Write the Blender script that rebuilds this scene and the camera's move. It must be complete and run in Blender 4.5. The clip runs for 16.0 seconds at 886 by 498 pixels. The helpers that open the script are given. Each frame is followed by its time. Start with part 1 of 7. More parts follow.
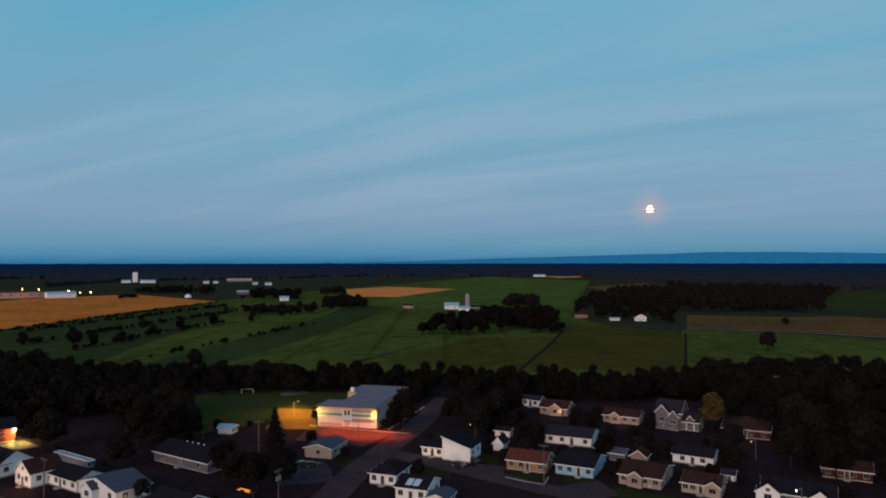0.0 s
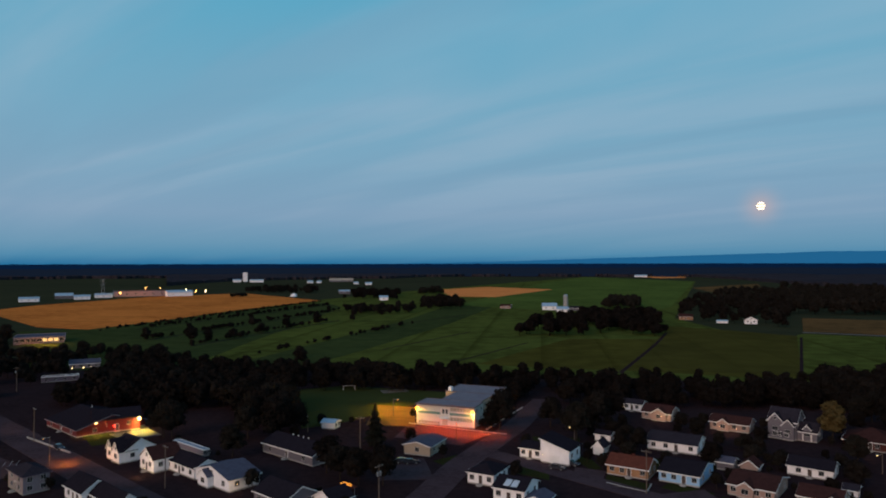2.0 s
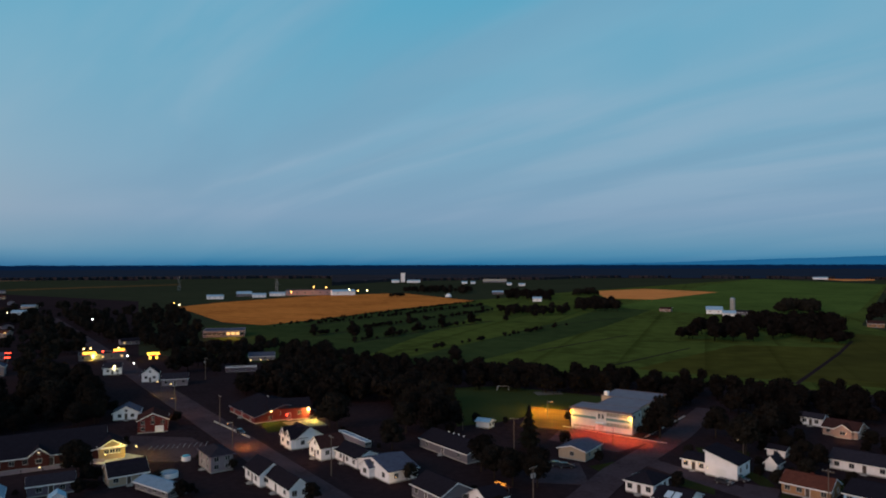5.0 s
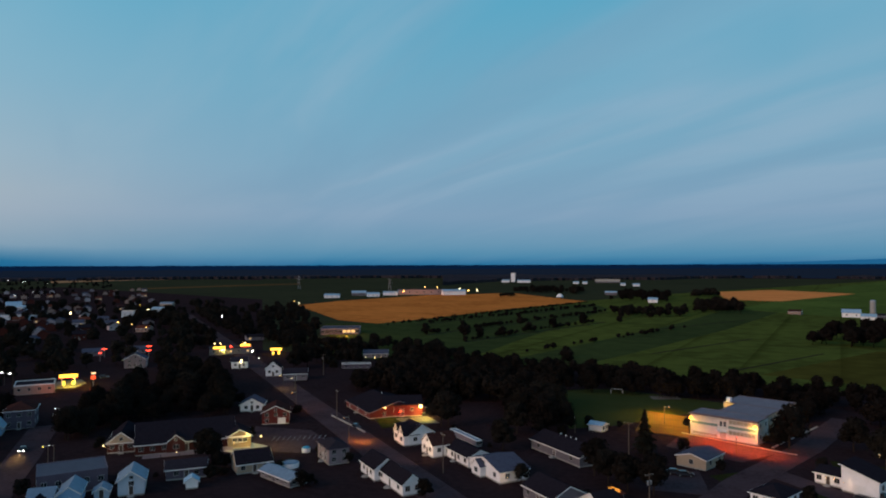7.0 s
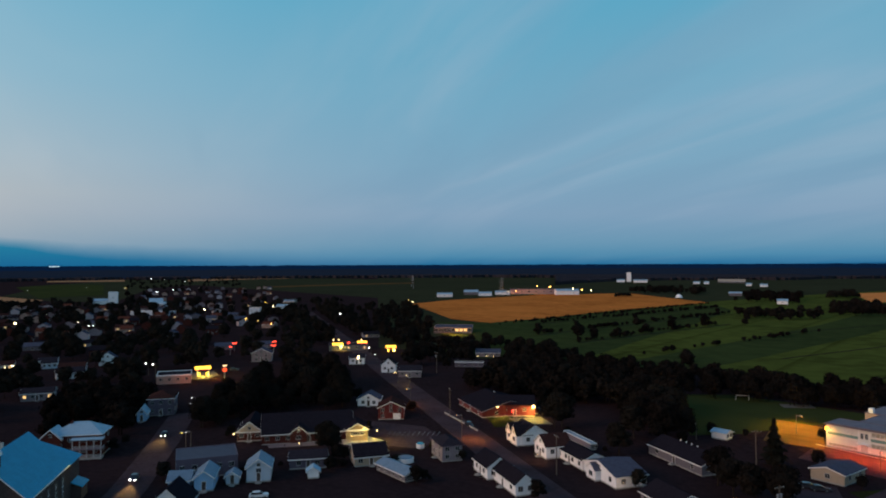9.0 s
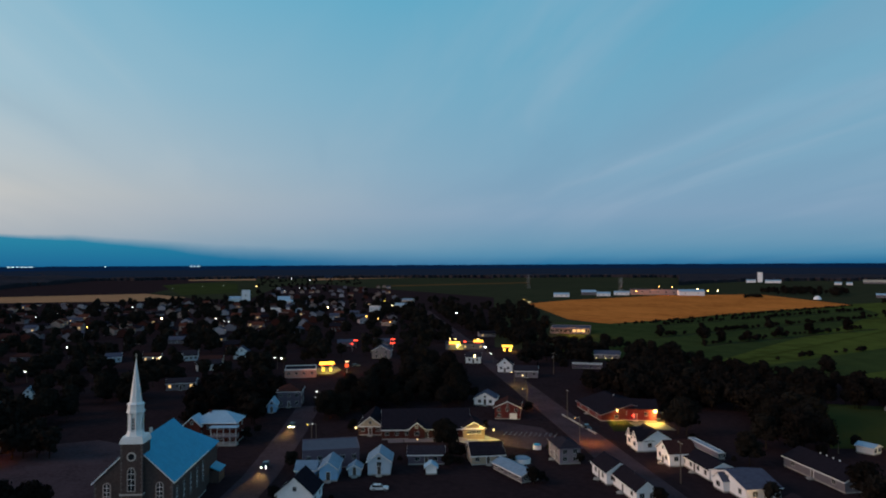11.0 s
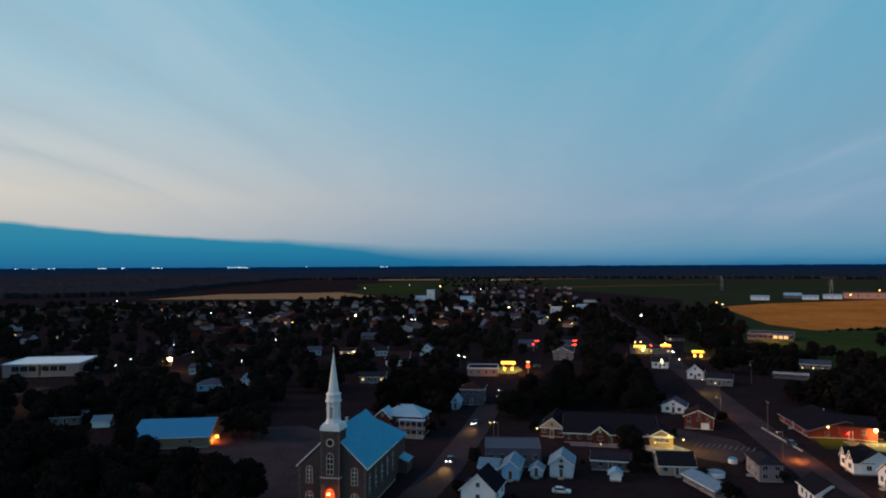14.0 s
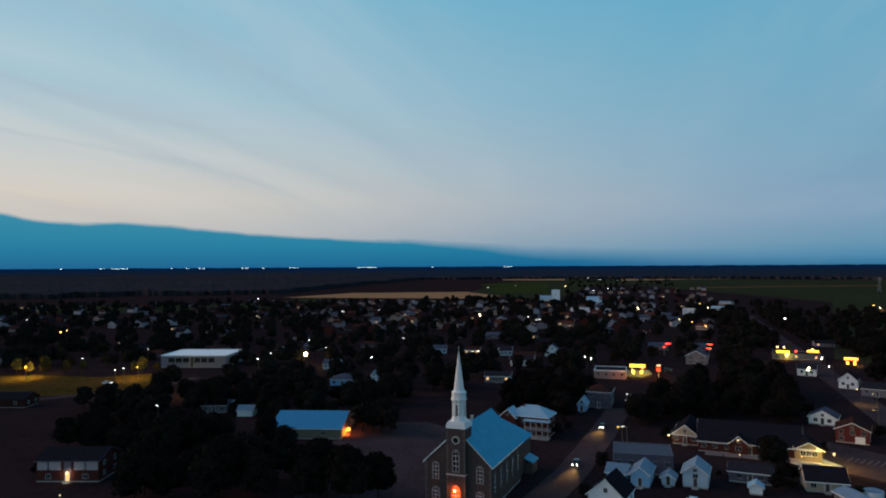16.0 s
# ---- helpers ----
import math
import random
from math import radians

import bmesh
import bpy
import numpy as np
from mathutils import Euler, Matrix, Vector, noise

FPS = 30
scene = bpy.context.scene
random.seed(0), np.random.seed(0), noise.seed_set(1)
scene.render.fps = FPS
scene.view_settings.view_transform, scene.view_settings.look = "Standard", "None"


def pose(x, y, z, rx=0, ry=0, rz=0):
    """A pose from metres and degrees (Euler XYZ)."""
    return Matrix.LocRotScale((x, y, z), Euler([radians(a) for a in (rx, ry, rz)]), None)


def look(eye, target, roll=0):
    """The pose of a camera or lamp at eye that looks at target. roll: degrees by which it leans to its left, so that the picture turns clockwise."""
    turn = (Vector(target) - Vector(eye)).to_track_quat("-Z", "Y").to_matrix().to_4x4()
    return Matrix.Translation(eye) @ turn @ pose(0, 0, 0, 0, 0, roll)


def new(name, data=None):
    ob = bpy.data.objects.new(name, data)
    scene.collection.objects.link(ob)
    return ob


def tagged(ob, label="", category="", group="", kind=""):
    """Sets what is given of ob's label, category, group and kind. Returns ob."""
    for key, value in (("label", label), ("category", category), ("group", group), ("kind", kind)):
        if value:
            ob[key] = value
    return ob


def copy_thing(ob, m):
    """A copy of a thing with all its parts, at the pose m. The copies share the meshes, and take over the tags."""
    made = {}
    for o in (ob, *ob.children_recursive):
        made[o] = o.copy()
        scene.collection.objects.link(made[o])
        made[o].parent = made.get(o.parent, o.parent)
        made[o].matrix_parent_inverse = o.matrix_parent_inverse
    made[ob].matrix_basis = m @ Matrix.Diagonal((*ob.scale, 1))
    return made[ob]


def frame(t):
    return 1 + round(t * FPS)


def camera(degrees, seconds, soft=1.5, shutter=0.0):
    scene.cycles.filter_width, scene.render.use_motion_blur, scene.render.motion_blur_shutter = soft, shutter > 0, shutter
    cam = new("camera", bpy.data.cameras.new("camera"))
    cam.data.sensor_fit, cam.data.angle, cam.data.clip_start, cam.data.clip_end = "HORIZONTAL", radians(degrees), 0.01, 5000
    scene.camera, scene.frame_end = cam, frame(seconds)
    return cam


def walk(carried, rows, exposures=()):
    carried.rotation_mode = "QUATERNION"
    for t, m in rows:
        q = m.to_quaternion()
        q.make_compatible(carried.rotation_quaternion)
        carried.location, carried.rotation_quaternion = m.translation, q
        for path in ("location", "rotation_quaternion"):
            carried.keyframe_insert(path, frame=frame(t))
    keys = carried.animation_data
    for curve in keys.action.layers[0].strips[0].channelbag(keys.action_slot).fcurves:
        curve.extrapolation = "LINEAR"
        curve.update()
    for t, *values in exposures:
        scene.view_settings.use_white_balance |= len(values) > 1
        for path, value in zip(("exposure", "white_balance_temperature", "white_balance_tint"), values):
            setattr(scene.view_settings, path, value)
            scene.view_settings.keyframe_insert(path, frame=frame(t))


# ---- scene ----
# ---------- camera: a drone turning to its left, standing in the air ----------
cam = camera(65.68, 16.0, soft=1.95, shutter=0.0)
PATH = [
    (0, pose(0, 0, 55, 91.180, 0.030, 0.003)),
    (0.5, pose(0, 0, 55, 91.176, 0.042, 2.003)),
    (1, pose(0, 0, 55, 91.184, 0.042, 4.006)),
    (1.5, pose(0, 0, 55, 91.206, 0.046, 6.035)),
    (2, pose(0, 0, 55, 91.202, 0.091, 8.083)),
    (2.5, pose(0, 0, 55, 91.197, 0.119, 10.129)),
    (3, pose(0, 0, 55, 91.222, 0.117, 12.187)),
    (3.5, pose(0, 0, 55, 91.247, 0.095, 14.267)),
    (4, pose(0, 0, 55, 91.257, 0.090, 16.394)),
    (6.5, pose(0, 0, 55, 91.333, 0.117, 27.674)),
    (7, pose(0, 0, 55, 91.314, 0.155, 29.977)),
    (7.5, pose(0, 0, 55, 91.336, 0.168, 32.270)),
    (8, pose(0, 0, 55, 91.342, 0.177, 34.587)),
    (8.5, pose(0, 0, 55, 91.321, 0.185, 36.935)),
    (9, pose(0, 0, 55, 91.289, 0.199, 39.290)),
    (11.5, pose(0, 0, 55, 91.321, 0.261, 51.372)),
    (12, pose(0, 0, 55, 91.355, 0.275, 53.832)),
    (12.5, pose(0, 0, 55, 91.392, 0.291, 56.333)),
    (13, pose(0, 0, 55, 91.396, 0.294, 58.888)),
    (13.5, pose(0, 0, 55, 91.405, 0.295, 61.416)),
    (14, pose(0, 0, 55, 91.410, 0.290, 63.899)),
    (14.5, pose(0, 0, 55, 91.418, 0.281, 66.355)),
    (15, pose(0, 0, 55, 91.422, 0.277, 68.869)),
    (15.5, pose(0, 0, 55, 91.426, 0.289, 71.496)),
    (16, pose(0, 0, 55, 91.442, 0.317, 74.232)),
]
walk(cam, PATH)

# ---------- light: dusk sky, afterglow, moon ----------


def lin(r, g, b):
    """Linear colour from 8-bit display values."""
    f = lambda c: c / 12.92 if c <= 0.04045 else ((c + 0.055) / 1.055) ** 2.4
    return (f(r / 255), f(g / 255), f(b / 255), 1.0)


class Graph:
    """Small shorthand for building node trees."""

    def __init__(self, tree):
        self.tree = tree
        tree.nodes.clear()

    def add(self, kind, values=(), **props):
        n = self.tree.nodes.new(kind)
        if "operation" in props:
            n.operation = props["operation"]
        if "use_clamp" in props:
            n.use_clamp = props["use_clamp"]
        if "interpolation_type" in props:
            n.interpolation_type = props["interpolation_type"]
        if "data_type" in props:
            n.data_type, n.blend_type = props["data_type"], props["blend_type"]
        for k, v in dict(values).items():
            if isinstance(v, bpy.types.NodeSocket):
                self.tree.links.new(v, n.inputs[k])
            else:
                n.inputs[k].default_value = v
        return n

    def math(self, op, a, b=0.0, c=0.0, clamp=False):
        return self.add("ShaderNodeMath", {0: a, 1: b, 2: c}, operation=op, use_clamp=clamp).outputs[0]

    def span(self, v, a, b, c=0.0, d=1.0, smooth=True):
        return self.add("ShaderNodeMapRange", {"Value": v, "From Min": a, "From Max": b, "To Min": c, "To Max": d},
                        interpolation_type="SMOOTHSTEP" if smooth else "LINEAR").outputs["Result"]

    def ramp(self, v, stops):
        n = self.add("ShaderNodeValToRGB", {"Fac": v})
        e = n.color_ramp.elements
        while len(e) < len(stops):
            e.new(0.5)
        for el, (p, c) in zip(e, stops):
            el.position, el.color = p, c
        return n.outputs["Color"]

    def mix(self, f, a, b, blend="MIX"):
        n = self.add("ShaderNodeMix", {0: f}, data_type="RGBA", blend_type=blend)
        for i, v in ((6, a), (7, b)):
            if isinstance(v, bpy.types.NodeSocket):
                self.tree.links.new(v, n.inputs[i])
            else:
                n.inputs[i].default_value = v
        return n.outputs[2]


def heading(az, el=0.0):
    """Unit vector at az degrees to the left of +y and el degrees up."""
    a, e = radians(az), radians(el)
    return Vector((-math.sin(a) * math.cos(e), math.cos(a) * math.cos(e), math.sin(e)))


MOON_AZ, MOON_EL = -16.8, 4.3


def make_sky():
    world = bpy.data.worlds.new("dusk_sky")
    scene.world = world
    world.use_nodes = True
    g = Graph(world.node_tree)
    co = g.add("ShaderNodeTexCoord").outputs["Generated"]
    sep = g.add("ShaderNodeSeparateXYZ", {0: co})
    x, y, z = sep.outputs
    flat = g.math("SQRT", g.math("ADD", g.math("MULTIPLY", x, x), g.math("MULTIPLY", y, y)))
    az = g.math("MULTIPLY", g.math("ARCTAN2", g.math("MULTIPLY", x, -1.0), y), 180 / math.pi)
    el = g.math("MULTIPLY", g.math("ARCTAN2", z, flat), 180 / math.pi)
    az = g.math("ADD", az, g.math("MULTIPLY", g.math("LESS_THAN", az, -70.0), 360.0))
    k = g.span(el, 0.0, 90.0, smooth=False)
    east = g.ramp(k, [(0.0, lin(34, 108, 152)), (0.008, lin(78, 137, 171)), (0.018, lin(103, 149, 178)), (0.045, lin(128, 160, 187)), (0.09, lin(124, 166, 192)),
                      (0.16, lin(112, 168, 195)), (0.26, lin(84, 165, 196)), (0.5, lin(70, 130, 175)), (1.0, lin(50, 105, 155))])
    west = g.ramp(k, [(0.0, lin(150, 165, 182)), (0.03, lin(196, 192, 188)), (0.06, lin(214, 206, 194)), (0.09, lin(200, 204, 203)),
                      (0.15, lin(170, 198, 211)), (0.25, lin(134, 186, 210)), (0.5, lin(85, 145, 185)), (1.0, lin(50, 105, 155))])
    glow = g.span(az, 36.0, 112.0)
    far = g.span(az, 215.0, 280.0, 1.0, 0.0)
    # thin streaked high cloud, drawn out along one bearing
    h = g.math("ADD", g.math("MAXIMUM", z, 0.0), 0.12)
    px, py = g.math("DIVIDE", x, h), g.math("DIVIDE", y, h)
    c, s = math.cos(radians(150)), math.sin(radians(150))
    u = g.math("ADD", g.math("MULTIPLY", px, c), g.math("MULTIPLY", py, s))
    v = g.math("SUBTRACT", g.math("MULTIPLY", py, c), g.math("MULTIPLY", px, s))
    vec = g.add("ShaderNodeCombineXYZ", {0: g.math("MULTIPLY", u, 0.2), 1: g.math("MULTIPLY", v, 0.75), 2: 0.0}).outputs[0]
    n1 = g.add("ShaderNodeTexNoise", {"Vector": vec, "Scale": 1.5, "Detail": 4.5, "Roughness": 0.5, "Distortion": 0.9}).outputs["Fac"]
    off = g.math("ABSOLUTE", g.math("SUBTRACT", az, 61.0))
    streak = g.math("MULTIPLY", g.span(n1, 0.4, 0.68, 0.0, 1.0), g.span(off, 4.0, 26.0, 0.3, 1.0))
    base = g.mix(g.math("MULTIPLY", glow, far), east, west)
    pale = g.mix(g.span(az, 20.0, 100.0, 0.4, 0.75), base, g.mix(g.span(az, 30.0, 100.0), lin(170, 186, 204), lin(212, 212, 208)))
    lit = g.mix(g.math("MULTIPLY", streak, g.math("MULTIPLY", g.span(az, 20.0, 80.0, 0.85, 0.55), g.span(el, 0.5, 9.0, 0.1, 0.85))), base, pale)
    # long bands that draw together over the village, pale and grey by turns across the wind
    fan = g.math("MULTIPLY", v, g.math("POWER", g.math("MULTIPLY", g.math("MAXIMUM", u, 0.5), 0.37), 0.45))
    ripple = g.add("ShaderNodeCombineXYZ", {0: g.math("MULTIPLY", u, 0.55), 1: g.math("MULTIPLY", v, 1.6), 2: 2.0}).outputs[0]
    n4 = g.add("ShaderNodeTexNoise", {"Vector": ripple, "Scale": 1.2, "Detail": 5.0, "Roughness": 0.55}).outputs["Fac"]
    fan = g.math("ADD", fan, g.math("MULTIPLY", g.math("SUBTRACT", n4, 0.5), 0.6))
    tone = [(-4.0, 0.5), (-2.2, 0.5), (-1.95, 0.56), (-1.82, 0.72), (-1.7, 0.6), (-1.4, 0.5), (0.4, 0.5), (0.7, 0.58), (0.84, 0.68), (0.95, 0.58), (1.14, 0.36),
            (1.32, 0.58), (1.5, 0.74), (1.62, 0.55), (1.76, 0.3), (1.9, 0.52), (2.08, 0.76), (2.26, 0.6), (2.37, 0.26), (2.46, 0.56), (2.75, 0.72), (3.2, 0.58), (4.0, 0.5)]
    band = g.add("ShaderNodeSeparateColor", {0: g.ramp(g.span(fan, -4.0, 4.0, smooth=False), [((w + 4.0) / 8.0, (k, k, k, 1.0)) for w, k in tone])}).outputs[0]
    patchy = g.add("ShaderNodeTexNoise", {"Vector": ripple, "Scale": 0.7, "Detail": 3.0}).outputs["Fac"]
    open_sky = g.math("MAXIMUM", g.span(az, 56.0, 96.0, 0.0, 1.0), g.math("MULTIPLY", g.span(az, 2.0, 16.0), g.span(az, 34.0, 50.0, 1.3, 0.0)))
    reach = g.math("MULTIPLY", g.math("MULTIPLY", open_sky, g.span(patchy, 0.35, 0.65, 0.4, 1.0)), g.span(el, 3.0, 9.5, 0.0, 1.0))
    up = g.math("MULTIPLY", g.span(band, 0.5, 0.8, 0.0, 0.55, smooth=False), reach)
    down = g.math("MULTIPLY", g.span(band, 0.5, 0.2, 0.0, 0.6, smooth=False), reach)
    lit = g.mix(up, lit, g.mix(g.span(az, 25.0, 95.0), lin(158, 180, 202), g.mix(g.span(el, 4.0, 14.0), lin(222, 214, 202), lin(190, 208, 216))))
    lit = g.mix(down, lit, g.mix(g.span(az, 60.0, 100.0), lin(116, 156, 184), lin(158, 176, 188)))
    grey = g.mix(0.7, lit, lin(112, 150, 178))
    vec2 = g.add("ShaderNodeCombineXYZ", {0: g.math("MULTIPLY", u, 0.12), 1: g.math("MULTIPLY", v, 0.75), 2: 4.0}).outputs[0]
    n2 = g.add("ShaderNodeTexNoise", {"Vector": vec2, "Scale": 1.7, "Detail": 4.0, "Distortion": 0.5}).outputs["Fac"]
    lit = g.mix(g.math("MULTIPLY", g.span(n2, 0.5, 0.66), g.math("MULTIPLY", g.span(az, 20.0, 90.0, 0.34, 0.14), g.span(el, 2.0, 8.0, 0.35, 1.0))), lit, grey)
    # low dark cloud bank towards the afterglow
    edge = g.add("ShaderNodeCombineXYZ", {0: g.math("MULTIPLY", az, 0.16), 1: g.math("MULTIPLY", el, 0.22), 2: 0.0}).outputs[0]
    n3 = g.add("ShaderNodeTexNoise", {"Vector": edge, "Scale": 1.0, "Detail": 4.0}).outputs["Fac"]
    top = g.add("ShaderNodeFloatCurve", {"Value": g.span(az, 40.0, 120.0, smooth=False)})
    pts = top.mapping.curves[0].points
    pts[0].location, pts[1].location = (0.0, 0.14), (1.0, 0.95)
    for p in ((0.3, 0.31), (0.475, 0.425), (0.65, 0.55), (0.73, 0.65), (0.79, 0.635), (0.84, 0.75)):
        pts.new(*p)
    top.mapping.update()
    height = g.math("ADD", g.math("MULTIPLY", top.outputs[0], 5.4), g.math("MULTIPLY", g.math("SUBTRACT", n3, 0.5), 0.9))
    over = g.math("SUBTRACT", height, el)
    soft = g.span(az, 60.0, 84.0, 1.3, 0.3)
    bank = g.math("DIVIDE", over, soft, clamp=True)
    bank = g.math("MULTIPLY", bank, g.math("MULTIPLY", g.span(az, 44.0, 66.0, 0.0, 0.97), g.span(az, 150.0, 190.0, 1.0, 0.0)))
    lit = g.mix(bank, lit, g.ramp(g.span(el, 0.0, 5.0, smooth=False), [(0.0, lin(20, 100, 146)), (0.35, lin(26, 126, 160)), (0.7, lin(42, 136, 166)), (1.0, lin(78, 146, 170))]))
    # warm ring of lit cloud round the moon
    md = heading(MOON_AZ, MOON_EL)
    dot = g.add("ShaderNodeVectorMath", {0: co, 1: tuple(md)}, operation="DOT_PRODUCT").outputs["Value"]
    ang = g.math("MULTIPLY", g.math("ARCCOSINE", g.math("MINIMUM", dot, 1.0)), 180 / math.pi)
    halo = g.math("POWER", g.span(ang, 0.0, 2.2, 1.0, 0.0, smooth=False), 2.2)
    lit = g.mix(g.math("MULTIPLY", halo, 0.6), lit, lin(214, 176, 166))
    lit = g.mix(g.math("LESS_THAN", z, -0.002), lit, lin(16, 22, 24))
    bg = g.add("ShaderNodeBackground", {"Color": lit, "Strength": SKY})
    out = g.add("ShaderNodeOutputWorld")
    g.tree.links.new(bg.outputs[0], out.inputs[0])


SKY = 1.0
make_sky()
glow_lamp = bpy.data.lights.new("afterglow_sun", "SUN")
glow_lamp.energy, glow_lamp.angle, glow_lamp.color = 1.6, radians(34), (1.0, 0.64, 0.47)
new("afterglow_sun", glow_lamp).matrix_world = look(heading(152, 20) * 100, (0, 0, 0))

# ---------- materials ----------
MATS = {}


def material(name, rgb, rough=0.8, var=0.25, scale=0.6, bump=0.0, metal=0.0, tint=None, each=0.0, stripe=None, island=False, spec=None):
    """Procedural surface: coarse stains, fine grain, optional change from piece to piece."""
    if name in MATS:
        return MATS[name]
    m = bpy.data.materials.new(name)
    m.use_nodes = True
    g = Graph(m.node_tree)
    co = g.add("ShaderNodeTexCoord").outputs["Object"]
    pos = g.add("ShaderNodeNewGeometry")
    a = g.add("ShaderNodeTexNoise", {"Vector": pos.outputs["Position"], "Scale": scale, "Detail": 5.0, "Roughness": 0.6}).outputs["Fac"]
    b = g.add("ShaderNodeTexNoise", {"Vector": co, "Scale": scale * 9, "Detail": 3.0}).outputs["Fac"]
    spec = (0.0 if rough >= 0.84 else 0.25) if spec is None else spec
    t = tint or tuple(c * 0.6 for c in rgb)
    col = g.mix(g.span(a, 0.3, 0.7, 0.0, min(1.0, var * 2)), (*rgb, 1), (*t, 1))
    col = g.mix(g.span(b, 0.3, 0.75, 0.0, var), col, tuple(c * 1.35 for c in rgb) + (1,))
    if stripe:
        axis, pitch, dark = stripe
        s = g.add("ShaderNodeSeparateXYZ", {0: co}).outputs[axis]
        w = g.math("FRACT", g.math("DIVIDE", s, pitch))
        line = g.span(w, 0.0, 0.14, 1.0, 0.0)
        col = g.mix(g.math("MULTIPLY", line, dark), col, tuple(c * 0.35 for c in rgb) + (1,))
    if each:
        r = pos.outputs["Random Per Island"] if island else g.add("ShaderNodeObjectInfo").outputs["Random"]
        hsv = g.add("ShaderNodeHueSaturation", {"Color": col, "Value": g.span(r, 0, 1, 1 - each, 1 + each, smooth=False),
                                                "Hue": g.span(r, 0, 1, 0.5 - each * 0.05, 0.5 + each * 0.05, smooth=False)})
        col = hsv.outputs["Color"]
    p = g.add("ShaderNodeBsdfPrincipled", {"Base Color": col, "Roughness": rough, "Metallic": metal, "Specular IOR Level": spec})
    if bump:
        bn = g.add("ShaderNodeBump", {"Height": b, "Strength": bump, "Distance": 0.05})
        g.tree.links.new(bn.outputs[0], p.inputs["Normal"])
    out = g.add("ShaderNodeOutputMaterial")
    g.tree.links.new(p.outputs[0], out.inputs[0])
    MATS[name] = m
    return m


def glowing(name, rgb, strength):
    if name in MATS:
        return MATS[name]
    m = bpy.data.materials.new(name)
    m.use_nodes = True
    g = Graph(m.node_tree)
    e = g.add("ShaderNodeEmission", {"Color": (*rgb, 1), "Strength": strength})
    out = g.add("ShaderNodeOutputMaterial")
    g.tree.links.new(e.outputs[0], out.inputs[0])
    MATS[name] = m
    return m


def foliage(name, rgb, each=0.25):
    """Leaf: base colour that changes from clump to clump and tree to tree."""
    m = bpy.data.materials.new(name)
    m.use_nodes = True
    g = Graph(m.node_tree)
    isl = g.add("ShaderNodeNewGeometry").outputs["Random Per Island"]
    obj = g.add("ShaderNodeObjectInfo").outputs["Random"]
    pos = g.add("ShaderNodeNewGeometry").outputs["Position"]
    wide = g.add("ShaderNodeTexNoise", {"Vector": pos, "Scale": 0.09, "Detail": 2.0}).outputs["Fac"]
    isl = g.math("MULTIPLY", g.span(isl, 0, 1, 0.8, 1.2, smooth=False), g.span(wide, 0.32, 0.68, 0.78, 1.18))
    v = g.math("MULTIPLY", isl, g.span(obj, 0, 1, 1 - each, 1 + each, smooth=False))
    hsv = g.add("ShaderNodeHueSaturation", {"Color": (*rgb, 1), "Value": v, "Hue": g.span(obj, 0, 1, 0.48, 0.52, smooth=False)})
    p = g.add("ShaderNodeBsdfPrincipled", {"Base Color": hsv.outputs[0], "Roughness": 0.85, "Specular IOR Level": 0.0})
    out = g.add("ShaderNodeOutputMaterial")
    g.tree.links.new(p.outputs[0], out.inputs[0])
    MATS[name] = m
    return m


FRAME = material("window_frame_paint", (0.4, 0.4, 0.4), 0.6, 0.1)
PINKW = material("pale_pinkish_panel", (0.36, 0.31, 0.34), 0.7, 0.12)
WHITE = material("white_siding", (0.78, 0.77, 0.79), 0.6, 0.12, 0.5, stripe=(2, 0.2, 0.25))
TRIM = material("white_trim", (0.7, 0.7, 0.7), 0.5, 0.1)
CREAM = material("cream_siding", (0.34, 0.27, 0.205), 0.7, 0.15, stripe=(2, 0.2, 0.25))
TAN = material("dull_tan_siding", (0.2, 0.15, 0.105), 0.75, 0.2, stripe=(2, 0.2, 0.25))
PEACH = material("peach_siding", (0.3, 0.205, 0.175), 0.7, 0.15, stripe=(2, 0.2, 0.25))
OCHRE = material("ochre_brick", (0.3, 0.17, 0.095), 0.85, 0.25, stripe=(2, 0.15, 0.3))
BLUE = material("pale_blue_siding", (0.23, 0.42, 0.64), 0.6, 0.12, stripe=(2, 0.2, 0.25))
GREYW = material("grey_siding", (0.12, 0.11, 0.13), 0.7, 0.15, stripe=(2, 0.2, 0.3))
LILAC = material("lilac_grey_siding", (0.2, 0.165, 0.19), 0.7, 0.15, stripe=(2, 0.2, 0.25))
REDW = material("red_siding", (0.1, 0.012, 0.012), 0.7, 0.2, stripe=(2, 0.2, 0.3))
BRICK = material("red_brick", (0.078, 0.025, 0.021), 0.9, 0.3, 1.5, stripe=(2, 0.15, 0.35))
STONE = material("grey_brown_stone", (0.082, 0.06, 0.056), 0.9, 0.4, 2.0, bump=0.5)
STONELT = material("pale_dressed_stone", (0.42, 0.39, 0.36), 0.85, 0.25, 2.0, bump=0.3)
CONC = material("concrete", (0.3, 0.29, 0.28), 0.9, 0.3, 0.8)
R_NAVY = material("dark_shingles", (0.0165, 0.014, 0.019), 0.85, 0.35, 1.0, stripe=(1, 0.45, 0.35))
R_BROWN = material("brown_shingles", (0.045, 0.02, 0.018), 0.85, 0.35, 1.0, stripe=(1, 0.45, 0.35))
R_RED = material("red_brown_shingles", (0.1, 0.034, 0.024), 0.85, 0.35, 1.0, stripe=(1, 0.45, 0.35))
R_GREY = material("grey_shingles", (0.027, 0.023, 0.03), 0.88, 0.35, 1.0, stripe=(1, 0.45, 0.35))
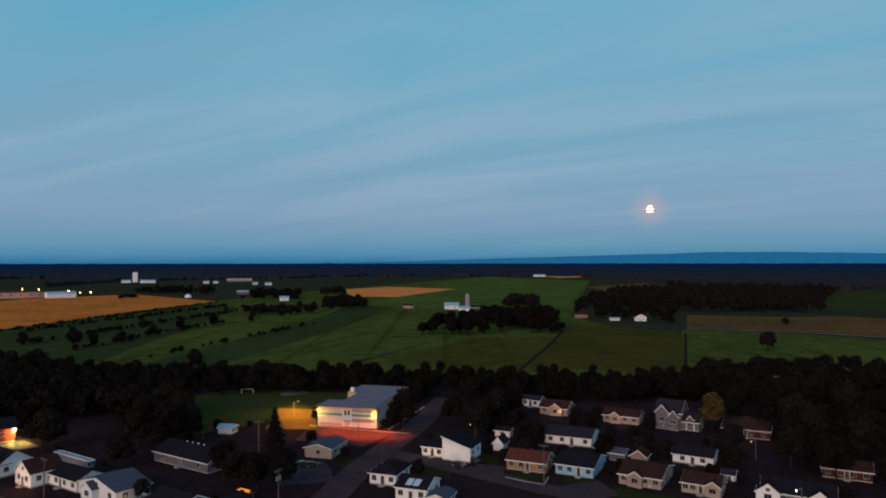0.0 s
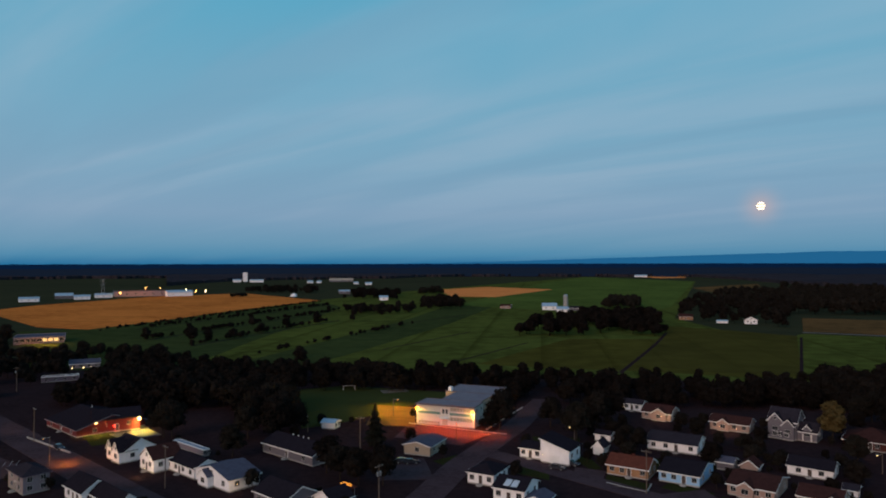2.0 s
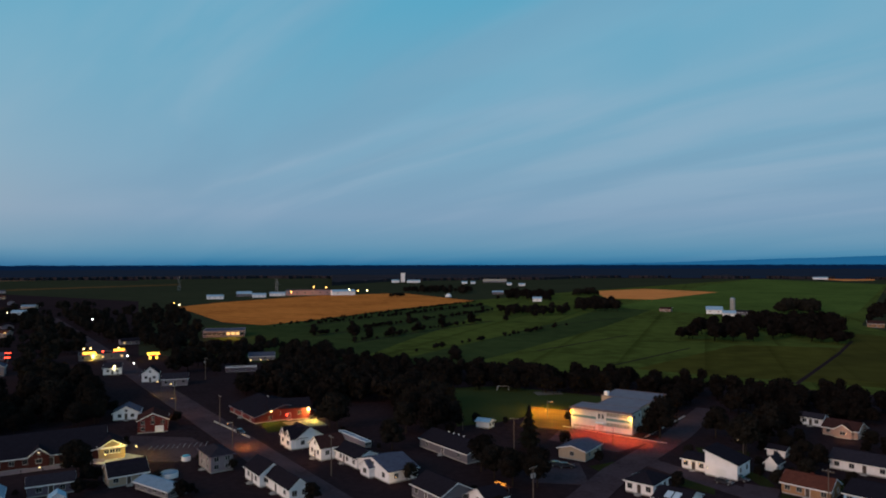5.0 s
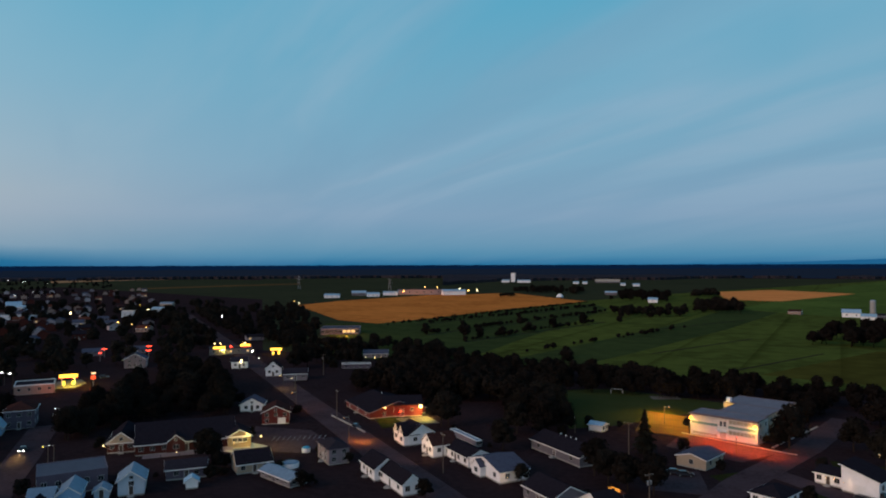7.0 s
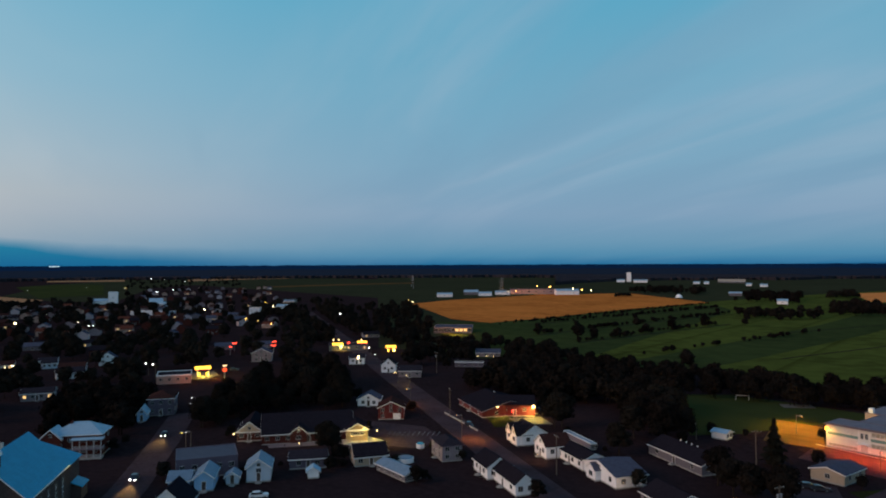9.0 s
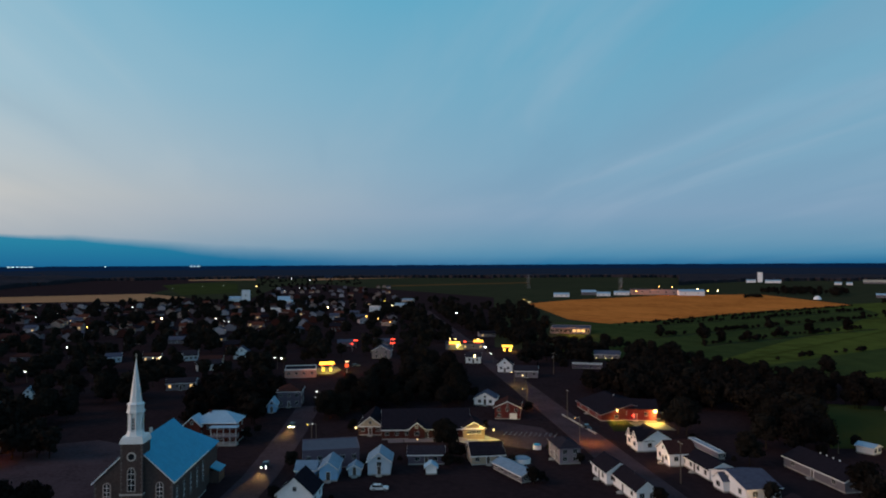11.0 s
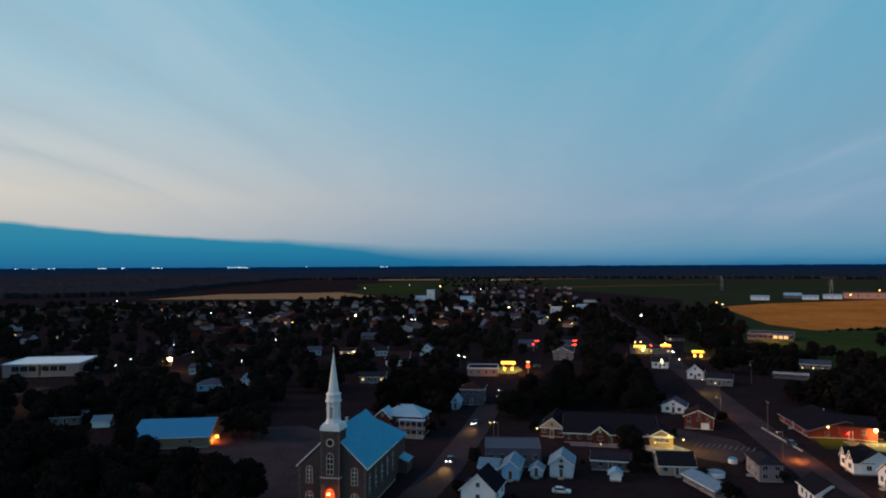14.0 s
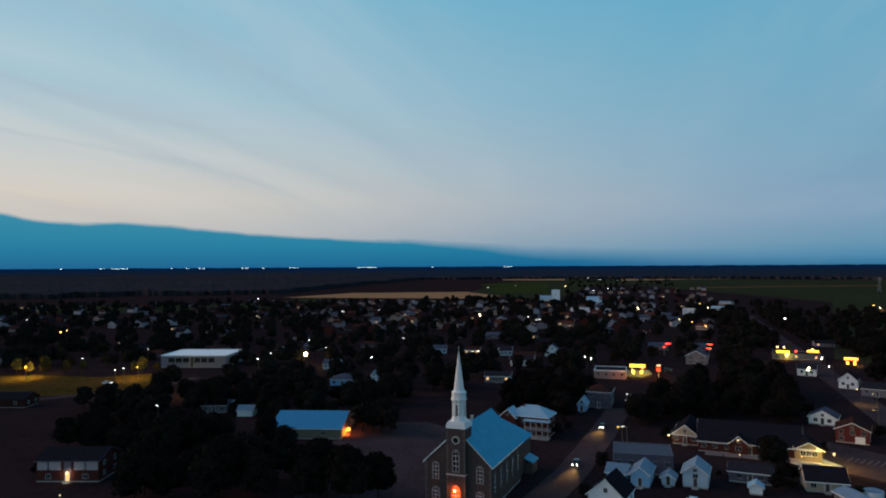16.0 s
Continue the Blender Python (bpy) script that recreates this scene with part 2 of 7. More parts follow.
R_SLATE = material("blue_grey_shingles", (0.066, 0.07, 0.1), 0.86, 0.3, 1.0, stripe=(1, 0.45, 0.3))
R_BLUE = material("blue_painted_metal", (0.022, 0.27, 0.42), 0.7, 0.2, 0.7, metal=0.0, stripe=(0, 0.5, 0.3))
R_ZINC = material("pale_metal_sheet", (0.26, 0.38, 0.48), 0.6, 0.2, 0.7, metal=0.1, stripe=(0, 0.5, 0.25))
R_FLAT = material("grey_flat_membrane", (0.135, 0.108, 0.13), 0.7, 0.35, 0.3)
GLASS = material("window_glass", (0.015, 0.018, 0.022), 0.08, 0.1, spec=0.5)
ASPHALT = material("asphalt", (0.057, 0.0375, 0.042), 0.9, 0.5, 0.1, tint=(0.034, 0.0225, 0.0255))
GRAVEL = material("gravel", (0.12, 0.11, 0.1), 0.95, 0.35, 0.4)
R_DULLBLUE = material("faded_blue_metal", (0.02, 0.19, 0.36), 0.7, 0.2, 0.7, stripe=(0, 0.5, 0.3))
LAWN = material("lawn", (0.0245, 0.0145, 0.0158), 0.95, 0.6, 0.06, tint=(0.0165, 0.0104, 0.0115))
PALEW = material("bluish_white_siding", (0.38, 0.46, 0.56), 0.65, 0.12, stripe=(2, 0.2, 0.25))
R_DUSK = material("dull_blue_membrane", (0.05, 0.052, 0.078), 0.75, 0.3, 0.6)
GRASS = material("garden_grass", (0.024, 0.027, 0.0088), 0.95, 0.5, 0.15, tint=(0.016, 0.0155, 0.007))
R_PALE = material("dull_pale_metal", (0.15, 0.21, 0.28), 0.65, 0.25, 0.7, stripe=(0, 0.5, 0.25))
DUSK = material("dull_mauve_siding", (0.092, 0.074, 0.105), 0.75, 0.2, stripe=(2, 0.2, 0.25))
QUOIN = material("dull_dressed_stone", (0.3, 0.27, 0.255), 0.85, 0.25, 2.0, bump=0.3)
# dull quoin stone; on the nave's side windows its dark tone paints shade
DARKSTONE = material("shade_dark_stone_trim", (0.13, 0.112, 0.108), 0.9, 0.3, 2.0)
WOOD = material("weathered_pole_wood", (0.11, 0.085, 0.07), 0.9, 0.3)
STEEL = material("galvanised_steel", (0.32, 0.33, 0.35), 0.45, 0.2, metal=0.7)
BARK = material("bark", (0.03, 0.023, 0.019), 0.95, 0.3, 2.0)
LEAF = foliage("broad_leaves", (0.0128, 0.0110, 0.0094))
# own colour of the garden tree; on the park trees it paints lamplight
LEAF_Y = foliage("yellow_green_leaves", (0.06, 0.045, 0.018))
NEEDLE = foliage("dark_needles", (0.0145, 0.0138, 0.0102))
DOORM = material("dark_door", (0.06, 0.045, 0.04), 0.6, 0.2)
REDDOOR = material("red_door", (0.32, 0.03, 0.02), 0.5, 0.2)
CARW = material("white_car_paint", (0.6, 0.6, 0.62), 0.25, 0.05, spec=0.6)
CARD = material("dark_car_paint", (0.03, 0.03, 0.04), 0.25, 0.05, spec=0.6)
RUBBER = material("tyre_rubber", (0.02, 0.02, 0.02), 0.9, 0.2)
SODIUM = glowing("sodium_bulb", (1.0, 0.38, 0.05), 5.0)
WARM = glowing("warm_bulb", (1.0, 0.64, 0.24), 6.5)
COOL = glowing("cool_bulb", (1.0, 0.92, 0.84), 8.0)
FAR_BULB = {"sodium_bulb": glowing("far_sodium_bulb", (1.0, 0.45, 0.09), 13.0), "warm_bulb": glowing("far_warm_bulb", (1.0, 0.72, 0.36), 12.0),
            "cool_bulb": glowing("far_cool_bulb", (1.0, 0.93, 0.88), 12.0)}
LITPANE = glowing("lamp_lit_pane", (1.0, 0.62, 0.25), 1.1)
REDNEON = glowing("red_neon", (1.0, 0.06, 0.03), 5.0)
YELSIGN = glowing("yellow_lit_sign", (1.0, 0.6, 0.06), 3.0)

# ---------- mesh helpers ----------


def mesh(name, verts, faces, mat=None, smooth=False):
    me = bpy.data.meshes.new(name)
    me.from_pydata([tuple(v) for v in verts], [], faces)
    if mat:
        me.materials.append(mat)
    if smooth:
        me.shade_smooth()
    me.update()
    return me


def box(bm, x0, x1, y0, y1, z0, z1, m=None):
    r = bmesh.ops.create_cube(bm, size=1.0)
    for v in r["verts"]:
        v.co = Vector((x0 + (v.co.x + 0.5) * (x1 - x0), y0 + (v.co.y + 0.5) * (y1 - y0), z0 + (v.co.z + 0.5) * (z1 - z0)))
        if m:
            v.co = m @ v.co
    return r["verts"]


def tube(bm, r0, r1, z0, z1, n=12, x=0.0, y=0.0, m=None):
    r = bmesh.ops.create_cone(bm, cap_ends=True, segments=n, radius1=max(r0, 1e-3), radius2=max(r1, 1e-3), depth=z1 - z0)
    for v in r["verts"]:
        v.co += Vector((x, y, (z0 + z1) / 2))
        if m:
            v.co = m @ v.co
    return r["verts"]


def prism(bm, pts, y0, y1, along="y"):
    """Extrude an outline in the x-z plane from y0 to y1 (or an outline in y-z along x)."""
    n = len(pts)
    put = (lambda a, b, c: (a, c, b)) if along == "y" else (lambda a, b, c: (c, a, b))
    lo = [bm.verts.new(put(a, b, y0)) for a, b in pts]
    hi = [bm.verts.new(put(a, b, y1)) for a, b in pts]
    bm.faces.new(lo)
    bm.faces.new(hi[::-1])
    for i in range(n):
        bm.faces.new((lo[i], hi[i], hi[(i + 1) % n], lo[(i + 1) % n]))


def finish(bm, name, mat):
    bmesh.ops.recalc_face_normals(bm, faces=bm.faces)
    me = bpy.data.meshes.new(name)
    bm.to_mesh(me)
    bm.free()
    me.materials.append(mat)
    return me


def part(name, bm, mat, parent, label="", m=None):
    me = bm if isinstance(bm, bpy.types.Mesh) else finish(bm, name, mat)
    ob = new(name, me)
    ob.parent = parent
    if m is not None:
        ob.matrix_local = m
    return tagged(ob, label)


def thing(name, x, y, rot, label, category, group="", z=0.0, kind=""):
    e = new(name)
    e.empty_display_size = 0.5
    e.matrix_world = pose(x, y, z, 0, 0, rot)
    return tagged(e, label, category, group, kind)


# ---------- buildings ----------
SHARED = {}


def window_parts(parent, m, w, h, lit=False, name="window", frame_mat=None, pane_mat=None):
    """A framed window with its pane; m places its middle, local -y is outward."""
    key = ("win", round(w, 2), round(h, 2), (frame_mat or TRIM).name)
    if key not in SHARED:
        bm = bmesh.new()
        f = 0.06
        for a, b, c, d in ((-w / 2 - f, -w / 2, -h / 2 - f, h / 2 + f), (w / 2, w / 2 + f, -h / 2 - f, h / 2 + f),
                           (-w / 2, w / 2, h / 2, h / 2 + f), (-w / 2, w / 2, -h / 2 - f - 0.03, -h / 2), (-0.03, 0.03, -h / 2, h / 2)):
            box(bm, a, b, -0.09, 0.02, c, d)
        SHARED[key] = finish(bm, "window_frame", frame_mat or FRAME)
    pk = ("pane", round(w, 2), round(h, 2), lit, pane_mat.name if pane_mat else "")
    if pk not in SHARED:
        bm = bmesh.new()
        box(bm, -w / 2 + 0.002, w / 2 - 0.002, -0.035, -0.005, -h / 2 + 0.002, h / 2 - 0.002)
        SHARED[pk] = finish(bm, "pane", LITPANE if lit else pane_mat or GLASS)
    fr = part(name, SHARED[key], None, parent, m=m)
    part("pane", SHARED[pk], None, fr, "lamp-lit pane" if lit else "")
    return fr


def door_part(parent, m, w=0.95, h=2.05, mat=None, name="door"):
    bm = bmesh.new()
    box(bm, -w / 2, w / 2, -0.05, 0.02, 0, h)
    box(bm, -w / 2 + 0.12, w / 2 - 0.12, -0.075, -0.05, h * 0.55, h - 0.15)
    box(bm, -w / 2 + 0.12, w / 2 - 0.12, -0.075, -0.05, 0.15, h * 0.45)
    d = part(name, bm, mat or DOORM, parent, m=m)
    bm = bmesh.new()
    for a, b, c, e in ((-w / 2 - 0.1, -w / 2, 0, h + 0.1), (w / 2, w / 2 + 0.1, 0, h + 0.1), (-w / 2, w / 2, h, h + 0.1)):
        box(bm, a, b, -0.085, 0.02, c, e)
    part("door_frame", bm, TRIM, d)
    return d


def face(side, w, d, s, z, ox=0.0, oy=0.0):
    """Local placement on a wall: s runs along it from its middle."""
    if side == "f":
        return pose(ox + s, oy, z, 0, 0, 0)
    if side == "b":
        return pose(ox - s, oy + d, z, 0, 0, 180)
    if side == "r":
        return pose(ox + w / 2, oy + d / 2 + s, z, 0, 0, 90)
    return pose(ox - w / 2, oy + d / 2 - s, z, 0, 0, -90)


def volume(h, w, d, wall_h, roof, rise, wmat, rmat, ox=0.0, oy=0.0, base=0.35, storeys=1, front=3, side=2, door=0.0, garage=None,
           chimney=None, lit=(), eave=0.45, over=0.4, doormat=None, ww=1.15, wh=1.15, z0=0.0, lite=False, trim=None):
    """One block of a building: plinth, walls, roof, trim, openings. Front wall at local y = oy, middle x = ox."""
    x0, x1, y0, y1, zt = ox - w / 2, ox + w / 2, oy, oy + d, wall_h + z0
    if base and z0 == 0 and not lite:
        bm = bmesh.new()
        box(bm, x0 + 0.03, x1 - 0.03, y0 + 0.03, y1 - 0.03, -0.3, base)
        part("foundation", bm, CONC, h)
    bm = bmesh.new()
    b = (base if z0 == 0 else z0)
    if roof == "gx":
        prism(bm, [(y0, b), (y1, b), (y1, zt), ((y0 + y1) / 2, zt + rise), (y0, zt)], x0, x1, "x")
    elif roof == "gy":
        prism(bm, [(x0, b), (x1, b), (x1, zt), (ox, zt + rise), (x0, zt)], y0, y1)
    elif roof == "shed":
        prism(bm, [(x0, b), (x1, b), (x1, zt), (x0, zt + rise)], y0, y1)
    else:
        box(bm, x0, x1, y0, y1, b, zt)
    part("wall", bm, wmat, h)
    th = 0.16
    bm = bmesh.new()

    def board(kind, *a):
        if lite:
            return
        tb = bmesh.new()
        if kind == "box":
            box(tb, *a)
        else:
            prism(tb, *a)
        part("fascia", tb, trim or TRIM, h)

    if roof in ("gx", "gy"):
        lo, hi, mid = (y0, y1, (y0 + y1) / 2) if roof == "gx" else (x0, x1, ox)
        run = (hi - lo) / 2
        sl = rise / run
        a0, a1 = (x0 - over, x1 + over) if roof == "gx" else (y0 - over, y1 + over)
        al = "x" if roof == "gx" else "y"
        e = zt - eave * sl
        up = th * math.hypot(1, sl)
        prism(bm, [(lo - eave, e + 0.01), (mid, zt + rise + 0.01), (mid, zt + rise + up), (lo - eave, e + up)], a0, a1, al)
        prism(bm, [(hi + eave, e + 0.01), (mid, zt + rise + 0.01), (mid, zt + rise + up), (hi + eave, e + up)], a0, a1, al)
        for q in (a0, a1):
            for sgn, end in ((1, lo - eave), (-1, hi + eave)):
                board("prism", [(end, e - 0.12), (mid, zt + rise - 0.12), (mid, zt + rise + up - 0.05), (end, e + up - 0.05)], q - 0.03, q + 0.03, al)
        for end in (lo - eave, hi + eave):
            if al == "x":
                board("box", a0, a1, end - 0.05, end + 0.02, e - 0.1, e + up - 0.03)
            else:
                board("box", end - 0.05, end + 0.02, a0, a1, e - 0.1, e + up - 0.03)
    elif roof == "hip":
        o = eave
        run = min(w, d) / 2 + o
        rx, ry = max(0.02, w / 2 + o - run), max(0.02, d / 2 + o - run)
        cy = (y0 + y1) / 2
        zb = zt - 0.05
        vs = [bm.verts.new(p) for p in ((x0 - o, y0 - o, zb), (x1 + o, y0 - o, zb), (x1 + o, y1 + o, zb), (x0 - o, y1 + o, zb),
                                         (x0 - o, y0 - o, zb + th), (x1 + o, y0 - o, zb + th), (x1 + o, y1 + o, zb + th), (x0 - o, y1 + o, zb + th),
                                         (ox - rx, cy - ry, zt + rise), (ox + rx, cy - ry, zt + rise), (ox + rx, cy + ry, zt + rise), (ox - rx, cy + ry, zt + rise))]
        for f in ((3, 2, 1, 0), (0, 1, 5, 4), (1, 2, 6, 5), (2, 3, 7, 6), (3, 0, 4, 7), (4, 5, 9, 8), (5, 6, 10, 9), (6, 7, 11, 10), (7, 4, 8, 11), (8, 9, 10, 11)):
            bm.faces.new([vs[i] for i in f])
        for p in ((x0 - o - 0.04, x1 + o + 0.04, y0 - o - 0.05, y0 - o), (x0 - o - 0.04, x1 + o + 0.04, y1 + o, y1 + o + 0.05),
                  (x0 - o - 0.05, x0 - o, y0 - o, y1 + o), (x1 + o, x1 + o + 0.05, y0 - o, y1 + o)):
            board("box", *p, zb - 0.05, zb + th - 0.02)
    elif roof == "shed":
        sl = rise / w
        prism(bm, [(x0 - eave, zt + rise + eave * sl + 0.01), (x1 + eave, zt - eave * sl + 0.01), (x1 + eave, zt - eave * sl + 0.2), (x0 - eave, zt + rise + eave * sl + 0.2)], y0 - over, y1 + over)
        for q in (y0 - over, y1 + over):
            board("prism", [(x0 - eave, zt + rise + eave * sl - 0.1), (x1 + eave, zt - eave * sl - 0.1), (x1 + eave, zt - eave * sl + 0.15), (x0 - eave, zt + rise + eave * sl + 0.15)], q - 0.03, q + 0.03)
    else:
        box(bm, x0 + 0.15, x1 - 0.15, y0 + 0.15, y1 - 0.15, zt - 0.1, zt + 0.06)
        p = max(rise, 0.15)
        for q in ((x0 - 0.08, x1 + 0.08, y0 - 0.08, y0 + 0.15), (x0 - 0.08, x1 + 0.08, y1 - 0.15, y1 + 0.08),
                  (x0 - 0.08, x0 + 0.15, y0 + 0.15, y1 - 0.15), (x1 - 0.15, x1 + 0.08, y0 + 0.15, y1 - 0.15)):
            board("box", *q, zt - 0.12, zt + p)
    part("roof", bm, rmat, h)
    step = (zt - b) / storeys
    for st in range(storeys):
        zc = b + step * (st + 0.55)
        for sd, n, ln in (("f", front, w), ("r", side, d), ("l", side, d)):
            for i in range(n):
                s = (i + 0.5) / n * ln - ln / 2
                if sd == "f" and st == 0 and (garage is not None and abs(s - garage) < 2.1 or door is not None and abs(s - door) < 0.95):
                    continue
                window_parts(h, face(sd, w, d, s, zc, ox, oy), ww, min(wh, step * 0.6), lit=(sd, st, i) in lit)
    if roof == "gy" and rise > 1.8 and front:
        window_parts(h, face("f", w, d, 0, zt + rise * 0.32, ox, oy), 0.8, min(0.9, rise * 0.35))
    if door is not None and z0 == 0:
        door_part(h, face("f", w, d, door, b - 0.02, ox, oy), mat=doormat)
    if door is not None and z0 == 0 and not lite:
        bm = bmesh.new()
        box(bm, ox + door - 0.8, ox + door + 0.8, oy - 1.1, oy - 0.02, -0.1, b - 0.04)
        box(bm, ox + door - 0.6, ox + door + 0.6, oy - 1.5, oy - 1.1, -0.1, b * 0.5)
        part("doorstep", bm, CONC, h)
    if garage is not None:
        bm = bmesh.new()
        for k in range(4):
            box(bm, ox + garage - 1.3, ox + garage + 1.3, oy - 0.06, oy + 0.01, 0.1 + k * 0.53, 0.1 + k * 0.53 + 0.51)
        part("garage_door", bm, TRIM, h)
    if chimney:
        cx, cy, ch = chimney
        bm = bmesh.new()
        top = zt + rise + ch
        box(bm, ox + cx - 0.35, ox + cx + 0.35, oy + cy - 0.35, oy + cy + 0.35, zt * 0.7, top)
        box(bm, ox + cx - 0.42, ox + cx + 0.42, oy + cy - 0.42, oy + cy + 0.42, top - 0.2, top)
        part("chimney", bm, BRICK, h)
    return h


def house(x, y, rot, w, d, wall_h, roof, rise, wmat, rmat, label, category="house", name="house", group="", **kw):
    h = thing(name, x, y, rot, label, category, group)
    KEEP.append((x, y, rot, w, d))
    return volume(h, w, d, wall_h, roof, rise, wmat, rmat, **kw)


KEEP = []


def open_ground(x, y, margin=2.0, tall=8.0):
    """False where a building, its open garden side or a street takes the ground."""
    r = math.hypot(x, y)
    for hx, hy, rot, w, d in KEEP:
        c, s = math.cos(radians(rot)), math.sin(radians(rot))
        u, v = (x - hx) * c + (y - hy) * s, -(x - hx) * s + (y - hy) * c
        if abs(u) < w / 2 + margin and -margin < v < d + margin:
            return False
        rh = math.hypot(hx, hy)
        if 0 < rh - r < tall / 47 * rh * 1.05 and abs(x * hy - y * hx) / rh < w / 2 + margin:
            return False
    for ax, ay, bx, by, w in STREETS:
        dx, dy = bx - ax, by - ay
        t = min(1, max(0, ((x - ax) * dx + (y - ay) * dy) / (dx * dx + dy * dy)))
        if math.hypot(x - ax - t * dx, y - ay - t * dy) < w / 2 + margin + 1:
            return False
    return True


STREETS = []

# ---------- plants ----------


def leaf_mesh(name, centres, n, size, rng, mat, core=True, drop=0.0):
    """Crown of many small bent leaf clumps set over overlapping lobes."""
    cs = np.array([c[:3] for c in centres])
    rs = np.array([c[3] for c in centres])
    pick = rng.choice(len(cs), n, p=rs ** 2 / (rs ** 2).sum())
    dirs = rng.normal(size=(n, 3))
    dirs /= np.linalg.norm(dirs, axis=1)[:, None]
    dirs[:, 2] = np.where(dirs[:, 2] < -0.5, -dirs[:, 2], dirs[:, 2])
    rad = rs[pick] * rng.uniform(0.72, 1.24, n)
    p = cs[pick] + dirs * rad[:, None] * np.array([1, 1, 0.85])
    nrm = dirs + rng.normal(scale=0.55, size=(n, 3))
    nrm /= np.linalg.norm(nrm, axis=1)[:, None]
    t = np.cross(nrm, rng.normal(size=(n, 3)))
    t /= np.linalg.norm(t, axis=1)[:, None]
    b = np.cross(nrm, t)
    s = size * rng.uniform(0.6, 1.35, n)[:, None]
    v = np.stack([p - t * s, p - b * s * 0.75 - nrm * s * 0.2, p + t * s, p + b * s * 0.75 - nrm * s * 0.2], 1).reshape(-1, 3)
    f = [(4 * i, 4 * i + 1, 4 * i + 2, 4 * i + 3) for i in range(n)]
    v = [tuple(q) for q in v]
    if core:
        for cx, cy, cz, r in centres:
            o = len(v)
            for i in range(3):
                for j in range(7):
                    th, ph = math.pi * (i + 1) / 4, j / 7 * math.tau
                    k = r * 0.8 * rng.uniform(0.85, 1.1)
                    v.append((cx + k * math.sin(th) * math.cos(ph), cy + k * math.sin(th) * math.sin(ph), cz + k * 0.85 * math.cos(th)))
            v += [(cx, cy, cz + r * 0.68), (cx, cy, cz - r * 0.68)]
            for j in range(7):
                q = (j + 1) % 7
                f.append((o + 21, o + j, o + q))
                f.append((o + 22, o + 14 + q, o + 14 + j))
                for i in (0, 7):
                    f.append((o + i + j, o + i + 7 + j, o + i + 7 + q, o + i + q))
    return mesh(name, v, f, mat)


def trunk_mesh(name, h, r, limbs, rng):
    bm = bmesh.new()
    tube(bm, r, r * 0.45, -0.3, h, 8)
    for _ in range(limbs):
        a = rng.uniform(0, math.tau)
        m = Matrix.Translation((0, 0, h * rng.uniform(0.55, 0.95))) @ Euler((rng.uniform(0.5, 1.0), 0, a)).to_matrix().to_4x4()
        tube(bm, r * 0.4, r * 0.12, 0, h * 0.7, 6, m=m)
    return finish(bm, name, BARK)


TREES = {}
PLANT_RNG = np.random.default_rng(7)


def make_tree(kind, seed, h, spread, n, size, mat=None):
    """First tree of a kind; the others are copies."""
    rng = np.random.default_rng(seed)
    t = new("tree")
    if kind == "conifer":
        part("trunk", trunk_mesh("trunk", h * 0.9, h * 0.018, 0, rng), None, t)
        k = np.sort(rng.uniform(0, 1, n)) ** 0.8
        zz = h * (0.08 + 0.92 * (1 - (1 - k) ** 1.0))
        tier = 0.75 + 0.25 * np.cos(k * 40)
        rr = spread * (1 - k) * tier * rng.uniform(0.45, 1.05, n) + 0.05
        a = rng.uniform(0, math.tau, n)
        p = np.stack([rr * np.cos(a), rr * np.sin(a), zz], 1)
        o = np.stack([np.cos(a), np.sin(a), np.full(n, -0.45)], 1)
        sd = np.stack([-np.sin(a), np.cos(a), rng.normal(scale=0.3, size=n)], 1)
        s = (size * rng.uniform(0.6, 1.3, n) * (1.15 - 0.6 * k))[:, None]
        v = np.stack([p - o * s, p + sd * s * 0.6, p + o * s, p - sd * s * 0.6], 1).reshape(-1, 3)
        f = [(4 * i, 4 * i + 1, 4 * i + 2, 4 * i + 3) for i in range(n)]
        v = [tuple(q) for q in v]
        o = len(v)
        for j in range(9):
            v.append((spread * 0.6 * math.cos(j / 9 * math.tau), spread * 0.6 * math.sin(j / 9 * math.tau), h * 0.1))
        v.append((0, 0, h * 0.93))
        f += [(o + j, o + (j + 1) % 9, o + 9) for j in range(9)]
        part("crown", mesh("crown", v, f, NEEDLE), None, t)
    else:
        part("trunk", trunk_mesh("trunk", h * 0.5, h * 0.024, 4, rng), None, t)
        cs = []
        lobes = 9
        for i in range(lobes):
            a, k = i * 2.4 + rng.uniform(0, 1), rng.uniform(0.0, 1.0)
            z = h * (0.36 + 0.46 * i / (lobes - 1))
            out = spread * 0.62 * math.sqrt(max(0.05, 1 - ((z / h - 0.52) / 0.42) ** 2)) * (0.55 + 0.45 * k)
            r = spread * rng.uniform(0.36, 0.55)
            cs.append((out * math.cos(a), out * math.sin(a), z, r))
        cs.append((0, 0, h - spread * 0.42, spread * 0.42))
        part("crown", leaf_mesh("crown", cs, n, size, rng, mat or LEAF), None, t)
    return t


def plant(kind, x, y, scale=1.0, group="", label="", turn=None, z=0.0):
    """Copy a tree kind to a place (the first ones of each kind are moved there)."""
    protos = TREES[kind]
    p = protos[int(PLANT_RNG.integers(len(protos)))]
    rot = PLANT_RNG.uniform(0, 360) if turn is None else turn
    s = scale * PLANT_RNG.uniform(0.88, 1.12)
    m = pose(x, y, z, 0, 0, rot)
    t = copy_thing(p, m)
    t.scale = (s, s, s * PLANT_RNG.uniform(0.92, 1.1))
    t.name = p["kindname"]
    tagged(t, label or p["say"], p["cat"], group)
    return t


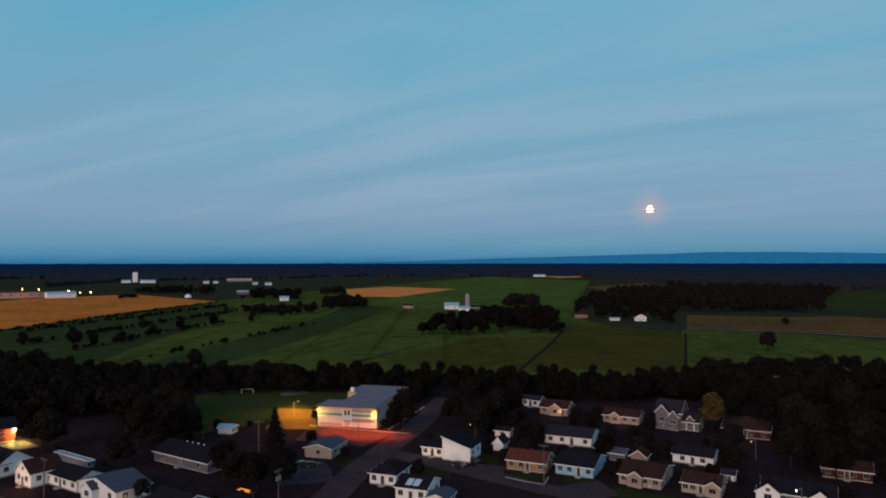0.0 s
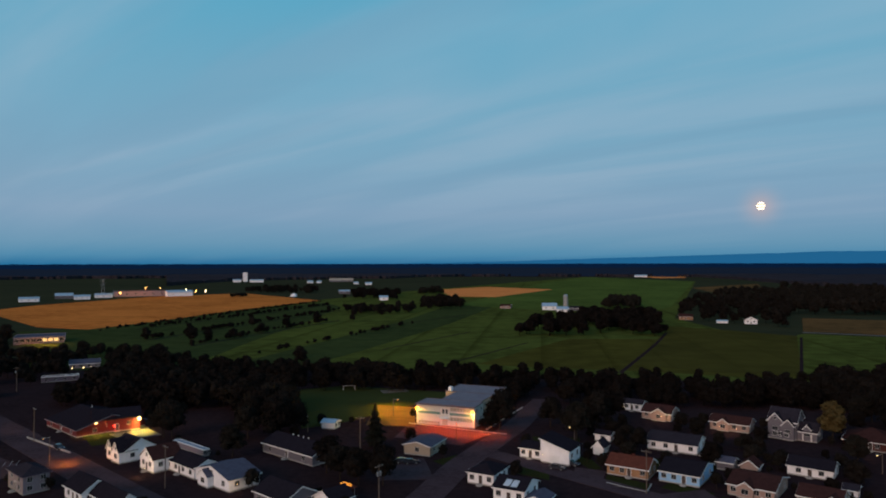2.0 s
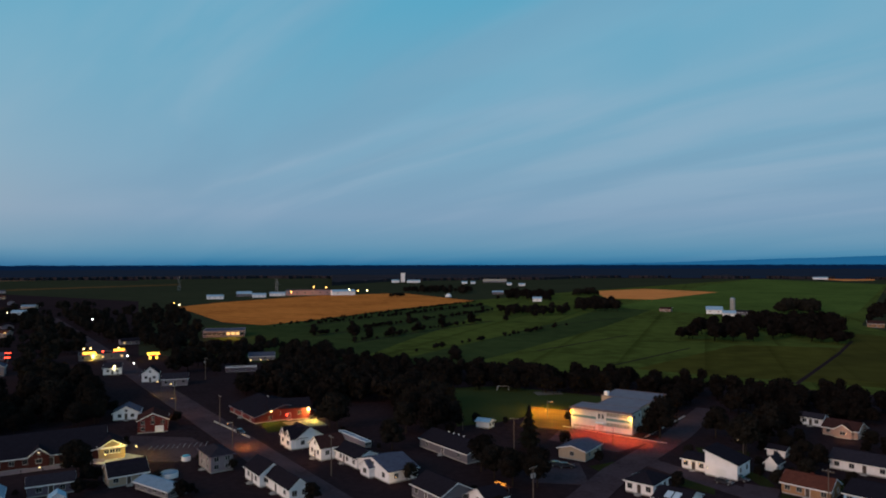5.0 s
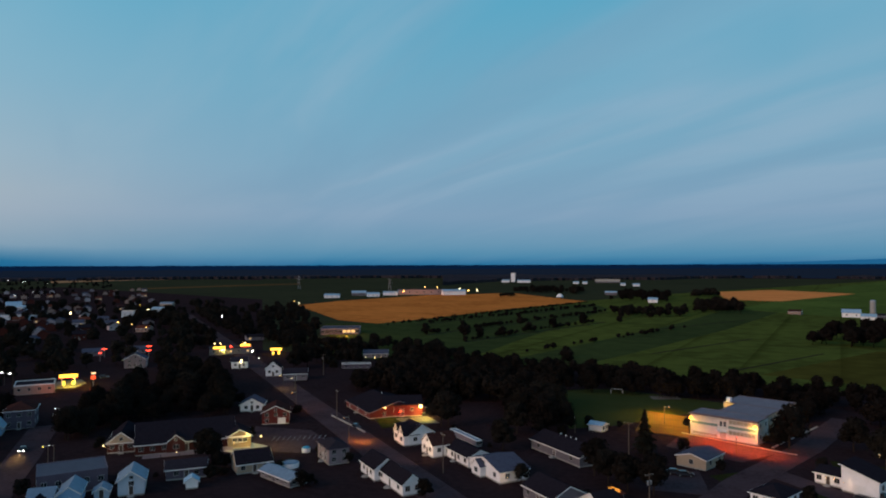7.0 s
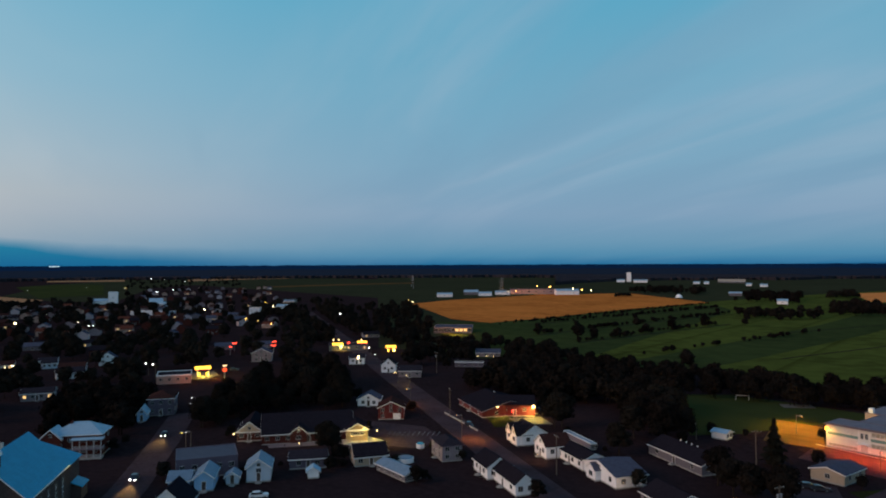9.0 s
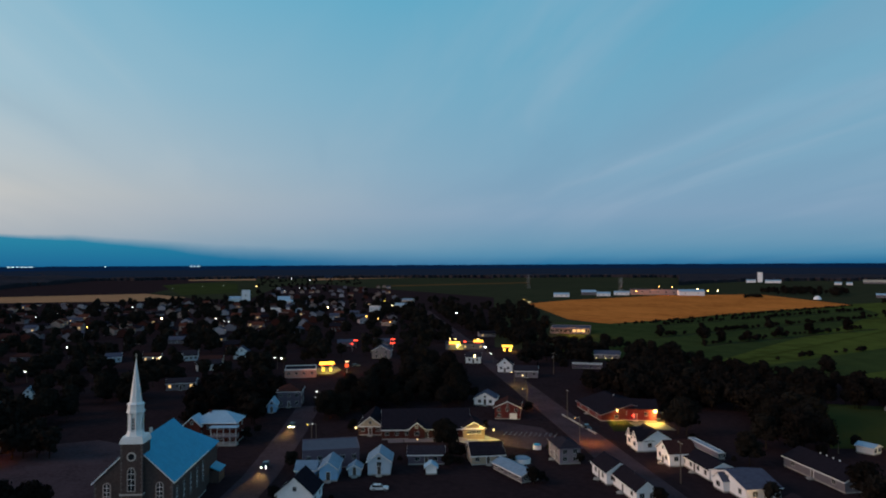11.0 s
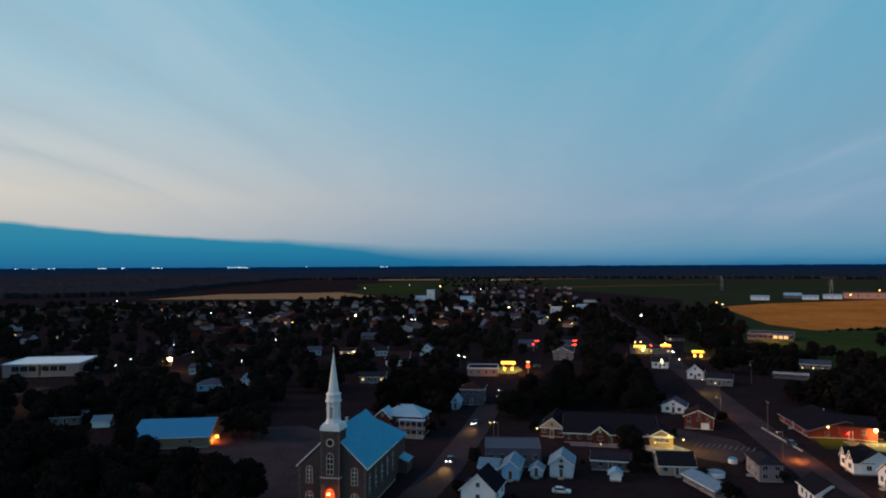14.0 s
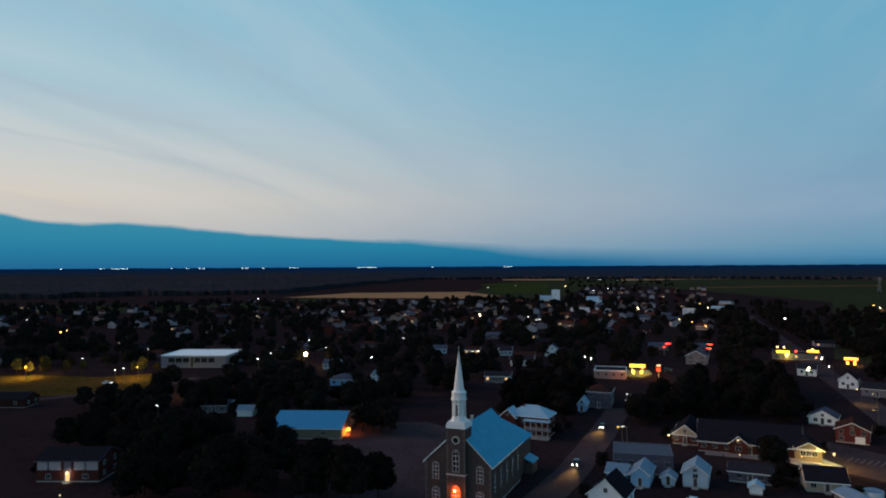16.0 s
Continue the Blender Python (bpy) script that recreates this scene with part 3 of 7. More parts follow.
def kinds():
    say = {"broad": ("broadleaf_tree", "dark green broadleaf tree with a dense crown"), "small": ("small_tree", "small round dark green garden tree"),
           "conifer": ("conifer", "tall dark spruce with drooping branches"), "far": ("broadleaf_tree", "dark green tree in a far belt of woods"), "belt": ("broadleaf_tree", "dark green tree in a belt of woods"),
           "yellow": ("broadleaf_tree", "yellow-green tree with a full tall crown"), "bush": ("shrub", "low dark green shrub in the field")}
    spec = {"broad": [("b", 11 + i, 11.0, 4.6, 1500, 0.42, None) for i in range(4)], "small": [("b", 31 + i, 6.0, 2.6, 800, 0.3, None) for i in range(3)],
            "conifer": [("conifer", 41 + i, 14.0, 4.0, 1900, 0.75, None) for i in range(2)], "far": [("b", 51 + i, 11.0, 4.8, 330, 0.8, None) for i in range(5)], "belt": [("b", 81 + i, 11.0, 4.6, 640, 0.55, None) for i in range(5)],
            "yellow": [("b", 61, 10.0, 3.0, 1500, 0.4, LEAF_Y)], "bush": [("b", 71 + i, 4.0, 2.2, 200, 0.45, None) for i in range(2)]}
    for k, rows in spec.items():
        TREES[k] = []
        for kd, seed, h, spread, n, size, mat in rows:
            t = make_tree("conifer" if kd == "conifer" else "broad", seed, h, spread, n, size, mat)
            t["kindname"], t["say"], t["cat"] = say[k][0], say[k][1], "shrub" if k == "bush" else "tree"
            TREES[k].append(t)


def wood(name, spots, kind, label):
    """Many crowns that nobody could count, as one mesh. spots: (x, y, scale)."""
    vs, fs, n = [], [], 0
    for x, y, s in spots:
        p = TREES[kind][int(PLANT_RNG.integers(len(TREES[kind])))]
        a = PLANT_RNG.uniform(0, math.tau)
        c, q = math.cos(a) * s, math.sin(a) * s
        for o in p.children:
            v = VERTS.get(o.data.name)
            if v is None:
                co = np.empty(len(o.data.vertices) * 3)
                o.data.vertices.foreach_get("co", co)
                v = VERTS[o.data.name] = (co.reshape(-1, 3), [tuple(f.vertices) for f in o.data.polygons])
            co, polys = v
            vs.append(np.stack([x + co[:, 0] * c - co[:, 1] * q, y + co[:, 0] * q + co[:, 1] * c, co[:, 2] * s], 1))
            fs += [tuple(k + n for k in f) for f in polys]
            n += len(co)
    me = bpy.data.meshes.new(name)
    me.from_pydata(np.concatenate(vs), [], fs)
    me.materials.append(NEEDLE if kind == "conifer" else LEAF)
    me.update()
    return tagged(new(name, me), label, "trees", kind="stuff")


VERTS = {}


def drop_models():
    """The models that stand at the origin are taken away once all copies are made."""
    for rows in TREES.values():
        for t in rows:
            for o in (*t.children_recursive, t):
                bpy.data.objects.remove(o)


# ---------- street things ----------


def lamp(x, y, z, watts, rgb, size=0.15):
    d = bpy.data.lights.new("lamp_light", "POINT")
    d.energy, d.color, d.shadow_soft_size = watts, rgb, size
    o = new("lamp_light", d)
    o.location = (x, y, z)
    return o


def down_lamp(x, y, z, watts, rgb, cone=140):
    """Downward spot with no lamp head built, added to pool light on the ground."""
    d = bpy.data.lights.new("shaded_lamp_light", "SPOT")
    d.energy, d.color, d.shadow_soft_size, d.spot_size, d.spot_blend = watts, rgb, 0.2, radians(cone), 0.7
    new("shaded_lamp_light", d).matrix_world = look((x, y, z), (x, y + 0.01, 0))


def bulb_mesh(mat, r):
    key = ("bulb", mat.name, r)
    if key not in SHARED:
        bm = bmesh.new()
        bmesh.ops.create_icosphere(bm, subdivisions=2, radius=r)
        SHARED[key] = finish(bm, "bulb", mat)
    return SHARED[key]


# Pole and arm are added under every small light, whatever carries it.
def street_lamp(x, y, rot, mat, h=8.0, r=0.22, label="street lamp on a wooden pole, lit"):
    t = thing("street_lamp", x, y, rot, label, "street lamp", "street lamps")
    if ("lp", h) not in SHARED:
        bm = bmesh.new()
        tube(bm, 0.13, 0.09, -0.3, h + 0.4, 8)
        SHARED["lp", h] = finish(bm, "pole", WOOD)
        bm = bmesh.new()
        box(bm, 0.05, 1.5, -0.04, 0.04, h, h + 0.08)
        box(bm, 1.2, 1.9, -0.14, 0.14, h, h + 0.18)
        SHARED["la", h] = finish(bm, "arm", STEEL)
    part("pole", SHARED["lp", h], None, t)
    part("arm", SHARED["la", h], None, t)
    if math.hypot(x, y) > 330:
        mat = FAR_BULB.get(mat.name, mat)
    part("bulb", bulb_mesh(mat, r), None, t, "glowing bulb", pose(1.55, 0, h - 0.1))
    return t


def utility_pole(x, y, rot, h=10.5, cans=2):
    t = thing("utility_pole", x, y, rot, "weathered wooden utility pole with crossarm and transformers", "utility pole", "utility poles")
    bm = bmesh.new()
    tube(bm, 0.16, 0.1, -0.3, h, 8)
    part("pole", bm, WOOD, t)
    bm = bmesh.new()
    box(bm, -1.2, 1.2, -0.07, 0.07, h - 0.6, h - 0.42)
    part("crossarm", bm, WOOD, t)
    for k in (-1.1, -0.4, 0.4, 1.1):
        bm = bmesh.new()
        tube(bm, 0.06, 0.04, h - 0.42, h - 0.2, 6, k)
        part("insulator", bm, STEEL, t)
    for k in range(cans):
        bm = bmesh.new()
        tube(bm, 0.24, 0.24, h - 2.6, h - 1.7, 10, -0.42 + 0.84 * k, 0)
        part("transformer", bm, STEEL, t)
    return t


def car(x, y, rot, mat, label, lights=None, van=False):
    t = thing("car", x, y, rot, label, "car", "parked cars")
    bm = bmesh.new()
    hb = 0.95
    prism(bm, [(-2.2, 0.3), (2.2, 0.3), (2.25, 0.7), (1.9, hb - 0.08), (-2.05, hb), (-2.25, 0.75)], -0.88, 0.88)
    bmesh.ops.bevel(bm, geom=bm.edges[:], offset=0.08, segments=2, affect="EDGES")
    part("body", bm, mat, t)
    bm = bmesh.new()
    hc = 1.95 if van else 1.42
    prism(bm, [(-1.9, hb - 0.1), (1.1, hb - 0.1), (0.35, hc), (-1.45, hc)], -0.76, 0.76)
    bmesh.ops.bevel(bm, geom=bm.edges[:], offset=0.1, segments=2, affect="EDGES")
    part("cabin_glass", bm, GLASS, t)
    bm = bmesh.new()
    box(bm, -1.4, 0.3, -0.68, 0.68, hc - 0.02, hc + 0.04)
    part("roof_panel", bm, mat, t)
    for k in (-1.35, 1.35):
        for s in (-0.82, 0.82):
            bm = bmesh.new()
            tube(bm, 0.32, 0.32, -0.11, 0.11, 14, m=pose(k, s, 0.32, 90))
            wh = part("wheel", bm, RUBBER, t)
            bm = bmesh.new()
            tube(bm, 0.18, 0.18, -0.12, 0.12, 10, m=pose(k, s, 0.32, 90))
            part("rim", bm, STEEL, wh)
    for s in (-0.6, 0.6):
        part("headlight", bulb_mesh(lights or COOL, 0.17) if lights else bulb_mesh(STEEL, 0.12), None, t, "lit headlight" if lights else "", pose(2.2, s, 0.68))
    return t


def strip(name, pts, width, mat, z, label, thick=0.12, category="road"):
    """A slab along a line of points, mitred at the bends."""
    P = [Vector((*p, 0)) for p in pts]
    L, Rr = [], []
    for i, p in enumerate(P):
        d = ((P[i + 1] - p).normalized() if i + 1 < len(P) else Vector()) + ((p - P[i - 1]).normalized() if i else Vector())
        d.normalize()
        n = Vector((-d.y, d.x, 0)) * width / 2
        L.append(p + n)
        Rr.append(p - n)
    vs, fs = [], []
    for a, b in zip(L, Rr):
        vs += [(a.x, a.y, z), (b.x, b.y, z), (a.x, a.y, z - thick), (b.x, b.y, z - thick)]
    for i in range(len(P) - 1):
        k = 4 * i
        fs += [(k, k + 1, k + 5, k + 4), (k, k + 4, k + 6, k + 2), (k + 1, k + 3, k + 7, k + 5)]
    for a, b in zip(pts, pts[1:]):
        STREETS.append((*a, *b, width))
    return tagged(new(name, mesh(name, vs, fs, mat)), label, category, kind="structure")


def sheet(name, pts, mat, z, label, category="field"):
    """A field, lawn or yard laid on the ground, with a low bank at its edge."""
    n = len(pts)
    vs = [(x, y, z) for x, y in pts] + [(x, y, z - 0.3) for x, y in pts]
    fs = [tuple(range(n))] + [(i, i + n, (i + 1) % n + n, (i + 1) % n) for i in range(n)]
    me = mesh(name, vs, fs, mat)
    bm = bmesh.new()
    bm.from_mesh(me)
    bmesh.ops.recalc_face_normals(bm, faces=bm.faces)
    bm.to_mesh(me)
    bm.free()
    return tagged(new(name, me), label, category, kind="structure")


# ---------- larger special forms ----------


# Flat emission that stands for the haze over distant land.
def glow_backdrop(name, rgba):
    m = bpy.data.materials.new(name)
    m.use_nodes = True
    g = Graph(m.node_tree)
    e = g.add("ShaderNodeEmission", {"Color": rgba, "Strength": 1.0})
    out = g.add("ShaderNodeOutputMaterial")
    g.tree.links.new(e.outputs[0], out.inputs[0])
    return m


def silo(x, y, r, h, label="pale concrete silo with a domed cap"):
    t = thing("silo", x, y, 0, label, "silo")
    bm = bmesh.new()
    tube(bm, r, r, -0.3, h - r * 0.6, 20)
    part("shell", bm, CONC, t)
    bm = bmesh.new()
    bmesh.ops.create_uvsphere(bm, u_segments=20, v_segments=10, radius=r * 1.04, matrix=Matrix.Translation((0, 0, h - r * 0.6)) @ Matrix.Diagonal((1, 1, 0.6, 1)))
    part("dome", bm, STEEL, t)
    for k in range(5):
        bm = bmesh.new()
        tube(bm, r + 0.06, r + 0.06, h * (0.12 + 0.17 * k), h * (0.12 + 0.17 * k) + 0.25, 20)
        part("hoop", bm, STEEL, t)
    return t


def lattice_pylon(x, y, rot, h=32.0):
    t = thing("lattice_pylon", x, y, rot, "grey steel lattice power pylon", "pylon", "pylons")
    bm = bmesh.new()
    for sx in (-1, 1):
        for sy in (-1, 1):
            a, b = Vector((sx * 3.0, sy * 3.0, 0)), Vector((sx * 0.5, sy * 0.5, h))
            d = b - a
            tube(bm, 0.13, 0.1, 0, d.length, 6, m=Matrix.Translation(a) @ d.to_track_quat("Z", "Y").to_matrix().to_4x4())
    for k in range(9):
        z0, z1 = h * k / 9, h * (k + 1) / 9
        w0, w1 = 3 - 2.5 * k / 9, 3 - 2.5 * (k + 1) / 9
        for q in range(4):
            m = Matrix.Rotation(q * math.pi / 2, 4, "Z")
            a, b = m @ Vector((-w0, w0, z0)), m @ Vector((w1, w1, z1))
            d = b - a
            tube(bm, 0.05, 0.05, 0, d.length, 5, m=Matrix.Translation(a) @ d.to_track_quat("Z", "Y").to_matrix().to_4x4())
    part("mast", bm, STEEL, t)
    for z, w in ((h * 0.72, 6), (h * 0.84, 5), (h * 0.95, 4)):
        bm = bmesh.new()
        box(bm, -w, w, -0.12, 0.12, z, z + 0.25)
        part("crossarm", bm, STEEL, t)
    return t


def arch_outline(w, h, n=8):
    """Round-headed outline in x-z, foot at 0."""
    r = w / 2
    return [(-r, 0), (r, 0)] + [(r * math.cos(math.pi * i / n), h - r + r * math.sin(math.pi * i / n)) for i in range(n + 1)]


def arched_window(parent, m, w, h, name="window", pane_mat=None, frame_m=None):
    bm = bmesh.new()
    outer, inner = arch_outline(w + 0.5, h + 0.25), arch_outline(w, h)
    n = len(outer)
    for i in range(n):
        a, b, c, d = outer[i], outer[(i + 1) % n], inner[(i + 1) % n], inner[i]
        vs = [bm.verts.new((p[0], y, p[1] - (0.2 if p in outer[:2] else 0))) for y in (-0.16, 0.05) for p in (a, b, c, d)]
        for f in ((0, 1, 2, 3), (7, 6, 5, 4), (0, 4, 5, 1), (2, 6, 7, 3), (1, 5, 6, 2), (3, 7, 4, 0)):
            bm.faces.new([vs[k] for k in f])
    fr = part(name, bm, frame_m or QUOIN, parent, m=m)
    bm = bmesh.new()
    prism(bm, inner, -0.06, 0.02)
    part("pane", bm, pane_mat or GLASS, fr)
    for k in range(1, 4):
        bm = bmesh.new()
        box(bm, -w / 2, w / 2, -0.1, -0.062, h * k / 4 - 0.05, h * k / 4 + 0.05)
        part("glazing_bar", bm, TRIM, fr)
    bm = bmesh.new()
    box(bm, -0.05, 0.05, -0.105, -0.062, 0, h)
    part("glazing_bar", bm, TRIM, fr)
    return fr


def house_gable(h, ox, oy, w, d, wall_h, rise, wmat, rmat, win=True):
    """A small gabled bay on a front wall."""
    volume(h, w, d, wall_h, "gy", rise, wmat, rmat, ox=ox, oy=oy, front=1 if win else 0, side=0, door=None, over=0.3, eave=0.3, ww=1.5)


def building_lamp(x, y, z, mat, r=0.3, watts=0, rgb=(1, 0.6, 0.2), rot=0.0, out=0.8, label="lit wall lamp in a metal bracket"):
    """Wall lamp: bracket and bulb, with the light that it throws."""
    t = thing("wall_lamp", x, y, rot, label, "wall lamp", "wall lamps", z=z)
    bm = bmesh.new()
    box(bm, -0.06, 0.06, -out, 0.0, 0.05, 0.15)
    box(bm, -0.2, 0.2, -out - 0.2, -out + 0.2, 0.1, 0.22)
    part("bracket", bm, STEEL, t)
    part("bulb", bulb_mesh(mat, r), None, t, "glowing bulb", pose(0, -out, -r * 0.6))
    if watts:
        p = t.matrix_world @ Vector((0, -out - 0.1, -r * 2.2))
        lamp(p.x, p.y, p.z, watts, rgb, 0.25)
    return t


def roof_panels(h):
    """Pale panels laid on the front slope of a low gable roof."""
    for k in (-1.6, 0.2):
        bm = bmesh.new()
        box(bm, k, k + 1.5, 0, 2.6, 0, 0.06)
        part("solar_panel", bm, PANEL, h, "pale glass solar panel", pose(0, 0.5, 3.62, 17))


def upper_band(h, w, z0, z1):
    """Pale cladding panels between the upper windows of a block, with a grey stair bay in the middle."""
    for a, b in ((0.02, 0.17), (0.21, 0.39), (0.6, 0.77), (0.8, 0.98)):
        bm = bmesh.new()
        box(bm, -w / 2 + w * a, -w / 2 + w * b, -0.05, 0.01, z0, z1)
        part("cladding_panel", bm, PINKW, h)
    for s in (0.19, 0.785):
        window_parts(h, pose(-w / 2 + w * s, 0, z1 - 1.0), 0.5, 1.5)
        window_parts(h, pose(-w / 2 + w * s, 0, 1.5), 1.3, 1.1)
    bm = bmesh.new()
    box(bm, -0.9, 0.9, -0.08, 0.01, 2.6, z1)
    part("stair_bay", bm, LILAC, h, "grey clad stair bay")


def brick_facing(h, w, z1, mat):
    """Brick lower storey facing below a tan gable."""
    bm = bmesh.new()
    box(bm, -w / 2 + 0.05, w / 2 - 0.05, -0.025, 0.01, 0.4, z1)
    part("brick_facing", bm, mat, h, "red brick lower wall")
    bm = bmesh.new()
    box(bm, -w / 2 - 0.1, w / 2 + 0.1, -0.12, 0.01, z1, z1 + 0.22)
    part("band_course", bm, TRIM, h)


def inn_wall(h):
    """Low pale terrace wall before the inn."""
    for k in range(5):
        bm = bmesh.new()
        box(bm, -12 + 5 * k, -7.2 + 5 * k, -3.6, -3.3, -0.2, 1.0)
        part("terrace_wall", bm, LILAC, h)


PANEL = material("pale_panel_glass", (0.45, 0.5, 0.55), 0.3, 0.1)


def roof_vents(h, n, y, z):
    """Small pale vents along a ridge."""
    for k in range(n):
        bm = bmesh.new()
        tube(bm, 0.14, 0.14, 0, 0.55, 8)
        tube(bm, 0.22, 0.1, 0.5, 0.7, 8)
        part("roof_vent", bm, TRIM, h, m=pose(-4 + 2.4 * k, y + 0.3, z - 0.25))



# ---------- ground, fields, far woods ----------
FIELD = material("green_crop", (0.064, 0.074, 0.016), 0.95, 0.7, 0.009, tint=(0.034, 0.04, 0.01), stripe=(0, 46.0, 0.5))
FIELD_D = material("dull_green_crop", (0.034, 0.04, 0.013), 0.95, 0.4, 0.006, tint=(0.022, 0.027, 0.01))
FIELD_W = material("grey_green_crop", (0.032, 0.033, 0.0175), 0.95, 0.4, 0.004, tint=(0.021, 0.023, 0.0135))
FIELD_O = material("olive_crop", (0.06, 0.052, 0.011), 0.95, 0.6, 0.008, tint=(0.03, 0.026, 0.007), stripe=(0, 38.0, 0.35))
WHEAT = material("ripe_wheat", (0.5, 0.15, 0.032), 0.95, 0.6, 0.012, tint=(0.3, 0.085, 0.018), stripe=(1, 60.0, 0.35))
STUBBLE = material("pale_stubble", (0.64, 0.21, 0.06), 0.95, 0.35, 0.02, tint=(0.5, 0.15, 0.04))
STUBBLE_P = material("faded_stubble", (0.34, 0.17, 0.085), 0.95, 0.3, 0.02, tint=(0.22, 0.115, 0.06))
EARTH = material("brown_field", (0.118, 0.062, 0.024), 0.95, 0.5, 0.012, tint=(0.06, 0.036, 0.015), stripe=(1, 24.0, 0.35))
FIELD_B = material("olive_brown_crop", (0.054, 0.046, 0.011), 0.95, 0.5, 0.006, tint=(0.032, 0.028, 0.008), stripe=(0, 34.0, 0.2))
FIELD_G = material("bright_green_crop", (0.072, 0.096, 0.021), 0.95, 0.5, 0.008, tint=(0.04, 0.055, 0.013))
FIELD_L = material("lane_green_crop", (0.036, 0.047, 0.015), 0.95, 0.5, 0.01, tint=(0.022, 0.029, 0.011))
PARK = material("worn_park_grass", (0.062, 0.034, 0.012), 0.95, 0.7, 0.05, tint=(0.02, 0.019, 0.006))
# haze over the nearer wooded plain, painted as its own glow
HAZE_NEAR = glow_backdrop("near_haze_glow_plain", lin(18, 27, 42))
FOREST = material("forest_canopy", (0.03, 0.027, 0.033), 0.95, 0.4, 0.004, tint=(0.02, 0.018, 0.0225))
# hills and farthest plain glow in haze blue instead of being lit
HILL = glow_backdrop("haze_glow_hills", lin(32, 96, 140))
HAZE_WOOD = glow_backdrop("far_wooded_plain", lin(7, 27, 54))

gv = [(0, 0, 0)]
gf = []
RINGS = (60, 150, 300, 600, 1200, 2400, 3600, 4880)
for i, r in enumerate(RINGS):
    gv += [(r * math.cos(j / 72 * math.tau), r * math.sin(j / 72 * math.tau), 0) for j in range(72)]
for j in range(72):
    gf.append((0, 1 + j, 1 + (j + 1) % 72))
for i in range(len(RINGS) - 1):
    for j in range(72):
        a, b = 1 + i * 72 + j, 1 + i * 72 + (j + 1) % 72
        gf.append((a, a + 72, b + 72, b))
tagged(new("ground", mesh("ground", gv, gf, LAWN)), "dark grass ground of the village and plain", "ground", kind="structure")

sheet("field_green", [(-364, 501), (-369, 635), (-352, 770), (-329, 1020), (-252, 1369), (174, 2783), (461, 2149), (132, 711), (153, 539), (191, 539), (115, 325), (49, 339), (-41, 346), (-143, 346), (-198, 333), (-169, 354), (-255, 422)], FIELD, 0.1, "wide green crop field beyond the village")
sheet("field_base", [(-323, 327), (-206, 346), (-24, 353), (119, 325), (279, 363), (1944, 2525), (720, 2769), (-516, 2801), (-1687, 2615), (-2422, 2445)], FIELD_W, 0.04, "dull green meadow under the far fields")
sheet("field_brown_olive", [(111, 619), (152, 587), (190, 548), (127, 360), (87, 360), (49, 385)], FIELD_B, 0.19, "olive brown crop field before the lane")
sheet("field_strip", [(-420, 505), (-374, 538), (-364, 640), (-340, 770), (-303, 940), (-249, 841), (-216, 608), (-202, 459), (-190, 365), (-212, 331), (-262, 322)], FIELD_L, 0.13, "dark green field strips with hedge rows")
sheet("field_strip", [(-118, 905), (-60, 860), (-82, 620), (-112, 420), (-128, 340), (-168, 345), (-150, 480), (-128, 680)], FIELD_L, 0.13, "darker green strip in the wide field")
sheet("field_bright_green", [(-107, 905), (10, 1968), (178, 2783), (456, 2149), (164, 903), (101, 743), (42, 778)], FIELD_G, 0.17, "bright green field behind the silo farm")
sheet("field_west_green", [(-3799, 2067), (-1715, 1831), (-1051, 2118), (-511, 1973), (-431, 1189), (-568, 844), (-688, 783), (-1134, 896), (-1771, 1050)], FIELD_W, 0.08, "dull green fields along the far woods")
sheet("field_wheat", [(-640, 713), (-663, 831), (-640, 1060), (-548, 1214), (-324, 987), (-356, 780), (-364, 603), (-375, 529), (-433, 542)], WHEAT, 0.2, "ripe golden wheat field")
sheet("field_stubble", [(-212, 1427), (-123, 1595), (25, 1454), (-73, 1116), (-149, 1136)], STUBBLE, 0.25, "pale golden stubble field")
sheet("field_stubble", [(-1273, 63), (-1435, 209), (-1397, 446), (-1187, 444), (-1094, 384), (-1173, 245)], STUBBLE_P, 0.25, "pale stubble strip before the woods")
sheet("field_stubble", [(-2155, 1261), (-2249, 1579), (-2214, 1841), (-2455, 2042), (-2602, 1827), (-2417, 1414)], STUBBLE_P, 0.5, "thin pale strip of cut field")
sheet("field_stubble", [(384, 2898), (667, 3324), (534, 2663), (434, 2563)], STUBBLE, 0.25, "pale cut field by the far farm")
sheet("field_brown", [(332, 1588), (564, 1901), (501, 1665), (319, 1334)], EARTH, 0.22, "brown field before the grove")
sheet("field_brown", [(257, 726), (352, 695), (417, 709), (460, 612), (359, 477), (282, 557), (208, 586)], EARTH, 0.18, "brown bare field along the lane")
sheet("field_olive", [(20, 508), (91, 515), (187, 548), (120, 342), (52, 360), (0, 366), (-34, 374)], FIELD_O, 0.14, "olive green crop field")
sheet("field_lane", [(193, 556), (202, 567), (273, 539), (344, 457), (259, 345), (174, 345), (116, 325), (126, 358)], FIELD, 0.12, "dull green field beside the lane")
sheet("field_green", [(609, 1358), (1054, 1790), (1277, 1695), (563, 748), (443, 775), (427, 844)], FIELD_D, 0.12, "green field before the far forest")
sheet("playing_field", [(-107, 287), (-87, 300), (-54, 294), (-20, 287), (-18, 254), (-49, 264), (-67, 233), (-79, 221)], FIELD_D, 0.1, "mown grass playing field behind the school")
sheet("field_far_west", [(-1100, -439), (-1105, -193), (-1092, 8), (-1250, 116), (-1131, 142), (-919, 6), (-926, -224), (-942, -376)], FIELD_W, 0.09, "dull strip of grass before the far forest")
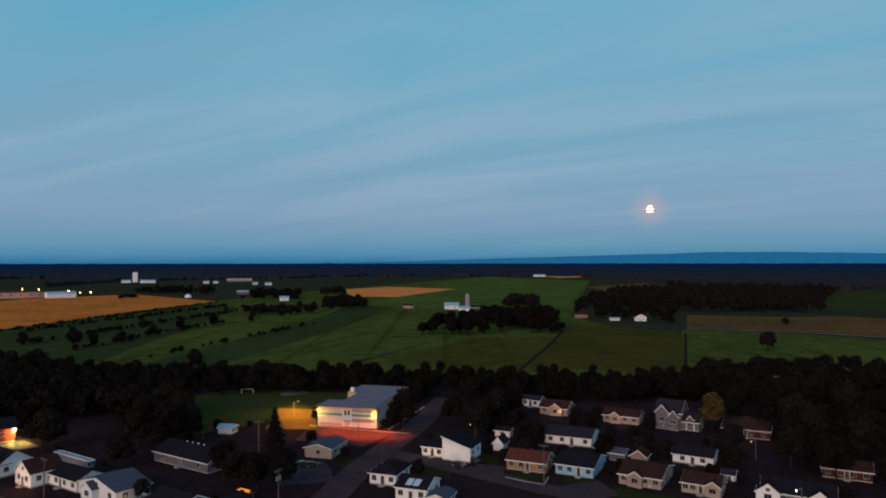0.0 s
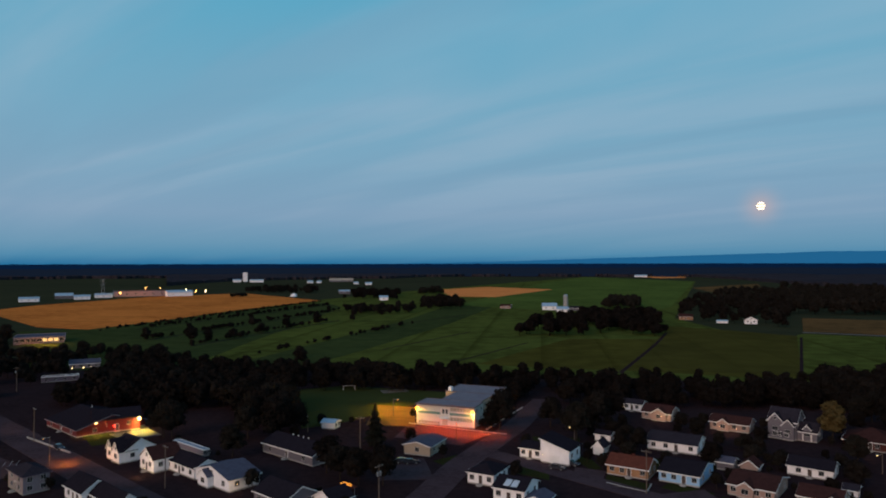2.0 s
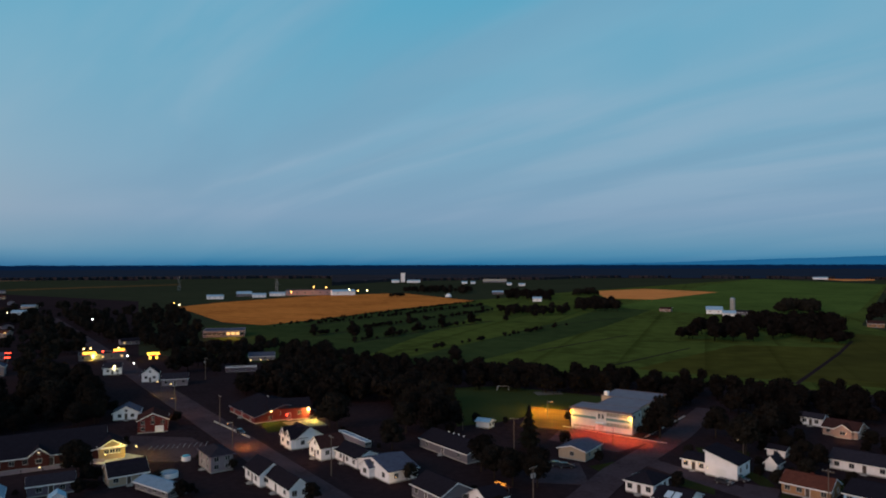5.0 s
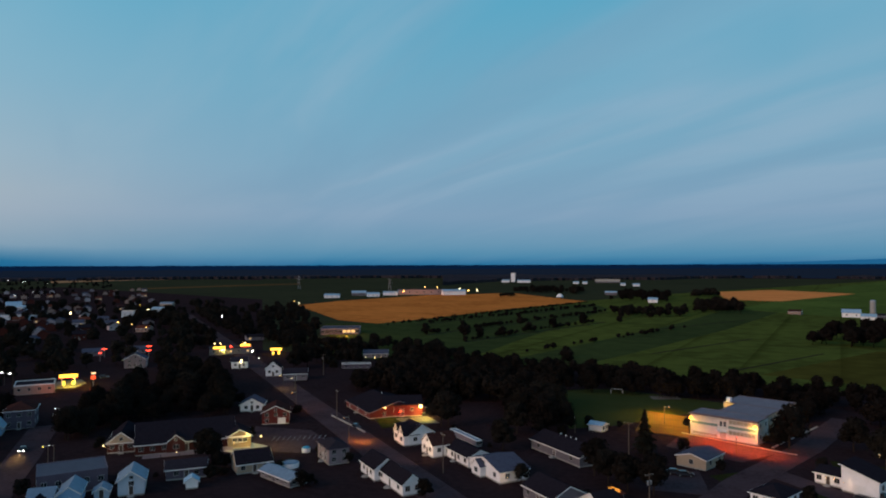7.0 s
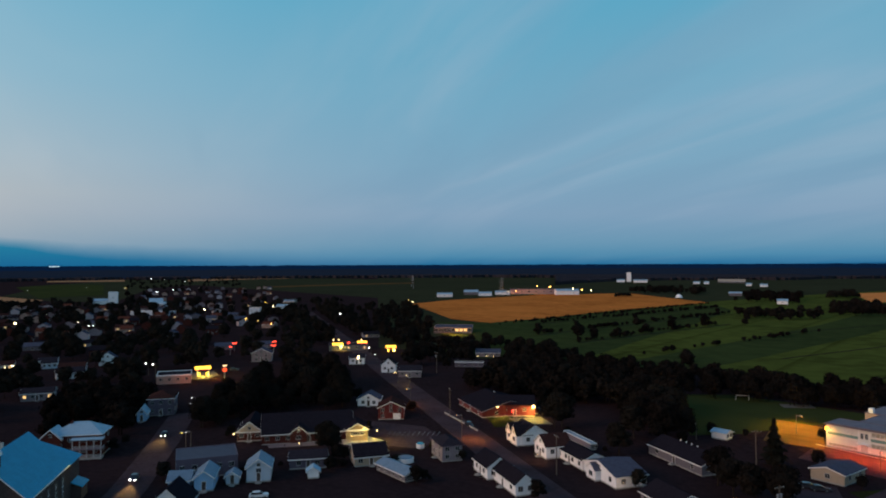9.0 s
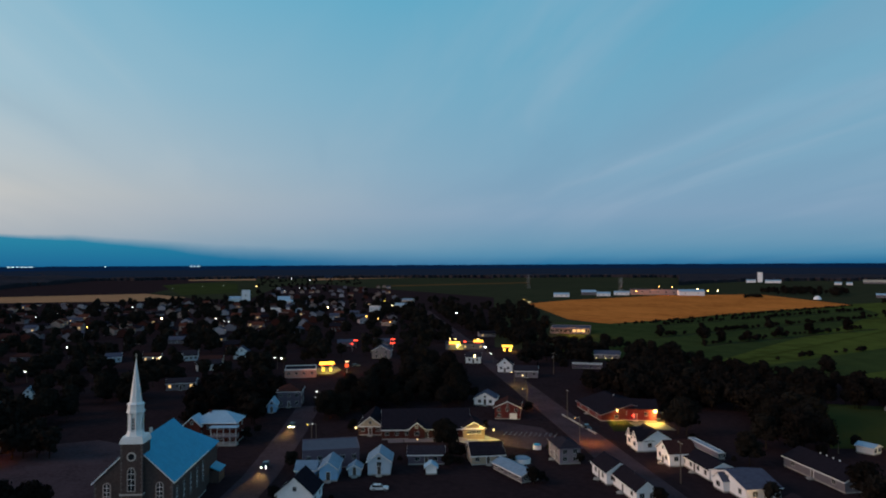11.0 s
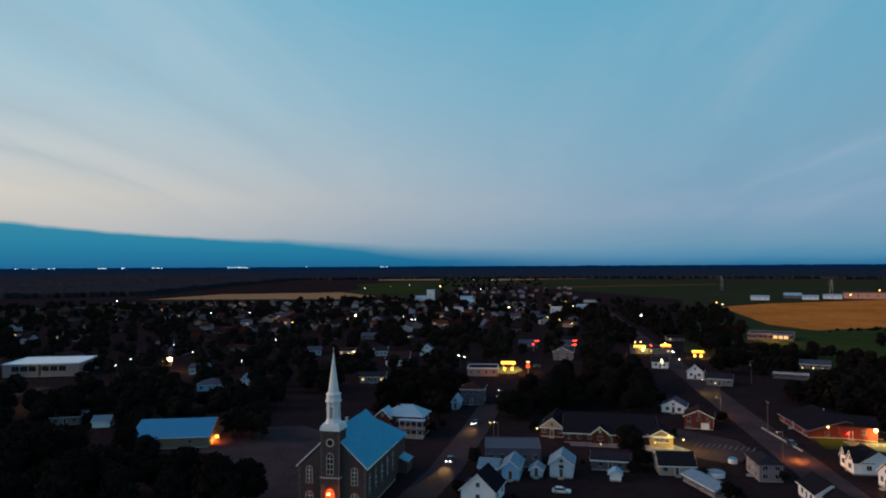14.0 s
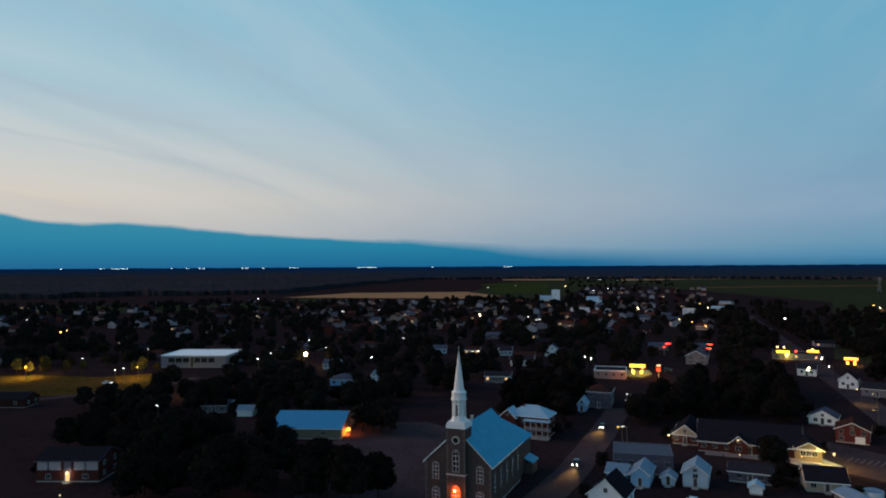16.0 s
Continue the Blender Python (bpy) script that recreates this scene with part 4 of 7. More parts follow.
sheet("field_north_west", [(-1395, 451), (-2083, 808), (-2813, 1390), (-3139, 2102), (-1909, 1278), (-1600, 838), (-1031, 484), (-1138, 441)], FIELD_W, 0.085, "dull green field behind the feed tower")
sheet("field_stubble", [(-2461, 932), (-2340, 1133), (-2588, 1253), (-2670, 1011)], STUBBLE_P, 0.55, "thin pale strip of cut field far off")
sheet("field_stubble", [(-1389, 1020), (-1368, 1259), (-1328, 1491), (-1399, 1571), (-1439, 1324), (-1459, 1072)], EARTH, 0.5, "dull tan strip between dim fields")
sheet("field_green", [(-1260, 465), (-1298, 590), (-1958, 890), (-2150, 844), (-1933, 660)], FIELD_D, 0.5, "green meadow behind the feed tower")
sheet("park_lawn", [(-403, -138), (-400, -107), (-381, -71), (-388, -43), (-336, -44), (-332, -76), (-338, -116)], PARK, 0.06, "worn brown and green park lawn under lamps", "lawn")
strip("road_park", [(-316, -112), (-328, -79), (-336, -44), (-366, -25)], 6.0, ASPHALT, 0.1, "street along the park lawn")
sheet("sand_court", [(-69, 291), (-59, 297), (-56, 291), (-66, 285)], GRAVEL, 0.14, "pale sand court on the playing field", "court")
strip("ditch", [(-335, 533), (-275, 872)], 2.3, LAWN, 0.2, "dark overgrown ditch between field strips", category="ditch")
strip("ditch", [(-281, 460), (-233, 780)], 2.3, LAWN, 0.2, "dark overgrown ditch between field strips", category="ditch")
strip("ditch", [(-231, 431), (-193, 645)], 2.0, LAWN, 0.2, "dark overgrown ditch between field strips", category="ditch")
strip("ditch", [(-142, 568), (-80, 728)], 1.3, LAWN, 0.2, "dark overgrown ditch between field strips", category="ditch")
strip("ditch", [(-100, 430), (-56, 549)], 1.3, LAWN, 0.2, "dark overgrown ditch between field strips", category="ditch")
strip("ditch", [(-46, 385), (-9, 479)], 1.3, LAWN, 0.2, "dark overgrown ditch between field strips", category="ditch")
strip("ditch", [(39, 352), (46, 376), (60, 423), (77, 481), (98, 561)], 2.2, LAWN, 0.2, "dark overgrown ditch between field strips", category="ditch")

strip("ditch", [(190, 539), (117, 332)], 1.7, LAWN, 0.2, "dark overgrown ditch between field strips", category="ditch")


def canopy(name, a0, a1, near, far, top, mat, label, rise=0.0, step=0.12, seed=0, rows=None, base=0.0, start=None, edges=None):
    """A wood seen from far: uneven canopy from a ragged near edge, between two bearings."""
    n = int((a1 - a0) / step)
    rows = rows or [0.0, 0.0, 0.006, 0.014, 0.024, 0.037, 0.053, 0.075, 0.1, 0.13, 0.17, 0.22, 0.28, 0.36, 0.46, 0.58, 0.72, 0.86, 1.0]
    vs, fs = [], []
    for i in range(n + 1):
        a = a0 + (a1 - a0) * i / n
        near = float(np.interp(a, *edges)) if edges else near
        edge = near + ((start or near) - near) * max(0.0, 1 - (a - a0) / 12) ** 1.5
        r0 = edge * (1 + 0.05 * noise.noise((a * 0.35, seed, 0)) + 0.012 * noise.noise((a * 3, seed, 5)))
        for k, s in enumerate(rows):
            r = r0 + (far - r0) * s
            p = heading(a) * r
            z = 0.0 if k == 0 else base + top * (0.8 + 0.25 * noise.noise((p.x * 0.013, p.y * 0.013, seed)) + 0.2 * noise.noise((p.x * 0.05, p.y * 0.05, seed))) + rise * s
            vs.append((p.x, p.y, z))
    m = len(rows)
    for i in range(n):
        for k in range(m - 1):
            a = i * m + k
            fs.append((a, a + m, a + m + 1, a + 1))
    return tagged(new(name, mesh(name, vs, fs, mat)), label, "forest", kind="stuff")


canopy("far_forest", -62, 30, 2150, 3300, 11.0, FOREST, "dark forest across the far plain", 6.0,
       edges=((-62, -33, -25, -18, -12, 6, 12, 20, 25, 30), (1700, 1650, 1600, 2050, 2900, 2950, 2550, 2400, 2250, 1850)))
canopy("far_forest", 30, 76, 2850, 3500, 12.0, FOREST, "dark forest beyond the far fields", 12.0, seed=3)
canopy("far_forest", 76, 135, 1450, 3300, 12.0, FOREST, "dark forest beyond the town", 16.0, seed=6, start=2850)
canopy("far_wooded_plain", -70, 140, 2950, 3700, 12.0, HAZE_NEAR, "wooded plain beyond the forest, its haze put in as glow", 11.0, seed=8, base=12.0)
canopy("far_wooded_plain", -70, 140, 3650, 4850, 8.0, HAZE_WOOD, "far wooded plain at the horizon, its haze put in as glow", 24.0, seed=9, base=22.0)
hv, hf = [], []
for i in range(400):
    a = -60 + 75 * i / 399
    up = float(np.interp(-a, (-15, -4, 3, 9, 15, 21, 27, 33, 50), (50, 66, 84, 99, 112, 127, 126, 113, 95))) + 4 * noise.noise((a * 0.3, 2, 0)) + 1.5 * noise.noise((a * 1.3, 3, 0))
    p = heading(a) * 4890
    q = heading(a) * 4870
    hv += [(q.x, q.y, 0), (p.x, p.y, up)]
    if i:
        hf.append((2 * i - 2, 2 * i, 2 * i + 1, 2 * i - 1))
tagged(new("far_hills", mesh("far_hills", hv, hf, HILL)), "low hills on the horizon, haze blue put in as glow", "hills", kind="structure")


# ---------- streets ----------

MAIN_A, MAIN_B = Vector((-86, 144)), Vector((-203, 225))
MAIN_DIR = (MAIN_B - MAIN_A).normalized()
main_pts = [tuple(MAIN_A - MAIN_DIR * 150), tuple(MAIN_A), tuple(MAIN_B), tuple(MAIN_B + MAIN_DIR * 120), tuple(MAIN_B + MAIN_DIR * 520)]
strip("road_main", main_pts, 10.5, ASPHALT, 0.12, "wide asphalt main street of the village")
strip("road_school", [(-28, 155), (-22, 187), (-9, 232), (-3, 262), (1, 281)], 8.5, ASPHALT, 0.1, "asphalt side street to the school")
strip("road_east", [(-16, 201), (5, 184), (29, 165), (54, 142)], 7.0, ASPHALT, 0.08, "asphalt street between the bungalows")
strip("road_church", [(-137, 54), (-167, 82), (-203, 111), (-237, 137)], 9.0, ASPHALT, 0.1, "asphalt street beside the church")
strip("road_lane", [(204, 576), (277, 548), (359, 477)], 5.0, GRAVEL, 0.3, "pale gravel lane between fields")
sheet("church_yard", [(-243, 36), (-236, 61), (-214, 70), (-138, 43), (-150, 7), (-194, 15)], ASPHALT, 0.07, "dark asphalt church yard", "yard")
sheet("school_yard", [(-45, 231), (-15, 224), (-24, 207), (-46, 214)], ASPHALT, 0.09, "asphalt school forecourt", "yard")
# brown soil colour helps paint the amber lamp glow on the court
sheet("school_court", [(-63, 262), (-48, 259), (-42, 229), (-59, 229)], EARTH, 0.11, "play court beside the school, amber glow put into its brown", "yard")
sheet("car_park", [(-173, 172), (-153, 177), (-135, 167), (-138, 154), (-154, 148)], ASPHALT, 0.09, "asphalt car park with white bay lines", "yard")

# ---------- houses east of the school ----------

house(21.8, 182.5, -24.0, 10.6, 8.0, 2.7, "gx", 1.9, OCHRE, R_RED, "ochre brick bungalow with red-brown shingle roof", front=4, door=0.5, chimney=(0.5, 4, 0.6))
house(33.8, 178.3, -27.0, 9.9, 13.5, 2.7, "gx", 1.8, BLUE, R_NAVY, "pale blue bungalow with dark shingle roof", front=4, door=1.2)
last = house(48.3, 169.9, -30.0, 10.3, 13.7, 2.6, "gx", 1.7, PEACH, R_BROWN, "pinkish bungalow with dark brown roof", front=4, door=0.0)
house_gable(last, -1.0, -1.0, 3.6, 4.0, 2.6, 1.2, PEACH, R_BROWN)
house(37.6, 208.3, -24.0, 14.1, 10.4, 2.7, "gx", 1.8, WHITE, R_GREY, "long white bungalow with grey-blue shingle roof", front=4, door=1.2)
last = house(39.9, 250.1, -28.0, 10.2, 8.2, 2.6, "gx", 2.0, PEACH, R_BROWN, "peach house with front gable and brown roof", front=3)
house_gable(last, 1.2, -1.2, 5.0, 4.0, 2.6, 1.6, PEACH, R_BROWN)
house(33.4, 263.9, -28.0, 7.6, 4.5, 2.8, "gx", 1.2, WHITE, R_GREY, "small white house with pale metal roof", front=2)
last = house(60.9, 236.7, -28.0, 12.1, 8.0, 2.6, "gx", 1.7, PEACH, R_BROWN, "peach bungalow with brown roof", front=4, door=-2)
house_gable(last, -1.8, -1.2, 3.6, 4.0, 2.6, 1.3, PEACH, R_BROWN)
grey_house = (
house(74.7, 228.9, -32.0, 8.2, 9.0, 5.6, "gx", 3.2, GREYW, R_GREY, "grey two-storey house with white-trimmed gables", front=0, storeys=2, door=None)
)
house_gable(grey_house, -1.8, -1.0, 4.1, 4.0, 5.6, 2.3, GREYW, R_GREY)
house_gable(grey_house, 2.0, -1.6, 3.3, 4.0, 4.6, 1.8, GREYW, R_GREY)
volume(grey_house, 5.5, 7.5, 3.0, "gx", 2.2, GREYW, R_GREY, ox=6.9, oy=0.8, front=0, side=1, door=None, garage=0)
house_gable(grey_house, 6.9, 0.5, 2.0, 3.0, 3.9, 1.1, GREYW, R_GREY)
for k in (-1.9, -0.2, 1.6):
    window_parts(grey_house, pose(k, -1.05 if k < 0.5 else -1.65, 1.7), 1.2, 1.3, frame_mat=TRIM)
KEEP.append((80.6, 224.6, -32.0, 9.0, 9.0))
house(95.1, 217.0, -28.0, 13.8, 13.0, 2.6, "hip", 3.0, BRICK, R_BROWN, "brick bungalow with large maroon hip roof", front=4)
house(68.0, 188.3, -30.0, 10.5, 8.0, 2.5, "gx", 1.6, WHITE, R_NAVY, "white bungalow with dark roof and open carport", front=2)
last = house(61.1, 164.0, -32.0, 8.8, 8.0, 2.5, "gx", 1.7, CREAM, R_BROWN, "cream bungalow with brown roof", front=5, door=0)
house_gable(last, 2.8, -0.9, 3.6, 4.0, 2.5, 1.2, CREAM, R_BROWN)
last = house(80.0, 156.0, -30.0, 15.1, 9.0, 2.6, "gx", 2.0, GREYW, R_NAVY, "long dark-roofed bungalow with two white gables", front=5)
house_gable(last, -6.0, -1.2, 5.0, 5.0, 2.6, 1.9, WHITE, R_NAVY)
house_gable(last, 4.5, -1.2, 4.4, 5.0, 2.6, 1.7, WHITE, R_NAVY)
house(102.3, 175.0, -28.0, 11.1, 8.0, 2.6, "gx", 1.5, BRICK, R_BROWN, "brick bungalow with dark red roof", front=4)
house(-3.1, 196.0, -22.0, 6.3, 8.0, 2.8, "gx", 1.0, WHITE, R_NAVY, "white split-level house with porch and garage", front=3)
house(3.6, 191.5, -22.0, 8.2, 9.0, 4.0, "shed", 2.4, WHITE, R_NAVY, "white garage wing with steep dark roof", front=0, garage=0, door=None)
house(16.1, 202.4, -24.0, 2.9, 5.0, 2.3, "gy", 1.6, WHITE, R_GREY, "small white garage with gable front", front=0, door=None, garage=0)
house(-15.0, 171.1, -20.0, 7.0, 9.0, 2.8, "hip", 1.9, WHITE, R_NAVY, "white bungalow with wide dark hip roof", front=3)
last = house(-7.5, 159.3, -20.0, 7.6, 9.0, 3.2, "gx", 1.6, WHITE, R_NAVY, "white house with dark roof and solar panels", front=3)
roof_panels(last)
house(-35.3, 194.9, -15.0, 8.2, 11.0, 2.8, "gy", 1.1, CREAM, R_SLATE, "tan annex with low blue-grey roof", front=1, door=None)

# ---------- houses along the main street ----------

last = house(-117.6, 178.6, -33.0, 9.0, 9.0, 3.2, "gx", 2.8, WHITE, R_NAVY, "white house with dark roof and front gables", front=3)
house_gable(last, -2.6, -1.0, 3.6, 5.0, 3.2, 2.3, WHITE, R_NAVY)
house_gable(last, 2.2, -1.4, 4.2, 5.0, 3.2, 2.5, WHITE, R_NAVY)
house(-103.8, 170.6, -33.0, 7.4, 7.9, 3.6, "gy", 2.6, WHITE, R_BROWN, "white gable-fronted house with maroon roof", front=2)
house(-93.8, 169.3, -33.0, 14.9, 7.2, 2.8, "gx", 1.6, WHITE, R_NAVY, "white bungalow with dark roof", front=4)
last = house(-80.7, 161.1, -33.0, 15.6, 8.6, 3.0, "gy", 2.0, WHITE, R_SLATE, "white house with grey-blue roof and porch", front=3)
house_gable(last, -1.5, -1.6, 4.6, 3.0, 2.7, 1.5, WHITE, R_SLATE)
last = house(-71.1, 186.5, -33.0, 23.1, 10.0, 2.8, "gx", 2.2, GREYW, R_NAVY, "long grey bungalow with navy roof", front=3)
roof_vents(last, 4, 5.0, 5.0)
house(-126.2, 151.2, -33.0, 10.2, 5.9, 4.4, "hip", 1.6, LILAC, R_GREY, "mauve-grey two-storey house with hip roof", front=2, storeys=2, trim=DUSK)
house(-107.0, 145.9, -33.0, 9.9, 6.8, 3.2, "gx", 2.2, WHITE, R_NAVY, "white house with steep dark gable roof", front=2)
house(-96.9, 141.4, -33.0, 15.9, 5.0, 3.0, "gx", 2.0, WHITE, R_NAVY, "white house with dark roof by the street", front=3)
house(-135.1, 133.9, 57.5, 9.1, 7.5, 2.7, "gx", 2.6, CREAM, R_NAVY, "cream house with navy roof", front=3)
house(-169.6, 177.9, 42.0, 9.1, 10.0, 4.2, "gy", 2.1, REDW, R_BROWN, "red gable-fronted house with white garage door", front=3, storeys=2, door=None, garage=2.0)
house(-192.0, 188.7, 38.0, 8.4, 8.0, 2.7, "gy", 2.2, WHITE, R_SLATE, "white house with blue-grey roof", front=2)
last = house(-183.4, 128.4, 48.0, 7.3, 16.0, 3.2, "gy", 2.8, CREAM, R_NAVY, "tan and brick gabled end of the inn with dark roof", front=3)
brick_facing(last, 7.3, 2.75, BRICK)
last = house(-167.7, 138.9, 52.0, 27.9, 18.0, 3.2, "gx", 4.4, BRICK, R_NAVY, "long brick inn with dark roof", front=9)
house_gable(last, -3.0, -1.0, 5.0, 5.0, 3.4, 2.0, BRICK, R_NAVY)
inn_wall(last)
last = house(-156.7, 149.2, 52.0, 6.6, 10.0, 3.8, "gy", 1.8, TAN, R_NAVY, "lit tan gabled wing of the inn", front=0, door=None)
for k in (-1.45, 0.0, 1.45):
    window_parts(last, pose(k, 0, 2.55), 1.3, 1.25, frame_mat=TRIM)
bm = bmesh.new()
box(bm, -3.1, 3.1, -0.9, 0.0, 3.55, 3.75)
part("awning", bm, TRIM, last)
house(-161.0, 99.9, 60.0, 15.2, 12.0, 5.0, "flat", 0.2, DUSK, R_DUSK, "grey flat-roofed block with small dark windows", front=5, trim=DUSK)
house(-147.3, 105.9, 50.0, 5.9, 8.0, 3.7, "gy", 2.1, PALEW, R_PALE, "white gable-fronted house with pale metal roof", front=1, storeys=2)
last = house(-151.7, 93.2, 50.0, 4.5, 9.0, 3.3, "gy", 1.6, BLUE, R_PALE, "pale blue house with metal roof and side wing", front=1)
volume(last, 5.0, 6.0, 2.6, "gx", 1.5, BLUE, R_PALE, ox=-6.0, oy=1.4, front=2, side=0, door=None)
house(-150.7, 100.5, 50.0, 3.1, 4.0, 2.1, "gy", 1.0, PALEW, R_PALE, "white garden shed with metal roof", front=0, door=0)
house(-146.4, 121.2, 50.0, 9.9, 7.0, 2.8, "gx", 1.4, DUSK, R_GREY, "low dull grey house behind the inn", front=2)
last = house(-156.1, 206.7, -33.0, 25.2, 22.0, 2.3, "gx", 3.2, REDW, R_NAVY, "red barn-like hall with dark roof", front=3, trim=LILAC)
roof_vents(last, 1, 11.0, 5.6)
house(-138.0, 209.4, 36.0, 14.2, 12.0, 4.3, "gx", 2.2, REDW, R_NAVY, "red hall wing with lit wall lamps", front=2, trim=R_BROWN)
sheet("inn_terrace", [(-158.1, 144.4), (-159.3, 155.7), (-151.0, 155.0), (-150.1, 145.3)], CONC, 0.13, "pale paved terrace before the inn, lamp-lit", "yard")
sheet("hall_apron", [(-145, 202), (-131, 213), (-122, 206), (-134, 191)], GRASS, 0.09, "mown grass apron before the red hall", "yard")
# paler ground colour put in where lamp light pools on the grass
sheet("hall_drive", [(-138, 205), (-130, 214), (-121, 207), (-129, 199)], GRAVEL, 0.14, "pale patch before the red hall, laid to brighten the lamp pool", "yard")

# ---------- school ----------

SCHOOLW = material("off_white_render", (0.58, 0.53, 0.48), 0.7, 0.15, stripe=(2, 0.9, 0.12))
EAVE = material("weathered_brown_edging", (0.15, 0.105, 0.11), 0.8, 0.25)
SCHOOL_TEAL = material("teal_panel", (0.12, 0.2, 0.18), 0.6, 0.15)
PALEPANE = material("pane_with_drawn_white_blind", (0.55, 0.5, 0.45), 0.3, 0.15, spec=0.4)
# pale tan stands in for lamplit reflection on the school panes
GLEAMPANE = material("pane_with_painted_reflection", (0.3, 0.26, 0.2), 0.2, 0.2, spec=0.5)
school = thing("school_building", -32.2, 231.1, -14.0, "white two-storey school with flat roof and orange wall lamps", "school")
KEEP.append((-32.2, 231.1, -14.0, 21.0, 9.0))
volume(school, 21.0, 9.0, 7.0, "flat", 0.15, SCHOOLW, R_FLAT, front=0, side=2, storeys=2, door=None, trim=EAVE)
volume(school, 14.5, 15.0, 7.0, "flat", 0.1, CREAM, R_FLAT, ox=2.25, oy=9.1, front=0, side=4, storeys=2, door=None, trim=EAVE)
volume(school, 19.0, 15.0, 7.0, "flat", 0.1, CREAM, R_FLAT, ox=0.0, oy=24.3, front=0, side=4, storeys=2, door=None, trim=EAVE)
for half, rows in ((-1, ((0.95, 0.7, GLEAMPANE), (5.75, 1.1, PALEPANE))), (1, ((2.55, 1.1, GLEAMPANE), (5.75, 1.1, GLEAMPANE)))):
    for z, wh, glass in rows:
        for k in range(7):
            window_parts(school, pose(half * (1.9 + 7.92 * (k + 0.5) / 7), 0, z), 0.92, wh, pane_mat=glass)
    bm = bmesh.new()
    box(bm, min(half * 1.7, half * 10.12), max(half * 1.7, half * 10.12), -0.04, 0.01, 3.75, 4.6)
    part("spandrel_panel", bm, SCHOOL_TEAL, school, "muted teal panel below the windows")
bm = bmesh.new()
box(bm, -10.9, 10.9, -0.75, -0.1, 6.75, 6.98)
part("eave_slab", bm, EAVE, school, "weathered brown eave slab")
bm = bmesh.new()
box(bm, -1.5, -1.42, -0.14, -0.01, 0.3, 6.7)
box(bm, 1.42, 1.5, -0.14, -0.01, 0.3, 6.7)
part("pilaster", bm, TRIM, school)
window_parts(school, pose(-0.6, 0, 4.9), 0.7, 1.5)
window_parts(school, pose(0.6, 0, 4.9), 0.7, 1.5)
door_part(school, pose(0, 0, 0.3), 2.0, 2.3, STONELT)
bm = bmesh.new()
box(bm, -1.6, 1.6, -1.6, -0.05, 2.75, 2.95)
part("canopy", bm, TRIM, school)
bm = bmesh.new()
box(bm, -8.6, -7.3, 24.6, 26.2, 6.9, 8.5)
part("roof_hatch", bm, WHITE, school)
for k in (-1, 1):
    p = school.matrix_world @ Vector((k * 10.02, 0, 5.9))
    building_lamp(p.x, p.y, p.z, SODIUM, 0.55, 900, (1.0, 0.45, 0.07), school.rotation_euler.z * 57.2958)
p = school.matrix_world @ Vector((-10.52, 5.0, 5.9))
building_lamp(p.x, p.y, p.z, SODIUM, 0.45, 15000, (1.0, 0.56, 0.06), -104)
p = school.matrix_world @ Vector((9.52, 33.0, 4.6))
building_lamp(p.x, p.y, p.z, SODIUM, 0.25, 1400, (1.0, 0.45, 0.08), 76)

strip("kerb_school", [(-45, 233), (-27, 227), (-11, 222)], 0.5, CONC, 0.28, "pale concrete kerb before the school", category="kerb")
strip("kerb_street", [(-18, 227), (-13, 244), (-7, 264)], 0.6, CONC, 0.3, "pale concrete kerb along the side street", category="kerb")
# spots without fixtures, added for the red yard pool and yellow court glow
down_lamp(-19.2, 219.3, 4.0, 10500, (1.0, 0.12, 0.02), 165)
down_lamp(-27.4, 221.1, 4.0, 10500, (1.0, 0.12, 0.02), 165)
down_lamp(-36.1, 224.5, 4.0, 7500, (1.0, 0.12, 0.02), 165)
down_lamp(-55.6, 255.6, 5.0, 14000, (1.0, 0.62, 0.05), 160)
# two posts added to give the yard and court glow a source
street_lamp(-26.2, 213.4, 90, glowing("red_lamp", (1.0, 0.15, 0.04), 3.0), 5.0, 0.15, "added low street lamp with a red glow by the school")
street_lamp(-52.7, 243.4, 20, SODIUM, 6.0, 0.1, "added lamp post by the play court, lit")
lamp(-51.2, 244.0, 5.5, 5000, (1.0, 0.5, 0.05), 0.3)

# ---------- church ----------
church = thing("church", -151.5, 46.0, 52.0, "grey stone church with blue metal roof and white steeple", "church")
KEEP.append((-151.5, 46.0, 52.0, 16.0, 38.0))
volume(church, 16.0, 24.5, 10.0, "gy", 7.5, STONE, R_BLUE, front=0, side=0, door=None, over=0.25, eave=0.5)
for k in range(5):
    for sgn in (-1, 1):
        # surrounds darker than on the front, shade of the side put in
        arched_window(church, face("r" if sgn > 0 else "l", 16.0, 24.5, sgn * (-9.6 + 4.7 * k), 3.4), 1.3, 4.6, frame_m=DARKSTONE)
bm = bmesh.new()
prism(bm, [(-7.3, 0.3), (7.3, 0.3), (7.3, 8.9), (-7.3, 8.9)], 24.6, 36.5)
part("apse", bm, STONE, church)
bm = bmesh.new()
vs = [bm.verts.new(p) for p in ((-7.9, 24.3, 8.8), (7.9, 24.3, 8.8), (7.9, 37.1, 8.8), (-7.9, 37.1, 8.8), (0, 24.3, 14.2), (0, 31.0, 14.2))]
for f in ((3, 2, 1, 0), (0, 1, 4), (1, 2, 5, 4), (2, 3, 5), (3, 0, 4, 5)):
    bm.faces.new([vs[i] for i in f])
part("apse_roof", bm, R_BLUE, church)
bm = bmesh.new()
box(bm, 7.32, 9.6, 30.0, 35.0, -0.2, 3.0)
part("sacristy", bm, STONE, church)
bm = bmesh.new()
prism(bm, [(7.35, 4.0), (9.9, 2.9), (9.9, 3.05), (7.35, 4.2)], 29.7, 35.3)
